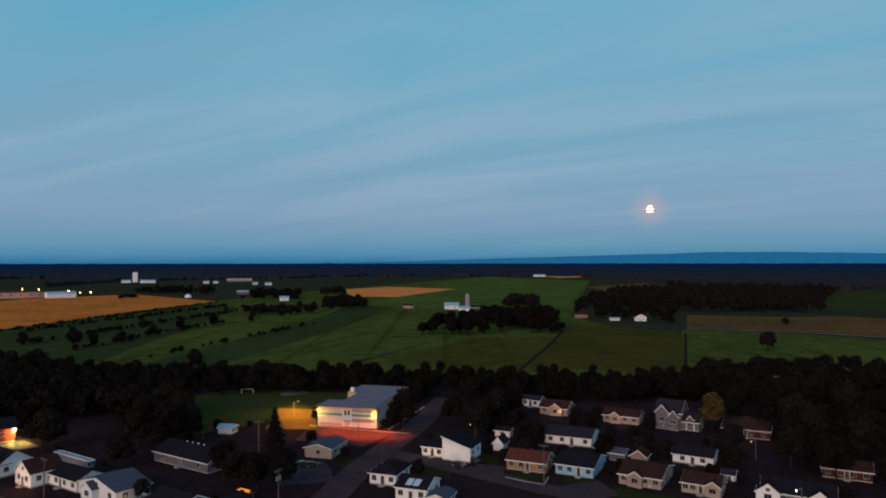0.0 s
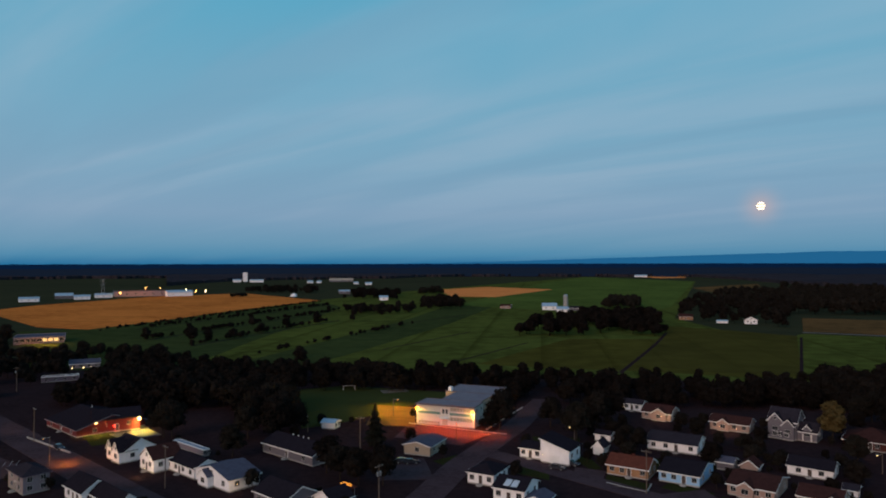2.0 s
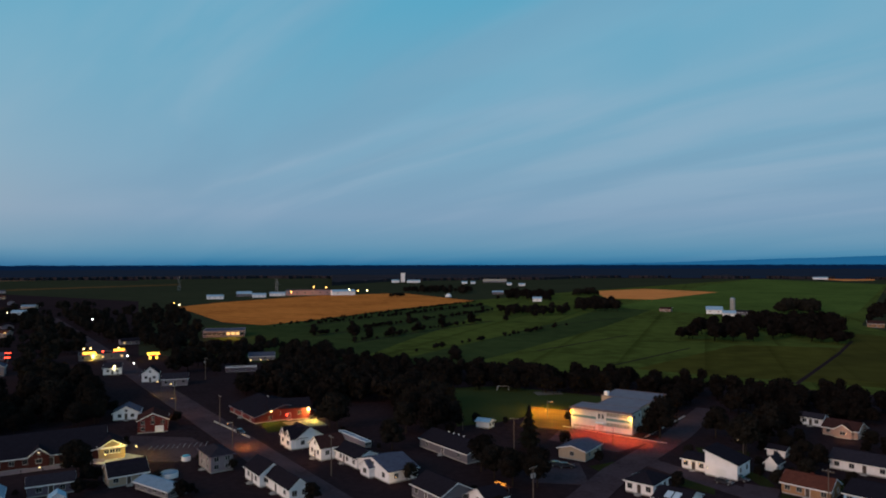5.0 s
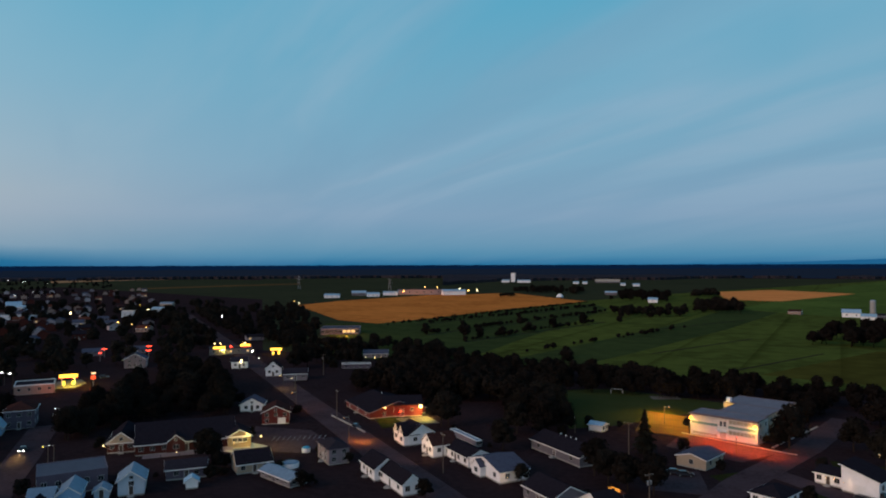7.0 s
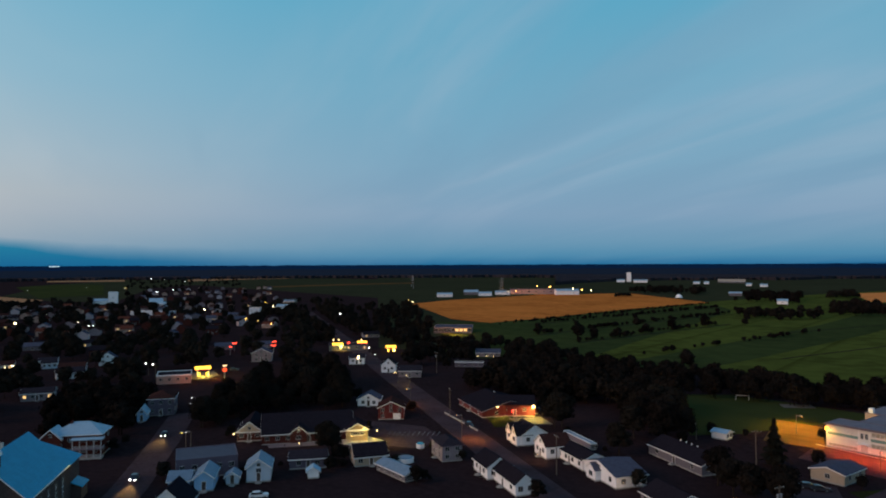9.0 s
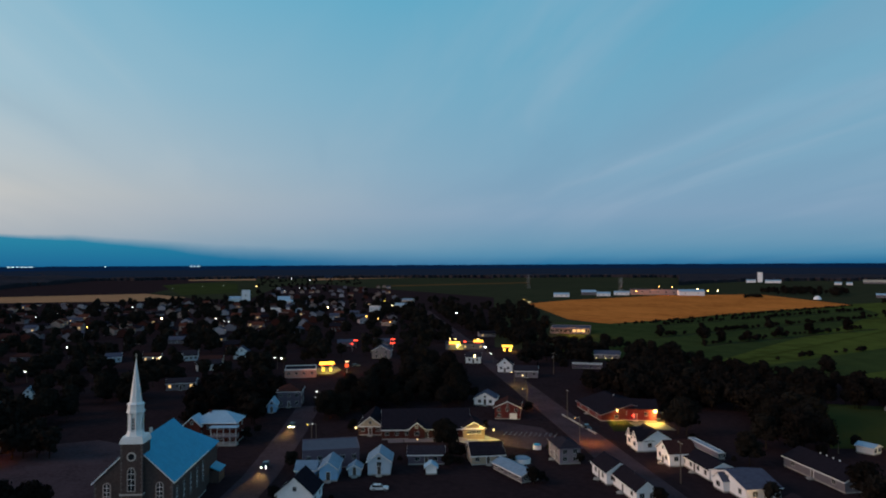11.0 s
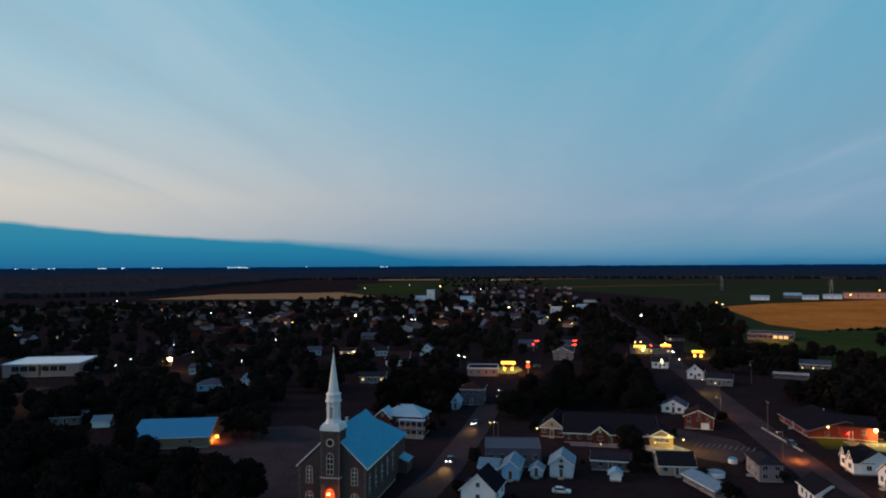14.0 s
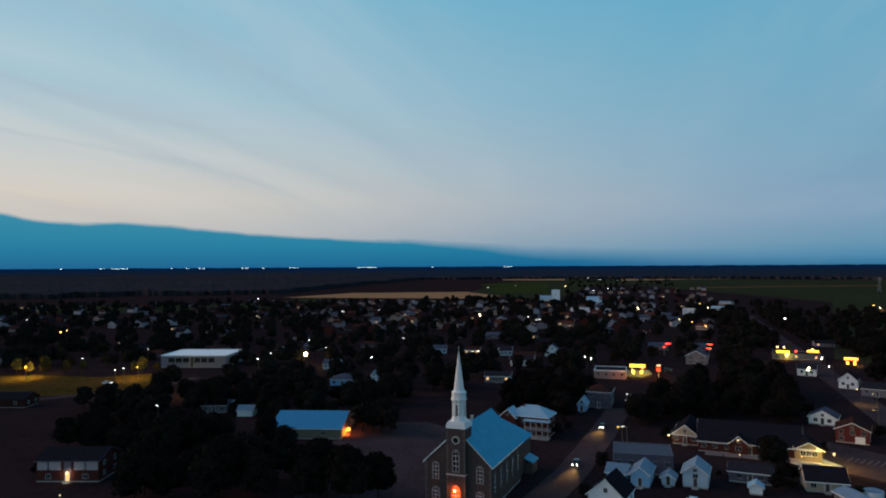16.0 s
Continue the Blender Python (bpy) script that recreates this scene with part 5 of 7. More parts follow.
part("sacristy_roof", bm, R_BLUE, church)
for k in (4.5, 7.5):
    bm = bmesh.new()
    box(bm, -3.9, -3.3, k * 2.6, k * 2.6 + 0.6, 12.5, 16.6)
    part("chimney", bm, STONELT, church)
tower = part("tower", mesh("tower", [], []), None, church)
bm = bmesh.new()
box(bm, -2.8, 2.8, -1.4, 4.2, -0.2, 18.0)
part("shaft", bm, STONE, tower)
tower.scale = (0.79, 0.79, 1.0)
for sx in (-1, 1):
    for k in range(26):
        bm = bmesh.new()
        s = 0.34 if k % 2 else 0.52
        box(bm, *sorted((sx * 2.86, sx * (2.86 - s))), -1.46, -1.1, 0.2 + k * 0.68, 0.2 + k * 0.68 + 0.5)
        part("quoin", bm, DARKSTONE, tower)
    for k in range(14):
        bm = bmesh.new()
        s = 0.34 if k % 2 else 0.52
        box(bm, *sorted((sx * 8.06, sx * (8.06 - s))), -0.06, 0.3, 0.2 + k * 0.68, 0.2 + k * 0.68 + 0.5)
        part("quoin", bm, DARKSTONE, church)
bm = bmesh.new()
box(bm, -3.0, 3.0, -1.6, 4.4, 7.4, 7.75)
part("string_course", bm, STONELT, tower)
for z, o in ((18.0, 0.22), (18.5, 0.05), (18.9, -0.25)):
    bm = bmesh.new()
    box(bm, -2.8 - o, 2.8 + o, -1.4 - o, 4.2 + o, z, z + 0.55)
    part("cornice", bm, TRIM, tower)
bm = bmesh.new()
m = Matrix.Translation((0, 1.4, 0)) @ Matrix.Rotation(math.pi / 8, 4, "Z")
tube(bm, 2.4, 2.0, 19.4, 20.4, 8, m=m)
part("belfry_base", bm, TRIM, tower)
for k in range(8):
    a = k * math.pi / 4 + math.pi / 8
    bm = bmesh.new()
    tube(bm, 0.3, 0.26, 20.4, 24.2, 8, 1.72 * math.cos(a), 1.4 + 1.72 * math.sin(a))
    part("belfry_post", bm, TRIM, tower)
for k in range(4):
    arched_window(tower, Matrix.Translation((0, 1.4, 20.75)) @ Matrix.Rotation(k * math.pi / 2, 4, "Z") @ Matrix.Translation((0, -1.62, 0)), 0.85, 2.5, "belfry_opening", DOORM, TRIM)
bm = bmesh.new()
tube(bm, 1.74, 1.7, 20.4, 24.2, 8, m=m)
part("belfry_drum", bm, TRIM, tower)
for z, r0, r1 in ((24.2, 2.35, 2.3), (24.6, 2.1, 2.0), (25.9, 2.3, 1.8)):
    bm = bmesh.new()
    tube(bm, r0, r1, z, z + (1.3 if z == 24.6 else 0.4), 8, m=m)
    part("belfry_cornice", bm, TRIM, tower)
bm = bmesh.new()
tube(bm, 1.55, 0.08, 26.3, 35.4, 8, m=m)
part("spire", bm, TRIM, tower, "pale metal-clad spire")
bm = bmesh.new()
box(bm, -0.06, 0.06, 1.34, 1.46, 35.3, 36.6)
box(bm, -0.35, 0.35, 1.34, 1.46, 36.0, 36.12)
part("finial", bm, STEEL, tower)
arched_window(tower, pose(0, -1.4, 8.4), 1.7, 4.6)
bm = bmesh.new()
tube(bm, 0.95, 0.95, -0.12, 0.1, 20, m=Matrix.Scale(1.27, 4, (1, 0, 0)) @ pose(0, -1.45, 15.4, 90))
o = part("oculus", bm, STONELT, tower)
bm = bmesh.new()
tube(bm, 0.64, 0.64, -0.16, 0.1, 20, m=Matrix.Scale(1.27, 4, (1, 0, 0)) @ pose(0, -1.48, 15.4, 90))
part("pane", bm, GLASS, o)
# portal pane glows by itself in place of lantern light on the door
arched_window(tower, pose(0, -1.4, 0.6), 2.6, 4.6, "portal", glowing("self_glowing_portal", (1.0, 0.12, 0.02), 1.3), REDDOOR)
for sx in (-1, 1):
    arched_window(church, pose(sx * 5.4, 0, 6.0), 1.2, 3.6)
    arched_window(church, pose(sx * 5.4, 0, 0.5), 1.5, 3.4, "side_door", DOORM)
bm = bmesh.new()
for k in range(4):
    box(bm, -3.2 + 0.1 * k, 3.2 - 0.1 * k, -4.4 + 0.4 * k, -1.45, -0.2, 0.15 * (k + 1))
part("steps", bm, CONC, church)
p = church.matrix_world @ Vector((0, -2.0, 4.4))
building_lamp(p.x, p.y, p.z, glowing("orange_portal_lamp", (1.0, 0.5, 0.1), 20.0), 0.25, 500, (1.0, 0.2, 0.04), 52, 0.2, "lit lantern over the church portal")


# ---------- round the church ----------

house(-206.9, 86.6, 50.0, 13.2, 9.0, 6.4, "hip", 3.0, BRICK, R_ZINC, "red brick manse with pale blue hip roof and porch", front=4, storeys=2, chimney=(-2.5, 4.0, 0.4), door=None)

house(-210.2, 80.8, 50.0, 5.3, 6.0, 6.0, "gy", 2.4, BRICK, R_ZINC, "gabled brick porch wing of the manse", front=1, door=None)
porch = thing("porch", -202.6, 87.5, 50.0, "pale two-storey porch with posts and rails before the brick manse", "porch")
KEEP.append((-202.6, 87.5, 50.0, 7.9, 2.5))
for nm, z0, z1, o, mt in (("deck", -0.1, 0.5, 0.0, CONC), ("gallery_floor", 2.7, 2.95, 0.1, LILAC), ("roof", 5.5, 5.75, 0.35, R_ZINC)):
    bm = bmesh.new()
    box(bm, -3.9 - o, 3.9 + o, -0.2 - o, 2.6, z0, z1)
    part(nm, bm, mt, porch)
for k in range(5):
    bm = bmesh.new()
    box(bm, -3.85 + 1.9 * k, -3.65 + 1.9 * k, -0.1, 0.1, 0.5, 5.5)
    part("post", bm, FRAME, porch)
for z in (1.3, 3.75):
    bm = bmesh.new()
    box(bm, -3.7, 3.7, -0.04, 0.04, z, z + 0.1)
    for k in range(24):
        box(bm, -3.62 + 0.31 * k, -3.57 + 0.31 * k, -0.03, 0.03, z - 0.75, z)
    part("railing", bm, FRAME, porch)
house(-224.5, 17.6, 71.0, 22.7, 23.0, 3.4, "gx", 3.2, TAN, R_DULLBLUE, "low cream hall with blue metal roof", front=2, door=None, name="hall", category="hall")
building_lamp(-228.1, 29.3, 3.0, SODIUM, 0.42, 900, (1.0, 0.3, 0.05), 66)
building_lamp(-226.9, 31.4, 2.2, SODIUM, 0.62, 1800, (1.0, 0.22, 0.03), 90)
building_lamp(-234.8, 31.7, 5.0, SODIUM, 0.36, 300, (1.0, 0.4, 0.05), 156)
KEEP.append((-348.0, -81.5, 82, 130, 60))
KEEP.append((-375.0, -26.0, 72, 40.7, 22))
last = house(-402.3, -29.4, 71.8, 36.4, 28.0, 6.4, "flat", 0.4, LILAC, WHITE, "large dull pink hall with white flat roof and dark square windows", front=0, side=3, storeys=1, trim=WHITE, name="hall", category="hall", door=None)
for k in (0.165, 0.275, 0.385, 0.555, 0.665, 0.775):
    window_parts(last, pose(36.4 * (k - 0.5), 0, 4.1), 3.4, 2.5, frame_mat=GREYW)
door_part(last, pose(36.4 * -0.02, 0, 0.3), 2.0, 5.8)
last = house(-197.7, -44.9, 73.2, 16.3, 11.0, 5.6, "gx", 2.0, BRICK, R_NAVY, "two-storey brick apartment block with white upper panels", front=0, storeys=2, name="apartment_block", category="apartment block", door=0.0, doormat=LITPANE, trim=DUSK)
upper_band(last, 16.3, 3.1, 5.4)
house(-139.6, 77.0, 45.0, 8.1, 9.0, 3.4, "gy", 3.6, WHITE, R_NAVY, "white gable-fronted house with dark roof", front=1)

# ---------- far buildings and shops ----------

house(-605.7, 1091.5, 38.0, 41.5, 20.0, 7.0, "gx", 3.0, WHITE, R_ZINC, "white metal shed by the industrial yard", front=2, side=1, door=None, name="shed", category="shed", base=0.2)
house(-669.2, 1077.0, 35.0, 80.1, 40.0, 8.5, "flat", 0.5, LILAC, R_GREY, "pinkish industrial plant with lit walls", trim=LILAC, front=6, side=2, storeys=1, door=None, ww=3, wh=2, name="factory", category="factory", base=0.2)
house(-733.0, 899.6, 35.0, 25.4, 14.0, 4.5, "gx", 2.5, WHITE, R_ZINC, "long white farm shed by the wheat field", front=3, side=1, door=None, name="shed", category="shed", base=0.2)
house(-701.1, 972.5, 35.0, 22.4, 14.0, 4.5, "gx", 2.5, WHITE, R_ZINC, "long white farm shed by the wheat field", front=3, side=1, door=None, name="shed", category="shed", base=0.2)
house(-701.6, 1026.2, 35.0, 26.3, 14.0, 4.5, "gx", 2.5, WHITE, R_ZINC, "long white farm shed by the wheat field", front=3, side=1, door=None, name="shed", category="shed", base=0.2)
house(-748.0, 994.0, 35.0, 25.3, 14.0, 5.0, "gx", 3.5, GREYW, R_ZINC, "shed with pale blue metal roof", front=3, side=1, door=None, name="shed", category="shed", base=0.2)
house(-343.0, 431.3, 35.0, 30.5, 25.0, 4.4, "flat", 0.4, DUSK, R_SLATE, "dull flat-roofed works with lamp-lit windows", trim=LILAC, front=9, side=2, storeys=1, door=None, ww=2.6, wh=2.0, name="works_building", category="factory", lit={("f", 0, 5), ("f", 0, 6), ("f", 0, 7)}, base=0.2)
house(-238.6, 333.7, 35.0, 14.2, 9.0, 2.4, "gx", 1.8, LILAC, R_SLATE, "grey hall with blue-grey roof and lamps under the eaves", front=4, door=None, name="hall", category="hall", base=0.2)
house(-223.2, 294.5, 35.0, 15.2, 4.0, 2.4, "flat", 0.2, DUSK, R_SLATE, "low flat-roofed outbuilding with slate-blue roof", front=4, door=None, name="outbuilding", category="outbuilding", base=0.2)
house(-243.6, 253.6, 40.0, 7.2, 9.0, 4.0, "gy", 3.0, WHITE, R_NAVY, "white gabled house by the main street", front=2, base=0.2)
house(-225.6, 249.8, 40.0, 11.0, 9.0, 3.2, "gx", 2.0, LILAC, R_GREY, "grey bungalow with wide roof", front=3, base=0.2)
house(-277.7, 264.0, 45.0, 8.4, 9.0, 3.5, "gx", 2.0, WHITE, R_GREY, "white house with a bright lamp", front=2, base=0.2)
house(-328.6, 238.0, 48.0, 10.9, 10.0, 4.6, "gy", 2.8, LILAC, R_SLATE, "lilac-grey gabled house beside dark trees", front=2, storeys=2, base=0.2)
house(-326.5, 303.3, 48.0, 25.1, 14.0, 3.2, "flat", 0.4, GREYW, R_GREY, "dark filling station shop with lit windows", trim=GREYW, front=5, door=None, name="shop", category="shop", lit={("f", 0, 1), ("f", 0, 2), ("f", 0, 4)}, base=0.2)
house(-299.6, 168.4, 58.0, 15.0, 14.0, 3.8, "flat", 0.4, PEACH, R_GREY, "tan flat-roofed shop beside a lit canopy", front=4, door=None, name="shop", category="shop", base=0.2)
house(-240.5, 130.2, 54.0, 9.0, 11.0, 6.0, "hip", 2.4, DUSK, R_BROWN, "mauve two-storey house with maroon hip roof", front=3, storeys=2, base=0.2)
house(-236.2, 120.7, 54.0, 3.0, 7.0, 2.8, "gy", 2.0, BLUE, R_ZINC, "small pale blue gabled house beside the street", front=1, base=0.2)
house(-983.4, 459.6, 60.0, 11.8, 10.5, 17.0, "flat", 0.4, WHITE, R_FLAT, "tall white block by the far end of town", front=1, side=1, door=None, name="feed_tower", category="tower", base=0.2)
house(-989.8, 444.9, 60.0, 18.0, 12.0, 5.0, "gx", 3.0, WHITE, R_ZINC, "white barn by the feed tower", front=1, door=None, name="barn", category="barn", base=0.2)
house(-891.4, 474.8, 62.0, 17.2, 20.0, 6.0, "gx", 4.0, WHITE, R_ZINC, "white barn at the far end of town", front=2, door=None, name="barn", category="barn", base=0.2)
house(-406.7, 154.5, 62.0, 9.1, 8.0, 3.0, "gx", 1.4, WHITE, R_GREY, "long white bungalow on the hillside street", front=4, base=0.2)
house(-365.7, 150.6, 62.0, 12.0, 9.0, 3.0, "gx", 2.4, WHITE, R_BROWN, "white bungalow with brown gabled roof", front=2, base=0.2)
house(-407.7, 133.3, 64.0, 9.4, 8.0, 2.8, "gx", 1.8, PEACH, R_BROWN, "lamp-lit bungalow in the town", front=3, lit={("f", 0, 0), ("f", 0, 2)}, base=0.2)
house(-306.4, 112.7, 62.0, 11.9, 9.0, 3.0, "gx", 1.6, LILAC, R_GREY, "bungalow with lit windows behind the church", front=4, lit={("f", 0, 0), ("f", 0, 3)}, base=0.2)
house(-382.6, 176.2, 62.0, 8.7, 9.0, 4.0, "gy", 3.0, WHITE, R_SLATE, "white gabled house in the town", front=2, base=0.2)
house(-374.4, 43.4, 72.0, 7.1, 8.0, 3.0, "gx", 1.4, WHITE, R_ZINC, "small white house with pale roof", front=2, base=0.2)
house(-319.9, 41.5, 72.0, 11.3, 10.0, 2.8, "hip", 2.2, BLUE, R_SLATE, "grey-blue bungalow with hip roof", front=3, base=0.2)
house(-324.7, 57.1, 70.0, 3.5, 6.0, 3.0, "gy", 2.0, WHITE, R_ZINC, "small white gabled shed", front=1, name="shed", category="shed", base=0.2)
house(-274.9, -12.8, 76.0, 9.2, 10.0, 2.8, "hip", 2.0, LILAC, R_SLATE, "grey bungalow among the trees", front=3, base=0.2)
house(10.3, 816.2, 0.0, 16.8, 14.0, 4.6, "gx", 3.4, WHITE, R_ZINC, "white barn with pale roof in the fields", front=2, side=1, door=None, name="barn", category="barn", base=0.2)
house(24.5, 787.4, 0.0, 13.0, 12.0, 3.2, "gx", 2.4, WHITE, R_ZINC, "low white byre beside the barn", front=1, door=None, name="barn", category="barn", base=0.2)
house(39.6, 806.9, -5.0, 16.0, 14.0, 3.0, "gx", 2.0, GREYW, R_GREY, "grey lean byre beside the barn", front=1, door=None, name="barn", category="barn", base=0.2)
house(-42.8, 838.1, -10.0, 12.6, 9.0, 3.0, "gx", 2.0, PEACH, R_BROWN, "small farmhouse with brown roof in the fields", front=2, base=0.2)
house(138.7, 690.4, -10.0, 12.6, 9.0, 3.2, "gx", 2.2, OCHRE, R_BROWN, "ochre farmhouse at the grove", front=3, base=0.2)
house(186.9, 649.8, -10.0, 10.2, 9.0, 4.0, "gy", 2.6, WHITE, R_BROWN, "farmhouse with white windows at the grove", front=2, base=0.2)
house(163.9, 656.3, -10.0, 9.3, 6.0, 2.0, "gx", 0.8, WHITE, R_ZINC, "low white shed at the grove", front=0, door=None, name="shed", category="shed", base=0.2)
house(-231.1, 999.7, 12.0, 13.0, 12.0, 4.5, "gx", 2.5, WHITE, R_ZINC, "white farm shed by the trees", front=1, door=None, name="shed", category="shed", base=0.2)
house(-355.1, 1218.1, 15.0, 20.2, 16.0, 4.5, "gx", 2.0, GREYW, R_ZINC, "farm shed with white roof", front=1, door=None, name="shed", category="shed", base=0.2)
house(-601.5, 2029.1, 15.0, 71.7, 30.0, 4.0, "gx", 6.0, GREYW, CREAM, "long tan-roofed barn before the woods", front=1, door=None, name="barn", category="barn", base=0.2)
house(-644.4, 1867.8, 15.0, 15.6, 14.0, 4.0, "gx", 3.0, WHITE, R_ZINC, "far white farm building", front=1, door=None, name="barn", category="barn", base=0.2)
house(-618.3, 1867.7, 15.0, 12.8, 14.0, 4.0, "gx", 3.0, WHITE, R_ZINC, "far white farm building", front=1, door=None, name="barn", category="barn", base=0.2)
house(-483.4, 1767.1, 15.0, 12.6, 14.0, 4.0, "gx", 3.0, WHITE, R_ZINC, "far white farm building", front=1, door=None, name="barn", category="barn", base=0.2)
house(-437.4, 1720.4, 15.0, 16.5, 14.0, 4.0, "gx", 3.0, WHITE, R_ZINC, "far white farm building", front=1, door=None, name="barn", category="barn", base=0.2)
house(390.0, 2778.7, -5.0, 46.9, 25.0, 5.0, "gx", 4.0, WHITE, R_ZINC, "far white barn by a cut field", front=1, door=None, name="barn", category="barn", base=0.2)
house(1377.4, 2885.3, -20.0, 92.8, 14.0, 2.5, "gx", 1.5, WHITE, R_ZINC, "long low greenhouse glinting before the forest", front=0, door=None, name="greenhouse", category="greenhouse", base=0.2)
house(-888.4, 1980.9, 22.0, 13.0, 20.0, 28.0, "flat", 0.6, WHITE, R_FLAT, "tall pale grain elevator", front=0, side=0, door=None, name="grain_elevator", category="grain elevator", base=0.2)
house(-887.8, 1923.2, 22.0, 23.3, 16.0, 6.0, "gx", 3.0, WHITE, R_ZINC, "low white sheds of the grain elevator", front=1, door=None, name="shed", category="shed", base=0.2)
house(-825.0, 1918.9, 22.0, 39.6, 16.0, 6.0, "gx", 3.0, WHITE, R_ZINC, "low white sheds of the grain elevator", front=1, door=None, name="shed", category="shed", base=0.2)
silo(29.8, 838.2, 2.7, 17.5)
house(-732.5, 382.4, 28.2, 46.8, 14.0, 4.0, "flat", 0.3, PALEW, R_PALE, "long white flat-roofed building in the town", front=6, door=None, base=0.2)
house(-881.1, 469.0, 27.7, 22.8, 14.0, 4.0, "gx", 2.0, PALEW, R_ZINC, "white shed with pale metal roof in the town", front=3, door=None, base=0.2)
house(-648.7, 460.4, 28.2, 12.7, 10.0, 7.0, "flat", 0.4, PALEW, R_DUSK, "tall white block in the town", front=2, door=None, base=0.2)
house(-695.0, 532.8, 27.6, 14.9, 9.0, 4.0, "gx", 2.0, PALEW, R_ZINC, "white house beside a bright lamp in the town", front=3, door=None, base=0.2)
house(-780.5, 611.0, 27.5, 16.2, 9.0, 4.0, "gx", 2.0, CREAM, R_PALE, "pale house beside a bright lamp in the town", front=3, door=None, base=0.2)
house(-500.4, 368.5, 28.8, 10.4, 9.0, 3.0, "gx", 2.0, PEACH, R_RED, "peach house lit by a lamp in the town", front=3, door=None, base=0.2)
house(-372.5, 42.5, 71.6, 8.5, 9.0, 3.0, "gx", 2.0, PALEW, R_SLATE, "small white house among dark trees", front=3, door=None, base=0.2)
house(-352.6, 144.7, 72.1, 12.4, 9.0, 3.0, "gx", 2.0, WHITE, R_GREY, "long white bungalow in the town", front=3, door=None, base=0.2)
house(-395.5, 151.4, 71.6, 7.3, 8.0, 3.0, "gx", 1.6, PALEW, R_GREY, "white bungalow in the town", front=3, door=None, base=0.2)
house(-418.6, 115.9, 72.2, 8.2, 8.0, 3.0, "gx", 2.0, PALEW, R_SLATE, "pale house with slate-blue roof in the town", front=3, door=None, base=0.2)
house(-264.5, -1.4, 72.5, 5.7, 5.0, 2.4, "gx", 1.4, WHITE, R_PALE, "small white garage beside the blue-roofed hall", front=0, door=None, base=0.2)
house(-311.1, -96.5, 72.6, 23.7, 9.0, 3.2, "gx", 2.2, R_BROWN, R_NAVY, "dark house with shingle roof by the park", trim=R_BROWN, front=3, door=None, base=0.2)
lamp(-707.2, 532.0, 4.0, 5000, (1.0, 0.75, 0.4), 0.3)
lamp(-312.4, -24.5, 4.0, 1800, (1.0, 0.62, 0.1), 0.3)
dome = thing("dome_shed", -408.5, 1101.4, 0, "white fabric dome shed", "shed")
bm = bmesh.new()
bmesh.ops.create_uvsphere(bm, u_segments=20, v_segments=12, radius=5.5)
part("shell", bm, WHITE, dome)
lattice_pylon(-707, 1032, 20, 30)
lattice_pylon(-1059, 1184, 20, 30)

# ---------- lamps ----------

street_lamp(-669.0, 1023.4, 200, SODIUM, 8, 0.95)
street_lamp(-768.0, 1257.3, 200, SODIUM, 8, 0.95)
street_lamp(-727.5, 1240.1, 200, SODIUM, 8, 0.95)
street_lamp(-640.5, 1178.6, 200, WARM, 8, 0.95)
street_lamp(-585.8, 1111.5, 200, SODIUM, 8, 0.95)
street_lamp(-572.6, 1120.5, 200, WARM, 8, 0.95)
street_lamp(-638.5, 218.7, 200, WARM, 7, 0.8)
street_lamp(-731.9, 278.0, 200, WARM, 7, 0.29)
street_lamp(-607.6, 255.8, 200, WARM, 7, 0.32)
street_lamp(-566.3, 246.8, 200, COOL, 7, 0.29)
street_lamp(-460.8, 206.8, 200, COOL, 7, 0.25)
street_lamp(-368.8, 125.7, 200, WARM, 7, 0.32)
street_lamp(-365.6, 121.3, 200, WARM, 7, 0.36)
street_lamp(-320.3, 170.6, 200, COOL, 7, 0.32)
street_lamp(-1458.7, 709.5, 200, SODIUM, 7, 0.8)
street_lamp(-2687.6, 1419.9, 200, COOL, 7, 0.9)
street_lamp(-2221.0, 1211.8, 200, COOL, 7, 0.43)
street_lamp(-2850.1, 1634.5, 200, COOL, 7, 0.9)
street_lamp(-673.8, 415.5, 200, WARM, 7, 0.8)
street_lamp(-528.9, 367.7, 200, SODIUM, 7, 0.36)
street_lamp(-449.2, 389.1, 200, COOL, 7, 0.25)
street_lamp(-465.9, 348.6, 200, SODIUM, 7, 0.36)
street_lamp(-385.6, 30.7, 200, WARM, 7, 1.1)
lamp(-384.0, 31.0, 5.6, 6000, (1.0, 0.72, 0.3), 0.3)
street_lamp(-411.4, 44.6, 200, COOL, 7, 0.25)
street_lamp(-396.9, 12.2, 200, COOL, 7, 0.29)
street_lamp(-374.5, 4.9, 200, COOL, 7, 0.25)
street_lamp(-456.0, 38.4, 200, COOL, 7, 0.25)
street_lamp(-257.9, -30.4, 200, COOL, 7, 0.23)
street_lamp(-215.7, -35.3, 200, COOL, 7, 0.19)
street_lamp(-870.9, -87.1, 200, SODIUM, 7, 0.5)
street_lamp(-616.7, -68.6, 200, COOL, 7, 0.29)
street_lamp(-540.7, -29.8, 200, WARM, 7, 0.25)
street_lamp(-591.8, -135.6, 200, SODIUM, 7, 0.4)
street_lamp(-561.7, -90.5, 200, SODIUM, 7, 0.4)
street_lamp(-481.9, -79.9, 200, WARM, 7, 0.29)
street_lamp(-721.2, -199.0, 200, COOL, 7, 0.32)
street_lamp(-550.1, -158.8, 200, COOL, 7, 0.29)
street_lamp(-406.4, -85.3, 200, COOL, 7, 0.25)
street_lamp(-358.9, -57.6, 200, COOL, 7, 0.25)
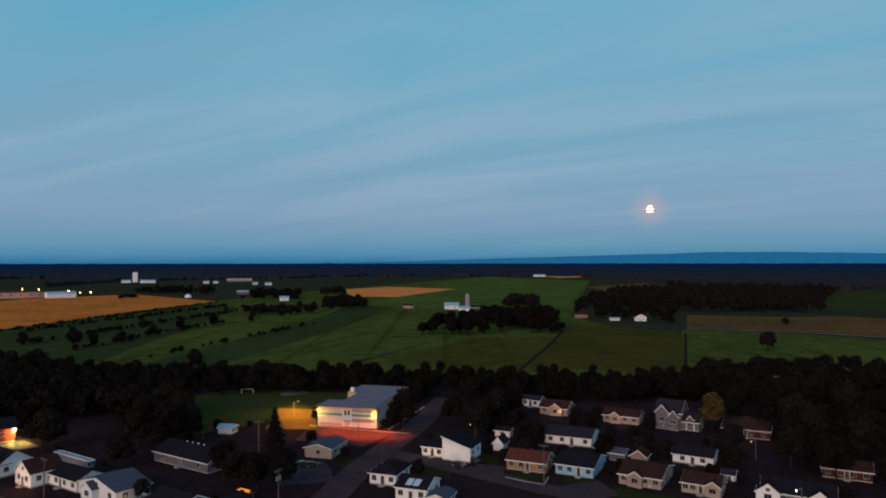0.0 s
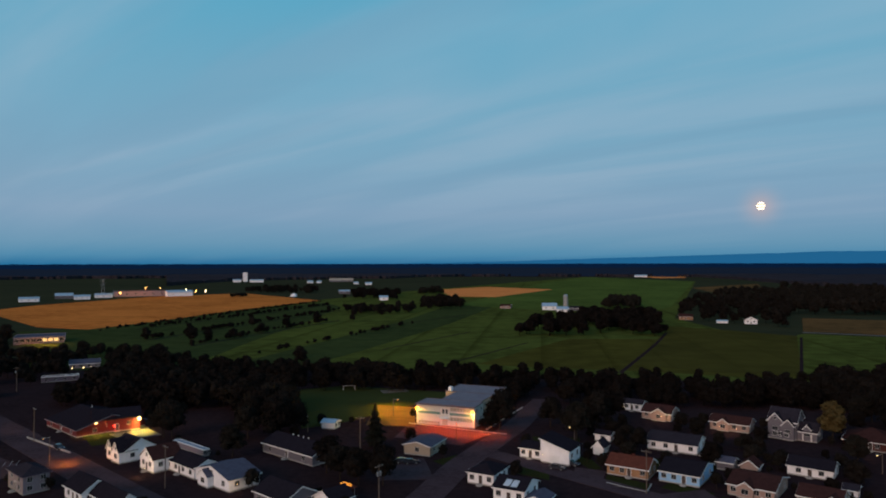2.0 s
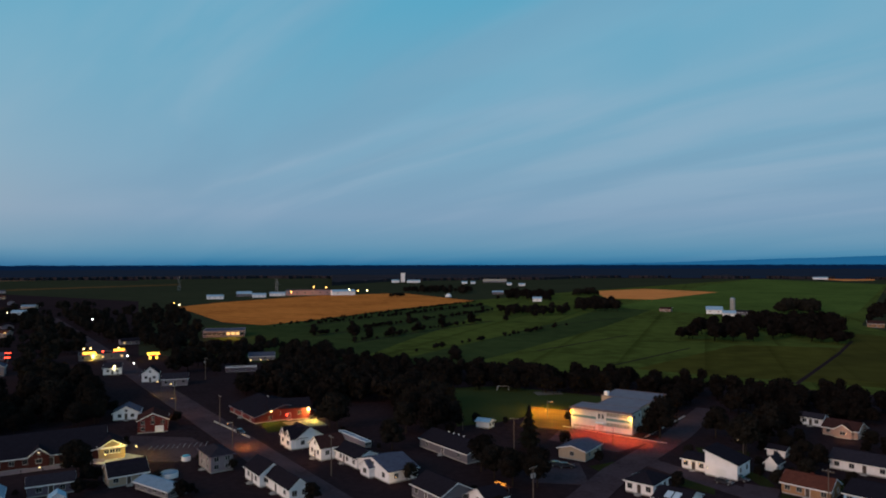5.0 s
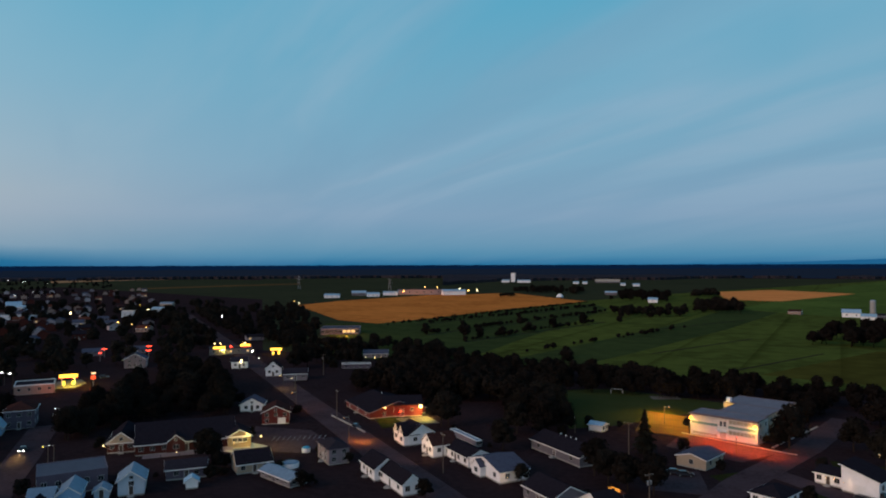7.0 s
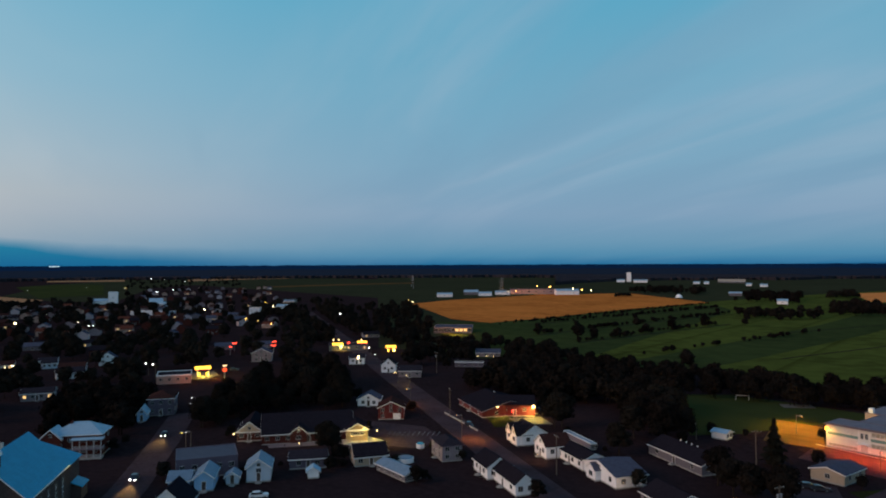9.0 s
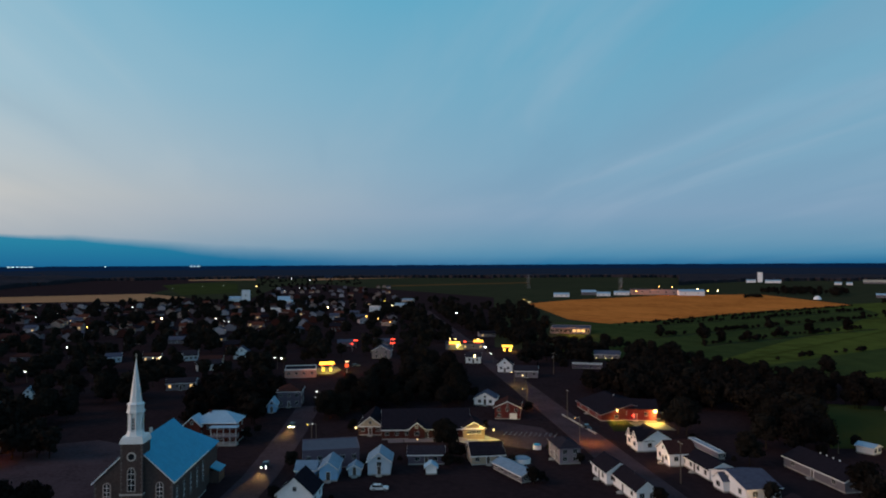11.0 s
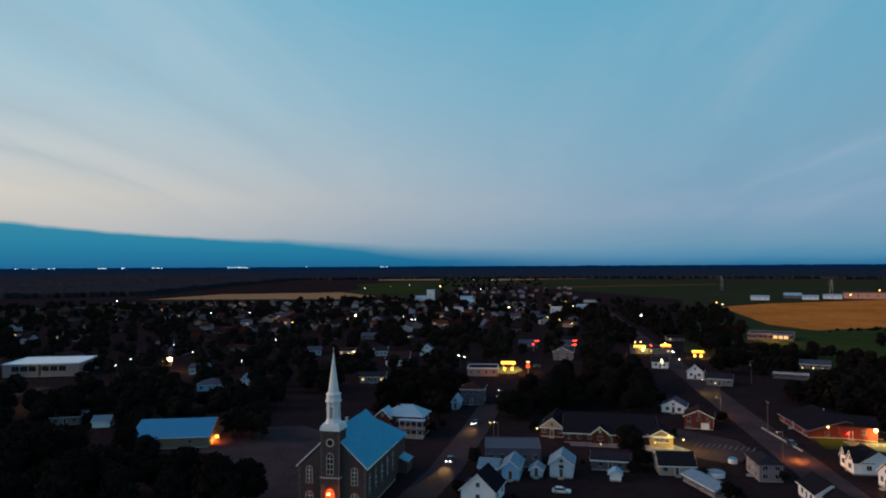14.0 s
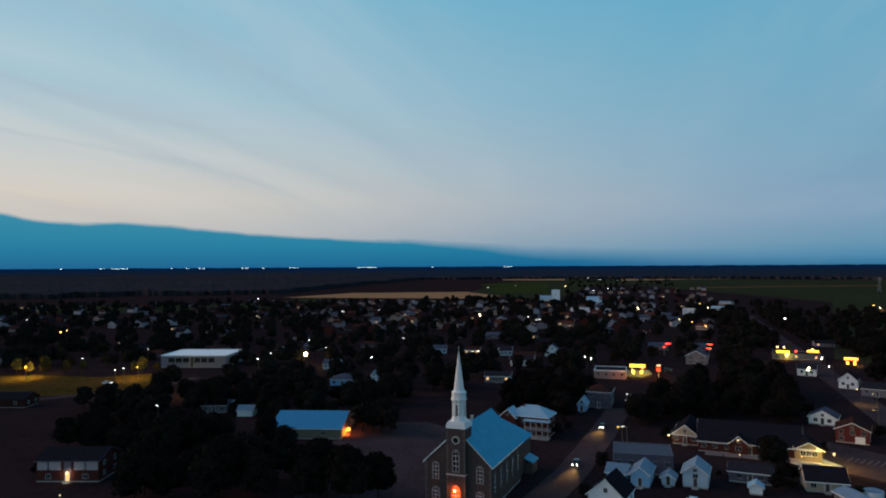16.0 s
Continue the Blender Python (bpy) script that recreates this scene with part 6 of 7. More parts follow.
street_lamp(-354.2, -60.5, 200, COOL, 7, 0.25)
street_lamp(-439.3, -57.1, 200, COOL, 7, 0.25)
street_lamp(-698.7, 9.2, 200, WARM, 7, 0.29)
street_lamp(-645.7, 220.9, 200, WARM, 7, 0.5)
street_lamp(-746.5, 98.6, 200, COOL, 7, 0.43)
street_lamp(-590.6, 145.1, 200, SODIUM, 7, 0.29)
street_lamp(-453.6, 100.6, 200, COOL, 7, 0.29)
street_lamp(-369.8, 126.5, 200, WARM, 7, 0.22)
street_lamp(-385.8, -106.7, 200, YELSIGN, 6, 0.5)
lamp(-389.5, -107.5, 6.0, 15000, (1.0, 0.72, 0.1), 0.3)
street_lamp(-368.4, -52.7, 200, YELSIGN, 6, 0.35)
lamp(-368.5, -55.0, 5.5, 9000, (1.0, 0.72, 0.1), 0.3)
street_lamp(-2472.4, 1296.9, 200, COOL, 6, 0.75)
street_lamp(-2151.5, 1176.4, 200, COOL, 6, 0.6)
street_lamp(-2658.0, 1515.7, 200, COOL, 6, 0.75)
street_lamp(-1962.3, 1139.4, 200, COOL, 6, 0.6)
street_lamp(-1304.6, 730.9, 200, COOL, 6, 0.6)
street_lamp(-1199.9, 641.8, 200, COOL, 6, 0.52)
street_lamp(-1489.3, 722.2, 200, WARM, 6, 0.6)
street_lamp(-1487.5, 529.8, 200, COOL, 6, 0.45)
street_lamp(-1585.7, 634.3, 200, COOL, 6, 0.52)
street_lamp(-1565.0, 675.2, 200, COOL, 6, 0.45)
street_lamp(-535.5, 373.4, 200, YELSIGN, 6, 0.38)
street_lamp(-510.8, 368.0, 200, SODIUM, 6, 0.38)
street_lamp(-858.7, 259.2, 200, COOL, 6, 0.38)
street_lamp(-757.6, 139.8, 200, COOL, 6, 0.3)
street_lamp(-802.3, 168.5, 200, COOL, 6, 0.38)
street_lamp(-578.1, 255.4, 200, COOL, 6, 0.3)
street_lamp(-620.6, 262.2, 200, COOL, 6, 0.34)
street_lamp(-468.2, 212.0, 200, COOL, 6, 0.26)
street_lamp(-334.0, 174.1, 200, COOL, 6, 0.3)
street_lamp(-232.4, 139.2, 200, COOL, 6, 0.19)
street_lamp(116.9, 221.9, 200, COOL, 5, 0.21)
street_lamp(110.5, 199.7, 200, YELSIGN, 5, 0.2)
street_lamp(87.9, 194.1, 200, WARM, 5, 0.13)
street_lamp(79.3, 152.9, 200, COOL, 5, 0.2)
street_lamp(10.0, 214.4, 200, WARM, 5, 0.13)
street_lamp(11.0, 218.2, 200, WARM, 5, 0.13)
street_lamp(-121.2, 214.0, 200, WARM, 5, 0.13)
street_lamp(-75.4, 216.7, 200, COOL, 5, 0.13)
street_lamp(-227.4, 135.6, 200, COOL, 5, 0.1)
street_lamp(-189.7, 112.2, 200, COOL, 5, 0.1)
# next two are lamps of a building, set on added street poles
street_lamp(-218.9, 234.3, 200, WARM, 5, 0.23)
street_lamp(-209.3, 231.6, 200, WARM, 5, 0.23)
street_lamp(-272.2, 262.0, 200, WARM, 5, 0.39)
street_lamp(-271.3, 273.4, 200, COOL, 5, 0.26)

street_lamp(-706.0, 532.7, 200, WARM, 5, 0.60)
street_lamp(-768.3, 564.7, 200, YELSIGN, 5, 0.60)
street_lamp(-524.8, 477.3, 200, COOL, 5, 0.58)
street_lamp(-190.1, 110.8, 200, YELSIGN, 5, 0.23)
street_lamp(-601.9, -142.1, 200, SODIUM, 5, 0.60)
street_lamp(-1132.5, 14.9, 200, COOL, 5, 0.60)
street_lamp(-439.2, -2.9, 200, COOL, 5, 0.45)
street_lamp(-375.6, 65.7, 200, COOL, 5, 0.31)
street_lamp(-686.3, 515.5, 200, WARM, 5, 0.60)
street_lamp(-229.6, -37.9, 200, COOL, 5, 0.29)
street_lamp(-654.3, 723.6, 200, SODIUM, 5, 0.60)
street_lamp(-618.0, 693.2, 200, WARM, 5, 0.60)
street_lamp(-296.2, 293.5, 200, COOL, 5, 0.43)

# lamps at doors and porches

building_lamp(-5.2, 196.0, 2.4, WARM, 0.05, 25, (1.0, 0.6, 0.3), -22, 0.3, "small lit porch lamp on a house wall")
building_lamp(-3.4, 194.8, 2.4, WARM, 0.05, 25, (1.0, 0.6, 0.3), -22, 0.3, "small lit porch lamp on a house wall")
building_lamp(-1.6, 194.8, 2.4, WARM, 0.05, 25, (1.0, 0.6, 0.3), -22, 0.3, "small lit porch lamp on a house wall")
building_lamp(0.4, 191.9, 2.4, WARM, 0.05, 40, (1.0, 0.6, 0.3), -22, 0.3, "small lit porch lamp on a house wall")
building_lamp(57.3, 233.4, 2.2, WARM, 0.05, 350, (1.0, 0.6, 0.3), -28, 0.3, "small lit porch lamp on a house wall")
building_lamp(40.9, 245.0, 2.4, WARM, 0.05, 350, (1.0, 0.6, 0.3), -28, 0.3, "small lit porch lamp on a house wall")
building_lamp(61.6, 230.9, 2.2, WARM, 0.05, 120, (1.0, 0.6, 0.3), -28, 0.3, "small lit porch lamp on a house wall")
building_lamp(91.1, 208.6, 2.2, WARM, 0.05, 120, (1.0, 0.6, 0.3), -28, 0.3, "small lit porch lamp on a house wall")
building_lamp(-101.5, 166.1, 2.2, WARM, 0.05, 500, (1.0, 0.6, 0.3), -33, 0.3, "small lit porch lamp on a house wall")
building_lamp(-71.8, 156.8, 2.2, WARM, 0.05, 70, (1.0, 0.6, 0.3), -33, 0.3, "small lit porch lamp on a house wall")
building_lamp(-55.8, 147.4, 2.6, WARM, 0.05, 120, (1.0, 0.6, 0.3), -33, 0.3, "small lit porch lamp on a house wall")
building_lamp(-143.0, 205.5, 4.0, WARM, 0.5, 1600, (1.0, 0.62, 0.12), 36)
building_lamp(-132.6, 213.2, 4.1, WARM, 0.6, 3000, (1.0, 0.7, 0.16), 36)
# extra spots that strengthen the hall lamps' pool on the ground
down_lamp(-140.0, 201.5, 4.0, 5000, (1.0, 0.62, 0.1), 120)
down_lamp(-130.0, 209.5, 4.0, 12000, (1.0, 0.62, 0.1), 120)
building_lamp(-138.6, 208.9, 2.2, REDNEON, 0.3, 250, (1.0, 0.06, 0.03), 36)
building_lamp(-184.3, 123.5, 3.4, WARM, 0.24, 260, (1.0, 0.75, 0.4), 50)
building_lamp(-155.5, 150.8, 4.4, WARM, 0.16, 120, (1.0, 0.66, 0.16), 52)
lamp(-653.2, 1058.0, 9.0, 20000, (1.0, 0.35, 0.08), 1.0)
lamp(-690.0, 1040.0, 9.0, 14000, (1.0, 0.3, 0.08), 1.0)
lamp(-330.3, 420.8, 4.0, 14000, (1.0, 0.42, 0.08), 0.5)
building_lamp(-151.2, 151.4, 4.0, WARM, 0.2, 5200, (1.0, 0.7, 0.16), 100)
building_lamp(-156.7, 146.6, 2.4, WARM, 0.1, 150, (1.0, 0.75, 0.3), 52)
building_lamp(-162.4, 131.0, 2.6, WARM, 0.14, 250, (1.0, 0.75, 0.4), 52)
building_lamp(-231.8, 314.4, 3.2, WARM, 0.27, 0, (1.0, 0.8, 0.5), 35)
building_lamp(-227.8, 317.5, 3.2, WARM, 0.27, 160, (1.0, 0.8, 0.5), 35)
building_lamp(-224.7, 319.8, 3.2, WARM, 0.27, 0, (1.0, 0.8, 0.5), 35)
building_lamp(-338.8, 301.2, 6.5, WARM, 0.45, 0, (1,1,1), 48)
building_lamp(-335.9, 303.5, 6.5, WARM, 0.45, 0, (1,1,1), 48)
building_lamp(-324.2, 312.5, 6.5, WARM, 0.45, 0, (1,1,1), 48)
building_lamp(-335.3, 311.4, 4.0, REDNEON, 0.7, 250, (1.0, 0.1, 0.05), 48)
building_lamp(-277.8, 265.1, 4.0, WARM, 0.4, 500, (1.0, 0.8, 0.4), 45)
# pole lamp and low light added for an orange road streak of unknown source
street_lamp(-131.9, 170.2, 240, SODIUM, 8.0, 0.09)
lamp(-129.1, 173.1, 1.6, 2400, (1.0, 0.32, 0.04), 0.2)
# another pole added only to carry the light below it
street_lamp(-178.9, 198.5, 240, SODIUM, 7.0, 0.09)
lamp(-178.9, 198.5, 6.0, 3000, (1.0, 0.4, 0.1), 0.2)

building_lamp(-197.7, -44.9, 2.6, WARM, 0.2, 260, (1.0, 0.8, 0.5), 76, 0.3, "small lit porch lamp on a house wall")
street_lamp(-171.9, -40.3, 200, WARM, 4, 0.16)
# unseen spot added to light the bungalow front
down_lamp(-213.1, 229.5, 3.6, 1800, (1.0, 0.75, 0.2), 150)

# ---------- filling station canopy and signs ----------


def lit_canopy(x, y, rot, w, d, h, label, watts=22000, fascia=1.0):
    t = thing("canopy", x, y, rot, label, "canopy")
    KEEP.append((x, y, rot, w + 5, d + 5))
    bm = bmesh.new()
    box(bm, -w / 2, w / 2, 0, d, h, h + fascia)
    part("roof", bm, YELSIGN, t, "glowing yellow fascia")
    bm = bmesh.new()
    box(bm, -w / 2 - 0.02, w / 2 + 0.02, -0.05, -0.01, h, h + fascia * 0.35)
    part("fascia_stripe", bm, REDNEON, t, "glowing red stripe")
    for sx in (-1, 1):
        bm = bmesh.new()
        box(bm, sx * w * 0.35 - 0.2, sx * w * 0.35 + 0.2, d / 2 - 0.2, d / 2 + 0.2, -0.1, h)
        part("post", bm, TRIM, t)
    # glowing pumps added under each canopy
    for sx in (-0.25, 0.25):
        bm = bmesh.new()
        box(bm, sx * w - 0.5, sx * w + 0.5, d / 2 - 0.3, d / 2 + 0.3, -0.1, 1.7)
        part("pump", bm, YELSIGN, t, "glowing yellow fuel pump, added")
    lamp(*(t.matrix_world @ Vector((w * 0.3, -1.0, h - 0.4))), watts, (1.0, 0.7, 0.08), 0.5)
    return t


def sign_board(x, y, rot, w, h, z, mat, label):
    t = thing("sign", x, y, rot, label, "sign")
    bm = bmesh.new()
    tube(bm, 0.12, 0.12, -0.2, z, 8)
    part("post", bm, STEEL, t)
    bm = bmesh.new()
    box(bm, -w / 2, w / 2, -0.15, 0.15, z, z + h)
    part("board", bm, mat, t)
    return t


lit_canopy(-306.0, 187.3, 58, 7.5, 7.0, 3.8, "glowing yellow filling station canopy", 9000, 0.6)
sheet("forecourt", [(-306, 178), (-322, 190), (-318, 201), (-306, 196), (-299, 186)], GRAVEL, 0.16, "pale concrete forecourt before the shop", "yard")
# these three canopies stand in for rows of lamps and lit windows
lit_canopy(-331.5, 298.5, 48, 7, 5.0, 3.4, "yellow glowing canopy standing in for a row of lights", 5000)
lit_canopy(-327.7, 316.4, 48, 6, 5.0, 3.4, "yellow glowing canopy standing in for a row of lights", 5000)
lit_canopy(-300.5, 315.5, 48, 6.5, 4.0, 2.6, "yellow glowing canopy standing in for a row of lights", 5000)
sign_board(-384.1, 257.4, 58, 3.0, 0.55, 4.5, REDNEON, "glowing red sign board on a post")
sign_board(-382.1, 263.5, 58, 3.0, 0.55, 4.5, REDNEON, "glowing red sign board on a post")
sign_board(-369.0, 244.5, 58, 1.5, 0.55, 4.5, REDNEON, "glowing red sign board on a post")
sign_board(-372.7, 279.8, 48, 3, 0.5, 4.5, REDNEON, "glowing red sign board on a post")
sign_board(-354.6, 265.8, 48, 3, 0.5, 4.5, REDNEON, "glowing red sign board on a post")

sign_board(-295.4, 192.6, 58, 1.9, 0.7, 5.6, glowing("white_lit_sign", (1.0, 0.6, 0.3), 2.0), "white and orange glowing totem sign")
sign_board(-295.1, 192.3, 58, 1.9, 1.7, 3.2, glowing("red_lit_sign", (1.0, 0.1, 0.03), 1.6), "red glowing totem sign board")
lamp(-293.0, 170.2, 3.4, 450, (1.0, 0.3, 0.1), 0.4)
lamp(-293.4, 190.2, 3.0, 1200, (1.0, 0.1, 0.04), 0.4)

# far town lights along the horizon
FARLIGHT = glowing("far_cool_light", (0.75, 0.95, 1.0), 2.0)
for a, w in ((103.32, 9.2), (100.59, 16.6), (99.44, 47.9), (95.75, 11.1), (94.64, 14.7), (93.59, 18.4), (90.30, 22.1), (88.90, 7.4), (86.49, 29.5), (81.13, 16.6), (80.25, 44.2), (75.13, 7.4), (68.69, 16.6), (69.09, 9.0), (88.86, 14.0)):
    p = heading(a) * 4480
    bm = bmesh.new()
    for k in range(max(1, int(w / 5))):
        q = -w + (k + 0.5) * 2 * w / max(1, int(w / 5))
        box(bm, q - min(w, 4.2), q + min(w, 4.2), -1, 1, -1.6 + (k % 2), 1.6 - 1.2 * (k % 3 == 1))
    o = new("distant_light", finish(bm, "distant_light", FARLIGHT))
    o.matrix_world = pose(p.x, p.y, 50, 0, 0, a)
    tagged(o, "far town lights on the horizon", "light", "far town lights", "structure")


# ---------- poles, cars, small street things ----------

utility_pole(-35.7, 149.8, 60, cans=2)
utility_pole(-155.5, 193.7, -33, cans=0)
utility_pole(24.8, 169.9, -25, cans=0)
utility_pole(-91.4, 158.2, -33, cans=0)
utility_pole(-179.0, 278.6, -33, cans=0)
utility_pole(-52.2, 195.4, 10, cans=0)
utility_pole(131.7, 272.5, 0, cans=0)
utility_pole(-224.3, 268.8, 40, cans=1)
car(-173.6, 86.9, -38, CARD, "dark car with headlights on in the street", lights=FAR_BULB["cool_bulb"])
car(-210.4, 115.1, -40, CARD, "dark car with headlights on further up the street", lights=FAR_BULB["cool_bulb"])
spot = bpy.data.lights.new("headlight_beam", "SPOT")
spot.energy, spot.color, spot.spot_size, spot.spot_blend, spot.shadow_soft_size = 60000, (1.0, 0.82, 0.26), radians(34), 0.6, 0.1
new("headlight_beam", spot).matrix_world = look((-172.4, 85.8, 1.1), (-149.4, 69.7, 0))
spot = spot.copy()
new("headlight_beam", spot).matrix_world = look((-209.7, 114.3, 1.1), (-190.0, 99.7, 0))
car(-137.6, 99.0, 50, CARW, "white car parked behind the houses")
car(4.2, 186.8, -25, CARD, "dark car parked before the garage")
car(8.1, 191.0, -25, CARD, "dark car parked beside the house")
car(50.1, 170.7, -60, CARW, "white van parked before the bungalow", van=True)
car(46.5, 203.6, -25, CARW, "white pickup parked beside the long bungalow")
car(-141.9, 187.1, -33, CARD, "dark car parked by the guard rail")
car(-37.9, 187.2, 20, CARD, "dark car parked by the annex")
car(-35.4, 186.7, 20, CARD, "dark car parked by the annex")
car(-358.3, -64.7, 78, CARW, "pale car on the lit road", lights=FAR_BULB["cool_bulb"])
car(-312.6, 209.2, 60, CARD, "dark car near the shop")
strip("guard_wall", [(-160.6, 197.1), (-135.2, 182.9)], 0.3, CONC, 0.6, "low pale roadside wall", thick=0.75, category="wall")
BAY = material("worn_road_paint", (0.16, 0.155, 0.16), 0.8, 0.3)
for k in range(11):
    p = Vector((-155.8, 162.4, 0)).lerp(Vector((-143.4, 172.6, 0)), k / 10)
    bm = bmesh.new()
    box(bm, -0.08, 0.08, -2.6, 2.6, 0.094, 0.1)
    o = new("bay_line", finish(bm, "bay_line", BAY))
    o.matrix_world = pose(p.x, p.y, 0, 0, 0, 30)
    tagged(o, "white painted parking bay line", "road marking", "parking bay lines", "structure")


def garden_pool(x, y, r, cover, label):
    t = thing("garden_pool", x, y, 0, label, "pool")
    bm = bmesh.new()
    tube(bm, r, r, -0.05, 1.2, 20)
    part("wall", bm, WHITE, t)
    bm = bmesh.new()
    tube(bm, r * 0.96, r * 0.7, 1.2, 1.5, 20)
    part("cover", bm, cover, t)


garden_pool(-130.4, 142.5, 2.3, R_PALE, "pale blue above-ground pool cover")
garden_pool(-136.8, 156.1, 1.2, R_BLUE, "small blue cover in the yard")
house(-128.3, 131.3, -14.0, 6.2, 5.0, 1.9, "gx", 1.0, GREYW, R_PALE, "garden garage with pale blue metal roof", front=2, door=None, name="garage", category="garage")
house(-121.5, 129.6, -14.0, 7.2, 5.0, 1.9, "gx", 1.0, GREYW, R_PALE, "low garden shed with pale blue metal roof", front=2, door=None, name="garage", category="garage")
house(-138.6, 116.4, 50.0, 2.8, 3.0, 2.0, "gy", 0.9, WHITE, R_ZINC, "tiny white garden shed", front=0, door=None, name="garden_shed", category="shed")
house(-70.1, 221.6, -10.0, 4.8, 4.0, 2.2, "gx", 0.7, WHITE, R_ZINC, "white shed on the school lawn", front=0, door=None, name="garden_shed", category="shed")
house(-60.5, 148.0, -33.0, 11.8, 9.0, 3.0, "gx", 2.2, GREYW, R_NAVY, "dark-roofed house with white gable", front=3)
house(-48.3, 149.1, -33.0, 6.5, 6.0, 2.5, "gy", 1.8, WHITE, R_NAVY, "white gable-fronted house at the lawn", front=1)
house(48.1, 191.9, -28.0, 4.1, 5.0, 2.2, "gx", 0.9, GREYW, R_SLATE, "grey garden garage with pale roof", front=0, door=None, name="garage", category="garage")
house(53.6, 189.8, -28.0, 4.2, 5.0, 2.0, "gy", 1.5, PEACH, R_BROWN, "tan garden shed with gable roof", front=0, door=None, name="garden_shed", category="shed")
house(70.9, 171.8, -30.0, 2.8, 4.0, 2.4, "gx", 0.8, WHITE, R_GREY, "white garden shed with a window", front=1, door=None, name="garden_shed", category="shed")
house(18.7, 217.7, -24.0, 4.9, 4.0, 2.2, "gx", 0.8, WHITE, R_NAVY, "small white outbuilding among trees", front=1, door=None, name="outbuilding", category="outbuilding")
house(-1.5, 155.2, -20.0, 4.7, 6.0, 2.2, "gy", 0.9, WHITE, R_SLATE, "pale garage with light grey roof", front=0, door=None, name="garage", category="garage")
sheet("front_lawn", [(16, 179), (25, 172), (27, 177), (17, 184)], GRASS, 0.05, "mown green lawn of a house", "lawn")
sheet("front_lawn", [(13, 201), (16, 189), (13, 187), (9, 198)], GRASS, 0.05, "mown green lawn of a house", "lawn")
sheet("front_lawn", [(29, 175), (38, 168), (41, 172), (32, 180)], GRASS, 0.05, "mown green lawn of a house", "lawn")
sheet("front_lawn", [(29, 201), (45, 198), (47, 193), (26, 189)], GRASS, 0.05, "mown green lawn of a house", "lawn")
sheet("front_lawn", [(39, 163), (49, 155), (55, 162), (42, 170)], GRASS, 0.05, "mown green lawn of a house", "lawn")
sheet("front_lawn", [(-30, 190), (-20, 201), (-14, 201), (-21, 181)], GRASS, 0.05, "mown green lawn of a house", "lawn")
sheet("front_lawn", [(-3, 221), (12, 221), (11, 209), (-1, 209)], GRASS, 0.05, "mown green lawn of a house", "lawn")
sheet("front_lawn", [(-6, 189), (2, 185), (2, 177), (-7, 182)], GRASS, 0.05, "mown green lawn of a house", "lawn")
strip("kerb_lawn", [(16, 177), (20, 174), (25, 171), (27, 177)], 0.3, CONC, 0.25, "pale kerb round a front lawn", category="kerb")
sheet("driveway", [(28, 170), (39, 175), (42, 164), (33, 159)], ASPHALT, 0.06, "asphalt driveway between bungalows", "driveway")
sheet("driveway", [(9, 189), (17, 187), (15, 177), (8, 181)], ASPHALT, 0.06, "asphalt driveway beside the garage", "driveway")
sheet("driveway", [(-44, 184), (-33, 193), (-27, 174), (-41, 171)], ASPHALT, 0.06, "asphalt parking by the annex", "driveway")
house(-102.5, 190.0, -33.0, 17.1, 1.8, 1.8, "flat", 0.12, LILAC, R_PALE, "long low carport with pale metal roof", front=0, door=None, name="carport", category="carport")
fire = thing("lit_tent", -46.0, 161.2, -30, "orange lamp-lit garden awning", "awning")
bm = bmesh.new()
prism(bm, [(-2.4, 1.62), (0, 2.1), (2.4, 1.62), (2.3, 1.52), (0, 2.0), (-2.3, 1.52)], -0.75, 0.75)
part("canvas", bm, R_RED, fire, "dull orange canvas")
for y in (-0.78, 0.1):
    bm = bmesh.new()
    box(bm, -1.9, 1.9 - 0.8 * (y > 0), y - 0.12, y + 0.12, 2.1, 2.2)
    part("light_string", bm, glowing("lit_string", (1.0, 0.36, 0.05), 1.5 - 0.5 * (y > 0)), fire, "glowing orange string of lights")
for sx in (-2.2, 2.2):
    bm = bmesh.new()
    tube(bm, 0.05, 0.05, 0, 1.7, 6, sx)
    part("post", bm, STEEL, fire)

goal = thing("soccer_goal", -82.4, 290.3, 20, "white tubular soccer goal on the playing field", "soccer goal")
for a, b in (((-2.4, 0, 0), (-2.4, 0, 2.0)), ((2.4, 0, 0), (2.4, 0, 2.0)), ((-2.4, 0, 2.0), (2.4, 0, 2.0)), ((-2.4, 0, 2.0), (-2.4, 1.6, 0)), ((2.4, 0, 2.0), (2.4, 1.6, 0))):
    d = Vector(b) - Vector(a)
    bm = bmesh.new()
    tube(bm, 0.07, 0.07, 0, d.length, 8, m=Matrix.Translation(a) @ d.to_track_quat("Z", "Y").to_matrix().to_4x4())
    part("bar", bm, TRIM, goal)

# ---------- town beyond: streets of small houses ----------
trng = np.random.default_rng(5)


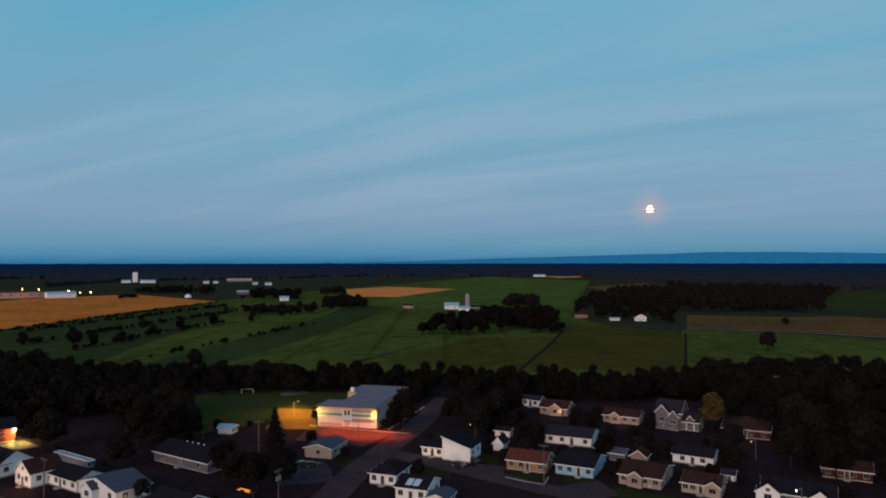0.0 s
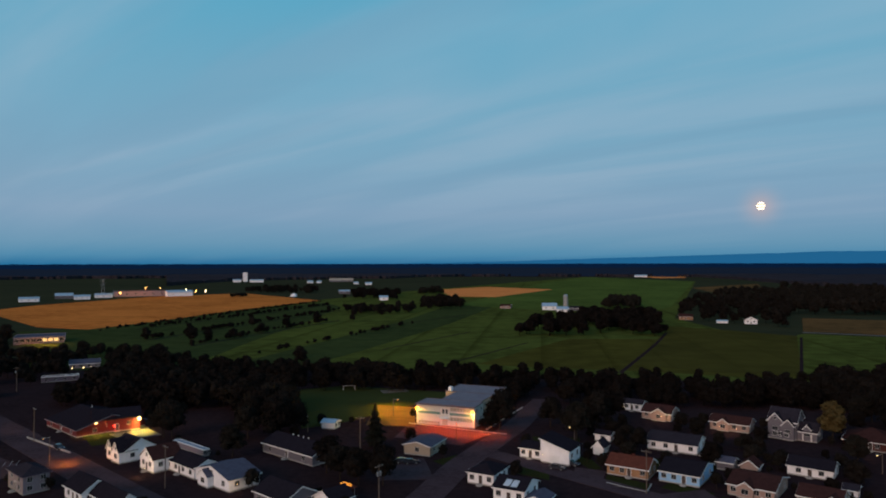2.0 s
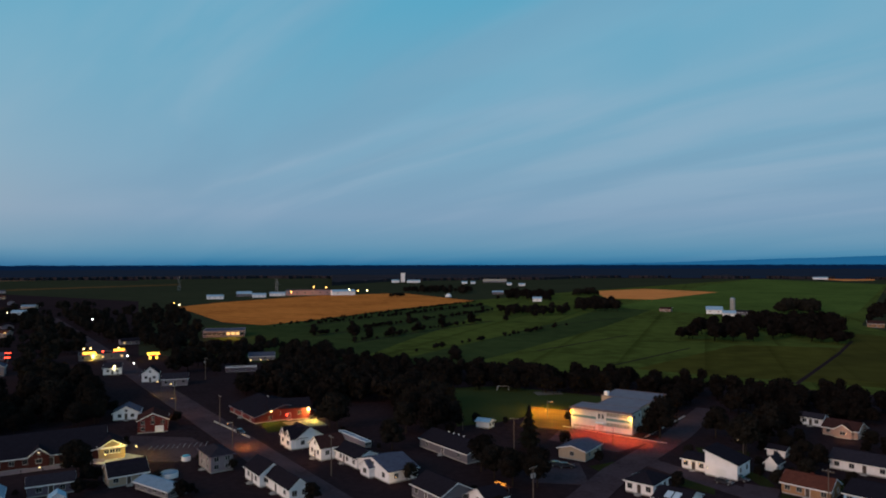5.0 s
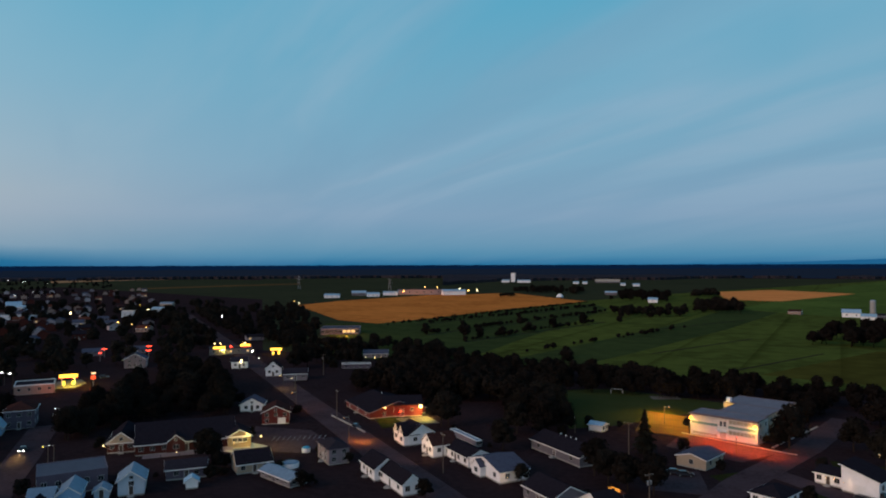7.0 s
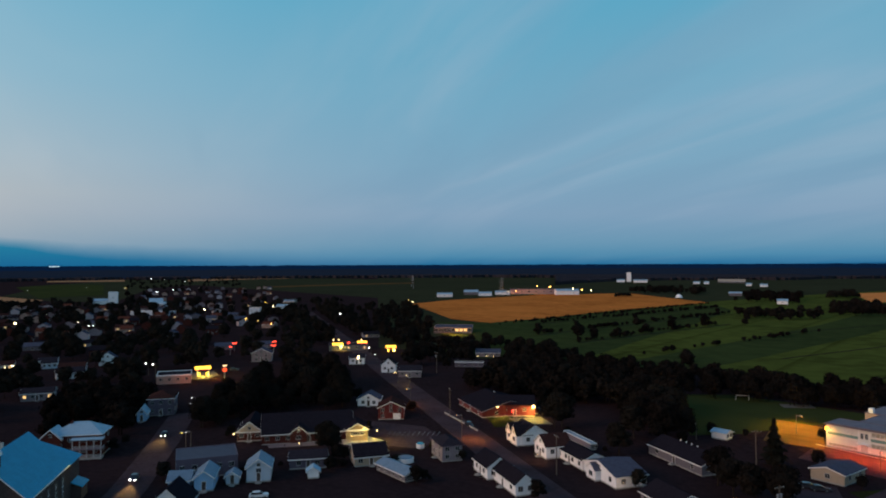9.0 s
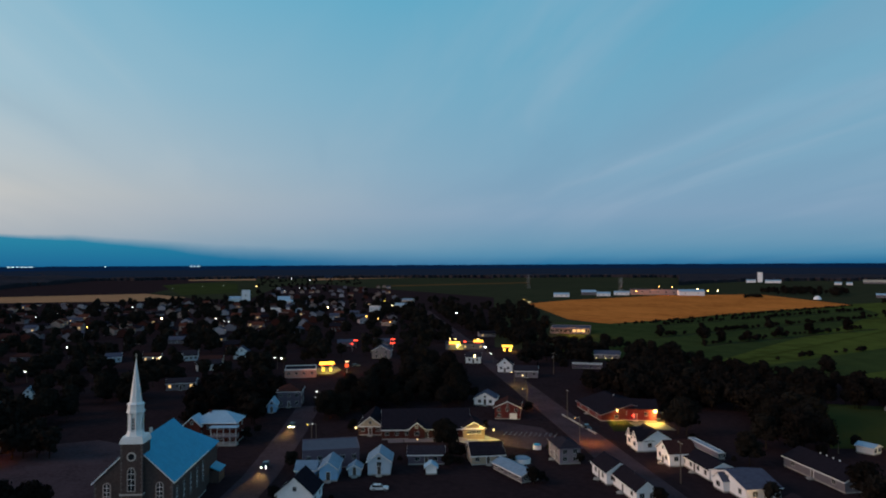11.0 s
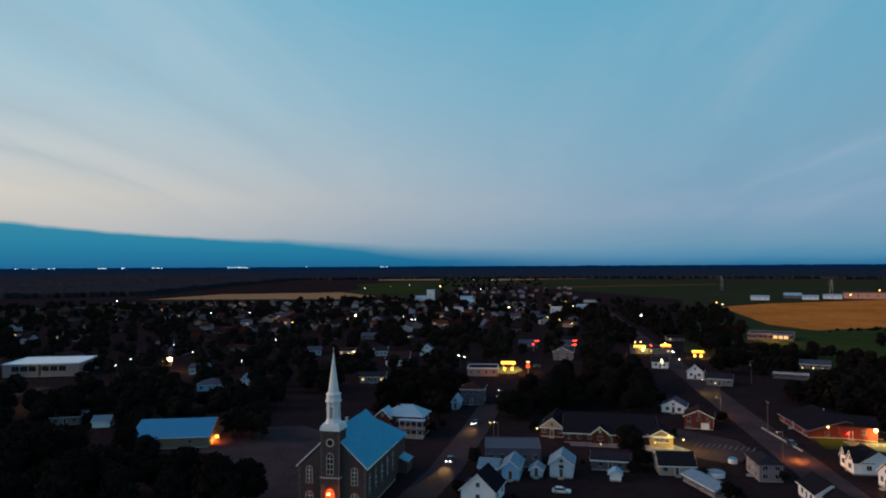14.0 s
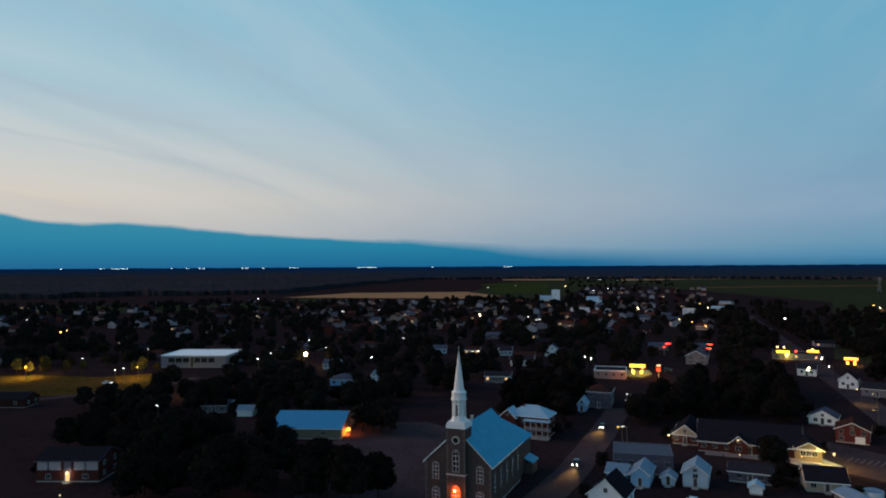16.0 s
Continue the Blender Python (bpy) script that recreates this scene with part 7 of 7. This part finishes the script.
def town_models():
    rows = []
    for w, d, hh, roof, rise, wm, rm, say in (
            (11, 8, 2.8, "gx", 1.8, LILAC, R_SLATE, "lilac-grey bungalow with slate-blue roof in the town"), (9, 9, 4.4, "gy", 2.4, PINKW, R_NAVY, "pale gabled house with dark roof in the town"),
            (12, 8, 2.8, "hip", 1.9, DUSK, R_BROWN, "mauve bungalow with brown hip roof in the town"), (10, 8, 3.0, "gx", 2.0, PEACH, R_BROWN, "peach bungalow with brown roof in the town"),
            (9, 8, 4.8, "gx", 2.2, BRICK, R_NAVY, "brick two-storey house in the town"), (12, 9, 2.8, "gx", 1.6, LILAC, R_NAVY, "grey bungalow with dark roof in the town"),
            (11, 9, 3.0, "gx", 2.0, GREYW, R_SLATE, "grey house with slate-blue roof in the town")):
        h = house(0, 0, 0, w, d, hh, roof, rise, wm, rm, say, front=3, side=0, lite=True, lit={("f", 0, 0)} if len(rows) in (0, 3, 5) else ())
        KEEP.pop()
        rows.append(h)
    return rows


models = town_models()
for ring in range(15):
    r0 = 290 + ring * 58
    for k in range(40):
        az = 45 + 70 * (k + 0.3 * (ring % 3)) / 40 + trng.uniform(-0.5, 0.5)
        r = r0 + trng.uniform(-9, 9)
        if trng.uniform() < 0.48 + 0.004 * ring or (az < 52 and r > 520) or r > 1000 + 4 * (az - 50) or r < 430 or (r < 600 and trng.uniform() < 0.45):
            continue
        p = heading(az) * r
        if not open_ground(p.x, p.y, 14, 3.0):
            continue
        h = copy_thing(models[int(trng.integers(len(models)))], pose(p.x, p.y, 0, 0, 0, 57 + trng.choice([0, 0, 90, -90, 12])))
        h["group"] = "houses of the town"
        KEEP.append((p.x, p.y, 57, 10, 9))
far_models = []
for wm, rm, say in ((LILAC, R_BROWN, "lilac-grey house with brown roof in the far town"), (BRICK, R_BROWN, "brick house with brown roof in the far town"),
                    (PINKW, R_SLATE, "pale house with blue-grey roof in the far town"), (PEACH, R_RED, "peach house with red-brown roof in the far town")):
    far_models.append(house(0, 0, 0, 9, 8, 4.4, "gx", 2.2, wm, rm, say, front=2, side=0, storeys=1, door=None, lite=True, lit={("f", 0, 1)} if rm in (R_SLATE, R_RED) else ()))
    KEEP.pop()
for k in range(230):
    az, r = trng.uniform(57, 84), trng.uniform(560, 1000)
    p = heading(az) * r
    if not open_ground(p.x, p.y, 7, 1.5):
        continue
    h = copy_thing(far_models[int(trng.choice([0, 1, 3, 0, 1, 3, 2]))], pose(p.x, p.y, 0, 0, 0, 57 + trng.choice([0, 90, -90])))
    h["group"] = "houses of the far town"
    KEEP.append((p.x, p.y, 57, 9, 8))
for k in range(46):
    az, r = trng.uniform(53, 63), trng.uniform(980, 1650)
    p = heading(az) * r
    if open_ground(p.x, p.y, 9, 0.5):
        h = copy_thing(far_models[int(trng.choice([0, 1, 3, 2]))], pose(p.x, p.y, 0, 0, 0, 57 + trng.choice([0, 90, -90])))
        h["group"] = "houses of the far town"
        KEEP.append((p.x, p.y, 57, 9, 8))
models += far_models
for h in models:
    for o in (*h.children_recursive, h):
        bpy.data.objects.remove(o)

# ---------- trees ----------
FORE = (-280.6, 170.0)
kinds()
rng = np.random.default_rng(21)


def patch(corners, n, scale=1.0, margin=3.0, tall=9.0, check=True):
    """Random spots inside a four-sided patch of ground, clear of buildings and streets."""
    a, b, c, d = [Vector((*p, 0)) for p in corners]
    spots = []
    for _ in range(n):
        u, v = rng.uniform(0, 1, 2)
        p = (a * (1 - u) + b * u) * (1 - v) + (d * (1 - u) + c * u) * v
        s = scale * rng.uniform(0.58, 1.25)
        if math.hypot(p.x - FORE[0], p.y - FORE[1]) < 27:
            continue
        if not check or open_ground(p.x, p.y, margin, tall * s):
            spots.append((p.x, p.y, s))
    return spots



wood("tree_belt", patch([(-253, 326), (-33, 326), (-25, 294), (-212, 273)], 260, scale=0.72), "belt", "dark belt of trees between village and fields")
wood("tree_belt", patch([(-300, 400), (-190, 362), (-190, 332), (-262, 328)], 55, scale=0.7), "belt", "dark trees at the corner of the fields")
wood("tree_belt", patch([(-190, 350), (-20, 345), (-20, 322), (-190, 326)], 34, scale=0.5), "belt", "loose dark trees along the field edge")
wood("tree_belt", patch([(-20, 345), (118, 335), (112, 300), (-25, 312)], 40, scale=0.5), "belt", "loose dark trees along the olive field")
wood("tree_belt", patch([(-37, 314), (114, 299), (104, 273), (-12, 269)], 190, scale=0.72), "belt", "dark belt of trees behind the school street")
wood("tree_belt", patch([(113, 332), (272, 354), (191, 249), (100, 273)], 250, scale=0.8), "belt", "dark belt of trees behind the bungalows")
wood("grove", patch([(-20, 523), (95, 531), (109, 712), (40, 744)], 170, scale=1.0, check=False), "far", "dark grove of trees in the fields")
wood("grove", patch([(74, 847), (122, 846), (128, 969), (92, 969)], 60, scale=1.0, check=False), "far", "dark grove beyond the farm")
wood("grove", patch([(132, 711), (211, 597), (323, 967), (220, 1044)], 120, scale=1.1), "far", "dark grove round the farmhouses")
wood("grove", patch([(212, 968), (422, 749), (654, 1231), (342, 1361)], 260, scale=1.1), "far", "dark wood before the far fields")
wood("grove", patch([(262.2, 776.5), (408.5, 757.9), (760.4, 1328.7), (542.0, 1664.2)], 420, scale=1.25, check=False), "far", "dark wood beyond the brown field")
wood("grove", patch([(-142, 808), (-82, 807), (-113, 957), (-169, 986)], 60, scale=1.0, check=False), "far", "clump of trees in the fields")
wood("grove", patch([(-215, 1197), (-161, 1156), (-185, 1289), (-231, 1290)], 30, scale=1.0, check=False), "far", "clump of trees by the stubble field")
wood("grove", patch([(-192, 678), (-139, 753), (-151, 818), (-218, 771)], 50, scale=0.8), "far", "hedge of trees along the fields")
wood("grove", patch([(-537, 1201), (-406, 1200), (-447, 1344), (-616, 1402)], 90, scale=1.0), "far", "line of trees behind the wheat field")
wood("grove", patch([(-296, 1017), (-212, 1016), (-260, 1242), (-362, 1243)], 70, scale=1.0), "far", "line of trees behind the farm sheds")
wood("grove", patch([(-496, 1051), (-483, 1084), (-500, 1121), (-510, 1085)], 26, scale=0.5, check=False), "far", "hedge in the wheat field")
wood("hedge", patch([(-356, 511), (-309, 945), (-318, 973), (-365, 534)], 150, scale=0.6, check=False), "bush", "ragged hedge at the edge of the wheat field")
wood("field_hedge", patch([(-281, 460), (-233, 780), (-239, 799), (-287, 470)], 88, scale=0.85, check=False), "bush", "broken line of shrubs between field strips")
wood("field_hedge", patch([(-335, 533), (-275, 872), (-283, 895), (-340, 542)], 74, scale=0.85, check=False), "bush", "broken line of shrubs between field strips")
wood("field_hedge", patch([(-231, 431), (-200, 633), (-206, 651), (-237, 442)], 54, scale=0.85, check=False), "bush", "broken line of shrubs between field strips")
wood("field_hedge", patch([(-170, 395), (-113, 615), (-115, 627), (-173, 402)], 27, scale=0.85, check=False), "bush", "broken line of shrubs between field strips")
plant("broad", -255.9, 476.3, 0.62, "trees in the field strips")
plant("broad", -278.0, 633.4, 0.62, "trees in the field strips")
plant("broad", -221.6, 578.6, 0.62, "trees in the field strips")
plant("broad", -200.9, 599.1, 0.62, "trees in the field strips")
plant("broad", -176.3, 632.8, 0.62, "trees in the field strips")
plant("broad", -246.3, 780.3, 0.62, "trees in the field strips")
plant("broad", -238.2, 818.2, 0.62, "trees in the field strips")
plant("broad", -163.1, 698.5, 0.62, "trees in the field strips")
plant("broad", -155.6, 745.0, 0.62, "trees in the field strips")
plant("broad", -139.0, 385.8, 0.62, "trees in the field strips")
plant("broad", -218.9, 516.4, 0.62, "trees in the field strips")
plant("broad", -293.3, 479.9, 0.62, "trees in the field strips")
plant("broad", -254.8, 501.2, 0.62, "trees in the field strips")
plant("small", -239.4, 447.8, 1.9, "trees in the field strips")
plant("small", -232.2, 456.9, 1.5, "trees in the field strips")
plant("small", -219.7, 520.4, 1.5, "trees in the field strips")
plant("small", -214.1, 559.3, 1.65, "trees in the field strips")
plant("small", -199.9, 599.1, 1.9, "trees in the field strips")
plant("small", -212.6, 745.4, 1.65, "trees in the field strips")
plant("small", -128.0, 355.2, 1.8, "trees in the field strips")
plant("small", -246.1, 564.2, 1.5, "trees in the field strips")
plant("small", -274.2, 508.9, 1.35, "trees in the field strips")
plant("small", 202.0, 428.8, 2.12, "trees in the field strips")
plant("small", 296.8, 596.3, 1.35, "trees in the field strips")
plant("small", -281.2, 460.2, 1.65, "trees in the field strips")
plant("small", -222.5, 476.2, 1.35, "trees in the field strips")

# trees among the houses

KEEP.append((-109.8, 213.5, 30, 18, 34))
KEEP.append((-299.7, 184.0, 58, 36, 21))
KEEP.append((-328.8, 304.3, 48, 34, 21))
plant("conifer", -49.1, 201.3, 1.0, "trees among the houses")
plant("broad", 3.0, 234.8, 0.9, "trees among the houses")
plant("broad", 10.8, 217.4, 1.15, "trees among the houses")
plant("broad", 18.4, 234.8, 1.1, "trees among the houses")
plant("broad", 24.2, 245.0, 1.0, "trees among the houses")
plant("broad", -13.5, 228.5, 1.15, "trees among the houses")
plant("broad", -16.3, 230.9, 0.8, "trees among the houses")
plant("small", -17.6, 228.5, 1.0, "trees among the houses")
plant("broad", -85.4, 217.6, 1.2, "trees among the houses")
plant("broad", -115.9, 204.5, 1.1, "trees among the houses")
plant("yellow", 87.5, 223.8, 1.3, "trees among the houses")
plant("broad", -50.6, 170.0, 0.9, "trees among the houses")
plant("broad", -44.9, 166.6, 0.9, "trees among the houses")
plant("broad", -38.9, 167.5, 0.8, "trees among the houses")
plant("broad", -55.8, 175.3, 0.9, "trees among the houses")
plant("broad", -118.2, 203.5, 1.0, "trees among the houses")
plant("broad", -81.7, 203.9, 1.1, "trees among the houses")
plant("broad", -86.7, 185.5, 0.9, "trees among the houses")
plant("small", -84.7, 138.2, 0.8, "trees among the houses")
plant("broad", -91.4, 206.3, 1.0, "trees among the houses")
plant("broad", -78.2, 214.4, 0.9, "trees among the houses")
plant("broad", -173.7, -25.6, 1.2, "trees among the houses")
plant("broad", -175.6, -19.9, 1.1, "trees among the houses")
plant("broad", -171.0, -6.9, 1.2, "trees among the houses")
plant("broad", -165.6, 2.9, 1.1, "trees among the houses")
plant("broad", -157.0, 22.2, 1.1, "trees among the houses")
plant("broad", -158.5, 28.9, 1.0, "trees among the houses")
plant("broad", -162.2, 12.7, 1.1, "trees among the houses")
plant("broad", -274.9, -11.3, 1.1, "trees among the houses")
plant("broad", -293.7, -33.6, 1.0, "trees among the houses")
plant("broad", -295.8, -23.6, 0.9, "trees among the houses")
plant("broad", -215.3, 5.4, 1.0, "trees among the houses")
plant("broad", -204.3, 9.7, 0.9, "trees among the houses")
plant("small", -151.3, 211.8, 0.6, "trees among the houses")
plant("small", -118.1, 152.6, 0.5, "trees among the houses")
plant("broad", -245.3, 175.5, 1.2, "trees among the houses")
plant("broad", -233.1, 185.2, 1.2, "trees among the houses")
plant("broad", -151.8, 133.0, 0.85, "trees among the houses")
plant("broad", 107.9, 201.1, 1.1, "trees among the houses")
plant("broad", 117.8, 201.0, 1.1, "trees among the houses")
plant("broad", 93.0, 184.6, 1.0, "trees among the houses")
plant("broad", 129.0, 207.2, 1.1, "trees among the houses")
plant("broad", 84.9, 201.1, 0.7, "trees among the houses")
plant("broad", 99.6, 175.0, 0.9, "trees among the houses")
# yellow-green leaves here stand in for lamp light on dark crowns
for x, y, k in ((-398.0, -108.0, 0.8), (-395.0, -91.0, 0.75), (-400.0, -84.0, 0.65), (-387.0, -46.0, 0.7), (-391.0, -58.0, 0.75)):
    plant("yellow", x, y, k, "trees by the park lamps")
plant("yellow", -390.3, -99.2, 1.0, "trees by the park lamps")
plant("yellow", -403.1, -115.5, 1.0, "trees by the park lamps")
plant("yellow", -382.9, -52.7, 1.0, "trees by the park lamps")
for x, y, s in patch([(-224, 144), (-205, 185), (-297, 264), (-326, 214)], 110, scale=0.95):
    plant("broad", x, y, s, "trees behind the main street")
for x, y, s in patch([(-207, 119), (-212, 160), (-260, 196), (-245, 142)], 34, scale=0.85, tall=13):
    plant("broad", x, y, s, "trees below the shop")
for x, y, s in patch([(-209, 146), (-194, 181), (-234, 215), (-242, 164)], 30, scale=0.85, check=False):
    plant("broad", x, y, s, "trees behind the inn")
for x, y, s in patch([(-210, 127), (-203, 142), (-230, 157), (-228, 140)], 16, scale=0.62, check=False):
    plant("broad", x, y, s, "trees beside the shop street")
for x, y, s in patch([(-108, 205), (-79, 223), (-95, 262), (-125, 237)], 40, scale=0.85):
    plant("broad", x, y, s, "trees by the playing field")
for x, y, s in patch([(-193, 238), (-132, 260), (-160, 304), (-214, 282)], 30, scale=0.9):
    plant("broad", x, y, s, "trees behind the red hall")
for x, y, s in patch([(11, 185), (72, 171), (100, 228), (15, 245)], 110, scale=0.85, margin=1.5, tall=5):
    plant("small", x, y, s, "garden trees of the bungalows")
for x, y, s in patch([(67, 162), (124, 162), (188, 245), (109, 264)], 70, scale=0.95):
    plant("broad", x, y, s, "trees of the eastern gardens")
for x, y, s in patch([(-181, -43), (-157, 25), (-213, 27), (-237, -54)], 40, scale=1.0):
    plant("broad", x, y, s, "trees round the church yard")
for x, y, s in patch([(-234, 33), (-254, 113), (-311, 138), (-325, 41)], 26, scale=1.0):
    plant("broad", x, y, s, "trees behind the manse")
wood("town_trees", patch([(-823, 390), (-634, 465), (-2584, 1730), (-2813, 1390)], 160, scale=0.8, margin=2, tall=1), "far", "dark trees of the far end of town")
wood("town_trees", patch([(-381, -185), (-268, 170), (-954, 577), (-1196, -582)], 1700, scale=0.8, margin=1, tall=2), "far", "dark trees between the houses of the town")
wood("town_trees", patch([(-465, 133), (-304, 258), (-747, 697), (-1126, 336)], 420, scale=0.85, margin=2, tall=4), "far", "dark trees between the houses beyond the shops")
wood("town_trees", patch([(-304, 258), (-205, 284), (-343, 430), (-542, 459)], 270, scale=0.8, margin=3, tall=10), "far", "dark trees behind the filling station")
wood("town_trees", patch([(-545, 375), (-389, 457), (-579, 657), (-762, 523)], 220, scale=0.85, margin=2, tall=5), "far", "dark trees along the far street")
wood("town_trees", patch([(-185, 241), (-98, 225), (-114, 270), (-215, 281)], 130, scale=0.9, margin=3, tall=8), "far", "dark trees left of the playing field")
wood("town_trees", patch([(-225, -47), (-222, 46), (-302, 63), (-345, -72)], 170, scale=0.8, margin=2, tall=7), "far", "dark trees between the halls and the church yard")
wood("town_trees", patch([(-211, 81), (-223, 125), (-275, 149), (-287, 111)], 60, scale=0.8, margin=2, tall=7), "far", "dark trees behind the church street")

# shrubs and small trees beside the houses
for hx, hy, rot, w, d in list(KEEP):
    if math.hypot(hx, hy) > 300 or d > 20 or math.hypot(hx - FORE[0], hy - FORE[1]) < 32:
        continue
    m = pose(hx, hy, 0, 0, 0, rot)
    for k in range(3):
        q = m @ Vector((rng.choice([-1, 1]) * (w / 2 + rng.uniform(1.2, 4.0)), rng.uniform(0.0, d + 5.0), 0))
        s = rng.uniform(0.45, 1.0)
        if open_ground(q.x, q.y, 0.8, 3.0 * s):
            plant("small" if k else "bush", q.x, q.y, s * (0.8 if k else 0.55), "garden shrubs", "low dark shrub or small tree beside a house")

drop_models()

# ---------- moon ----------
mm = bpy.data.materials.new("moonlit_rock")
mm.use_nodes = True
g = Graph(mm.node_tree)
co = g.add("ShaderNodeTexCoord").outputs["Object"]
z = g.add("ShaderNodeSeparateXYZ", {0: co}).outputs[2]
n = g.add("ShaderNodeTexNoise", {"Vector": co, "Scale": 0.03, "Detail": 2.0}).outputs["Fac"]
w = g.math("SINE", g.math("ADD", g.math("MULTIPLY", z, 0.34), g.math("MULTIPLY", n, 2.0)))
em = g.add("ShaderNodeEmission", {"Color": (1.0, 0.8, 0.58, 1), "Strength": g.span(w, -0.6, 0.4, 0.5, 3.0)})
out = g.add("ShaderNodeOutputMaterial")
g.tree.links.new(em.outputs[0], out.inputs[0])
bm = bmesh.new()
bmesh.ops.create_uvsphere(bm, u_segments=32, v_segments=16, radius=25)
md = heading(MOON_AZ, MOON_EL) * 4800
moon = new("moon", finish(bm, "moon", mm))
moon.location = (md.x, md.y, md.z + 55)
tagged(moon, "full moon behind thin bands of cloud", "moon", kind="structure")
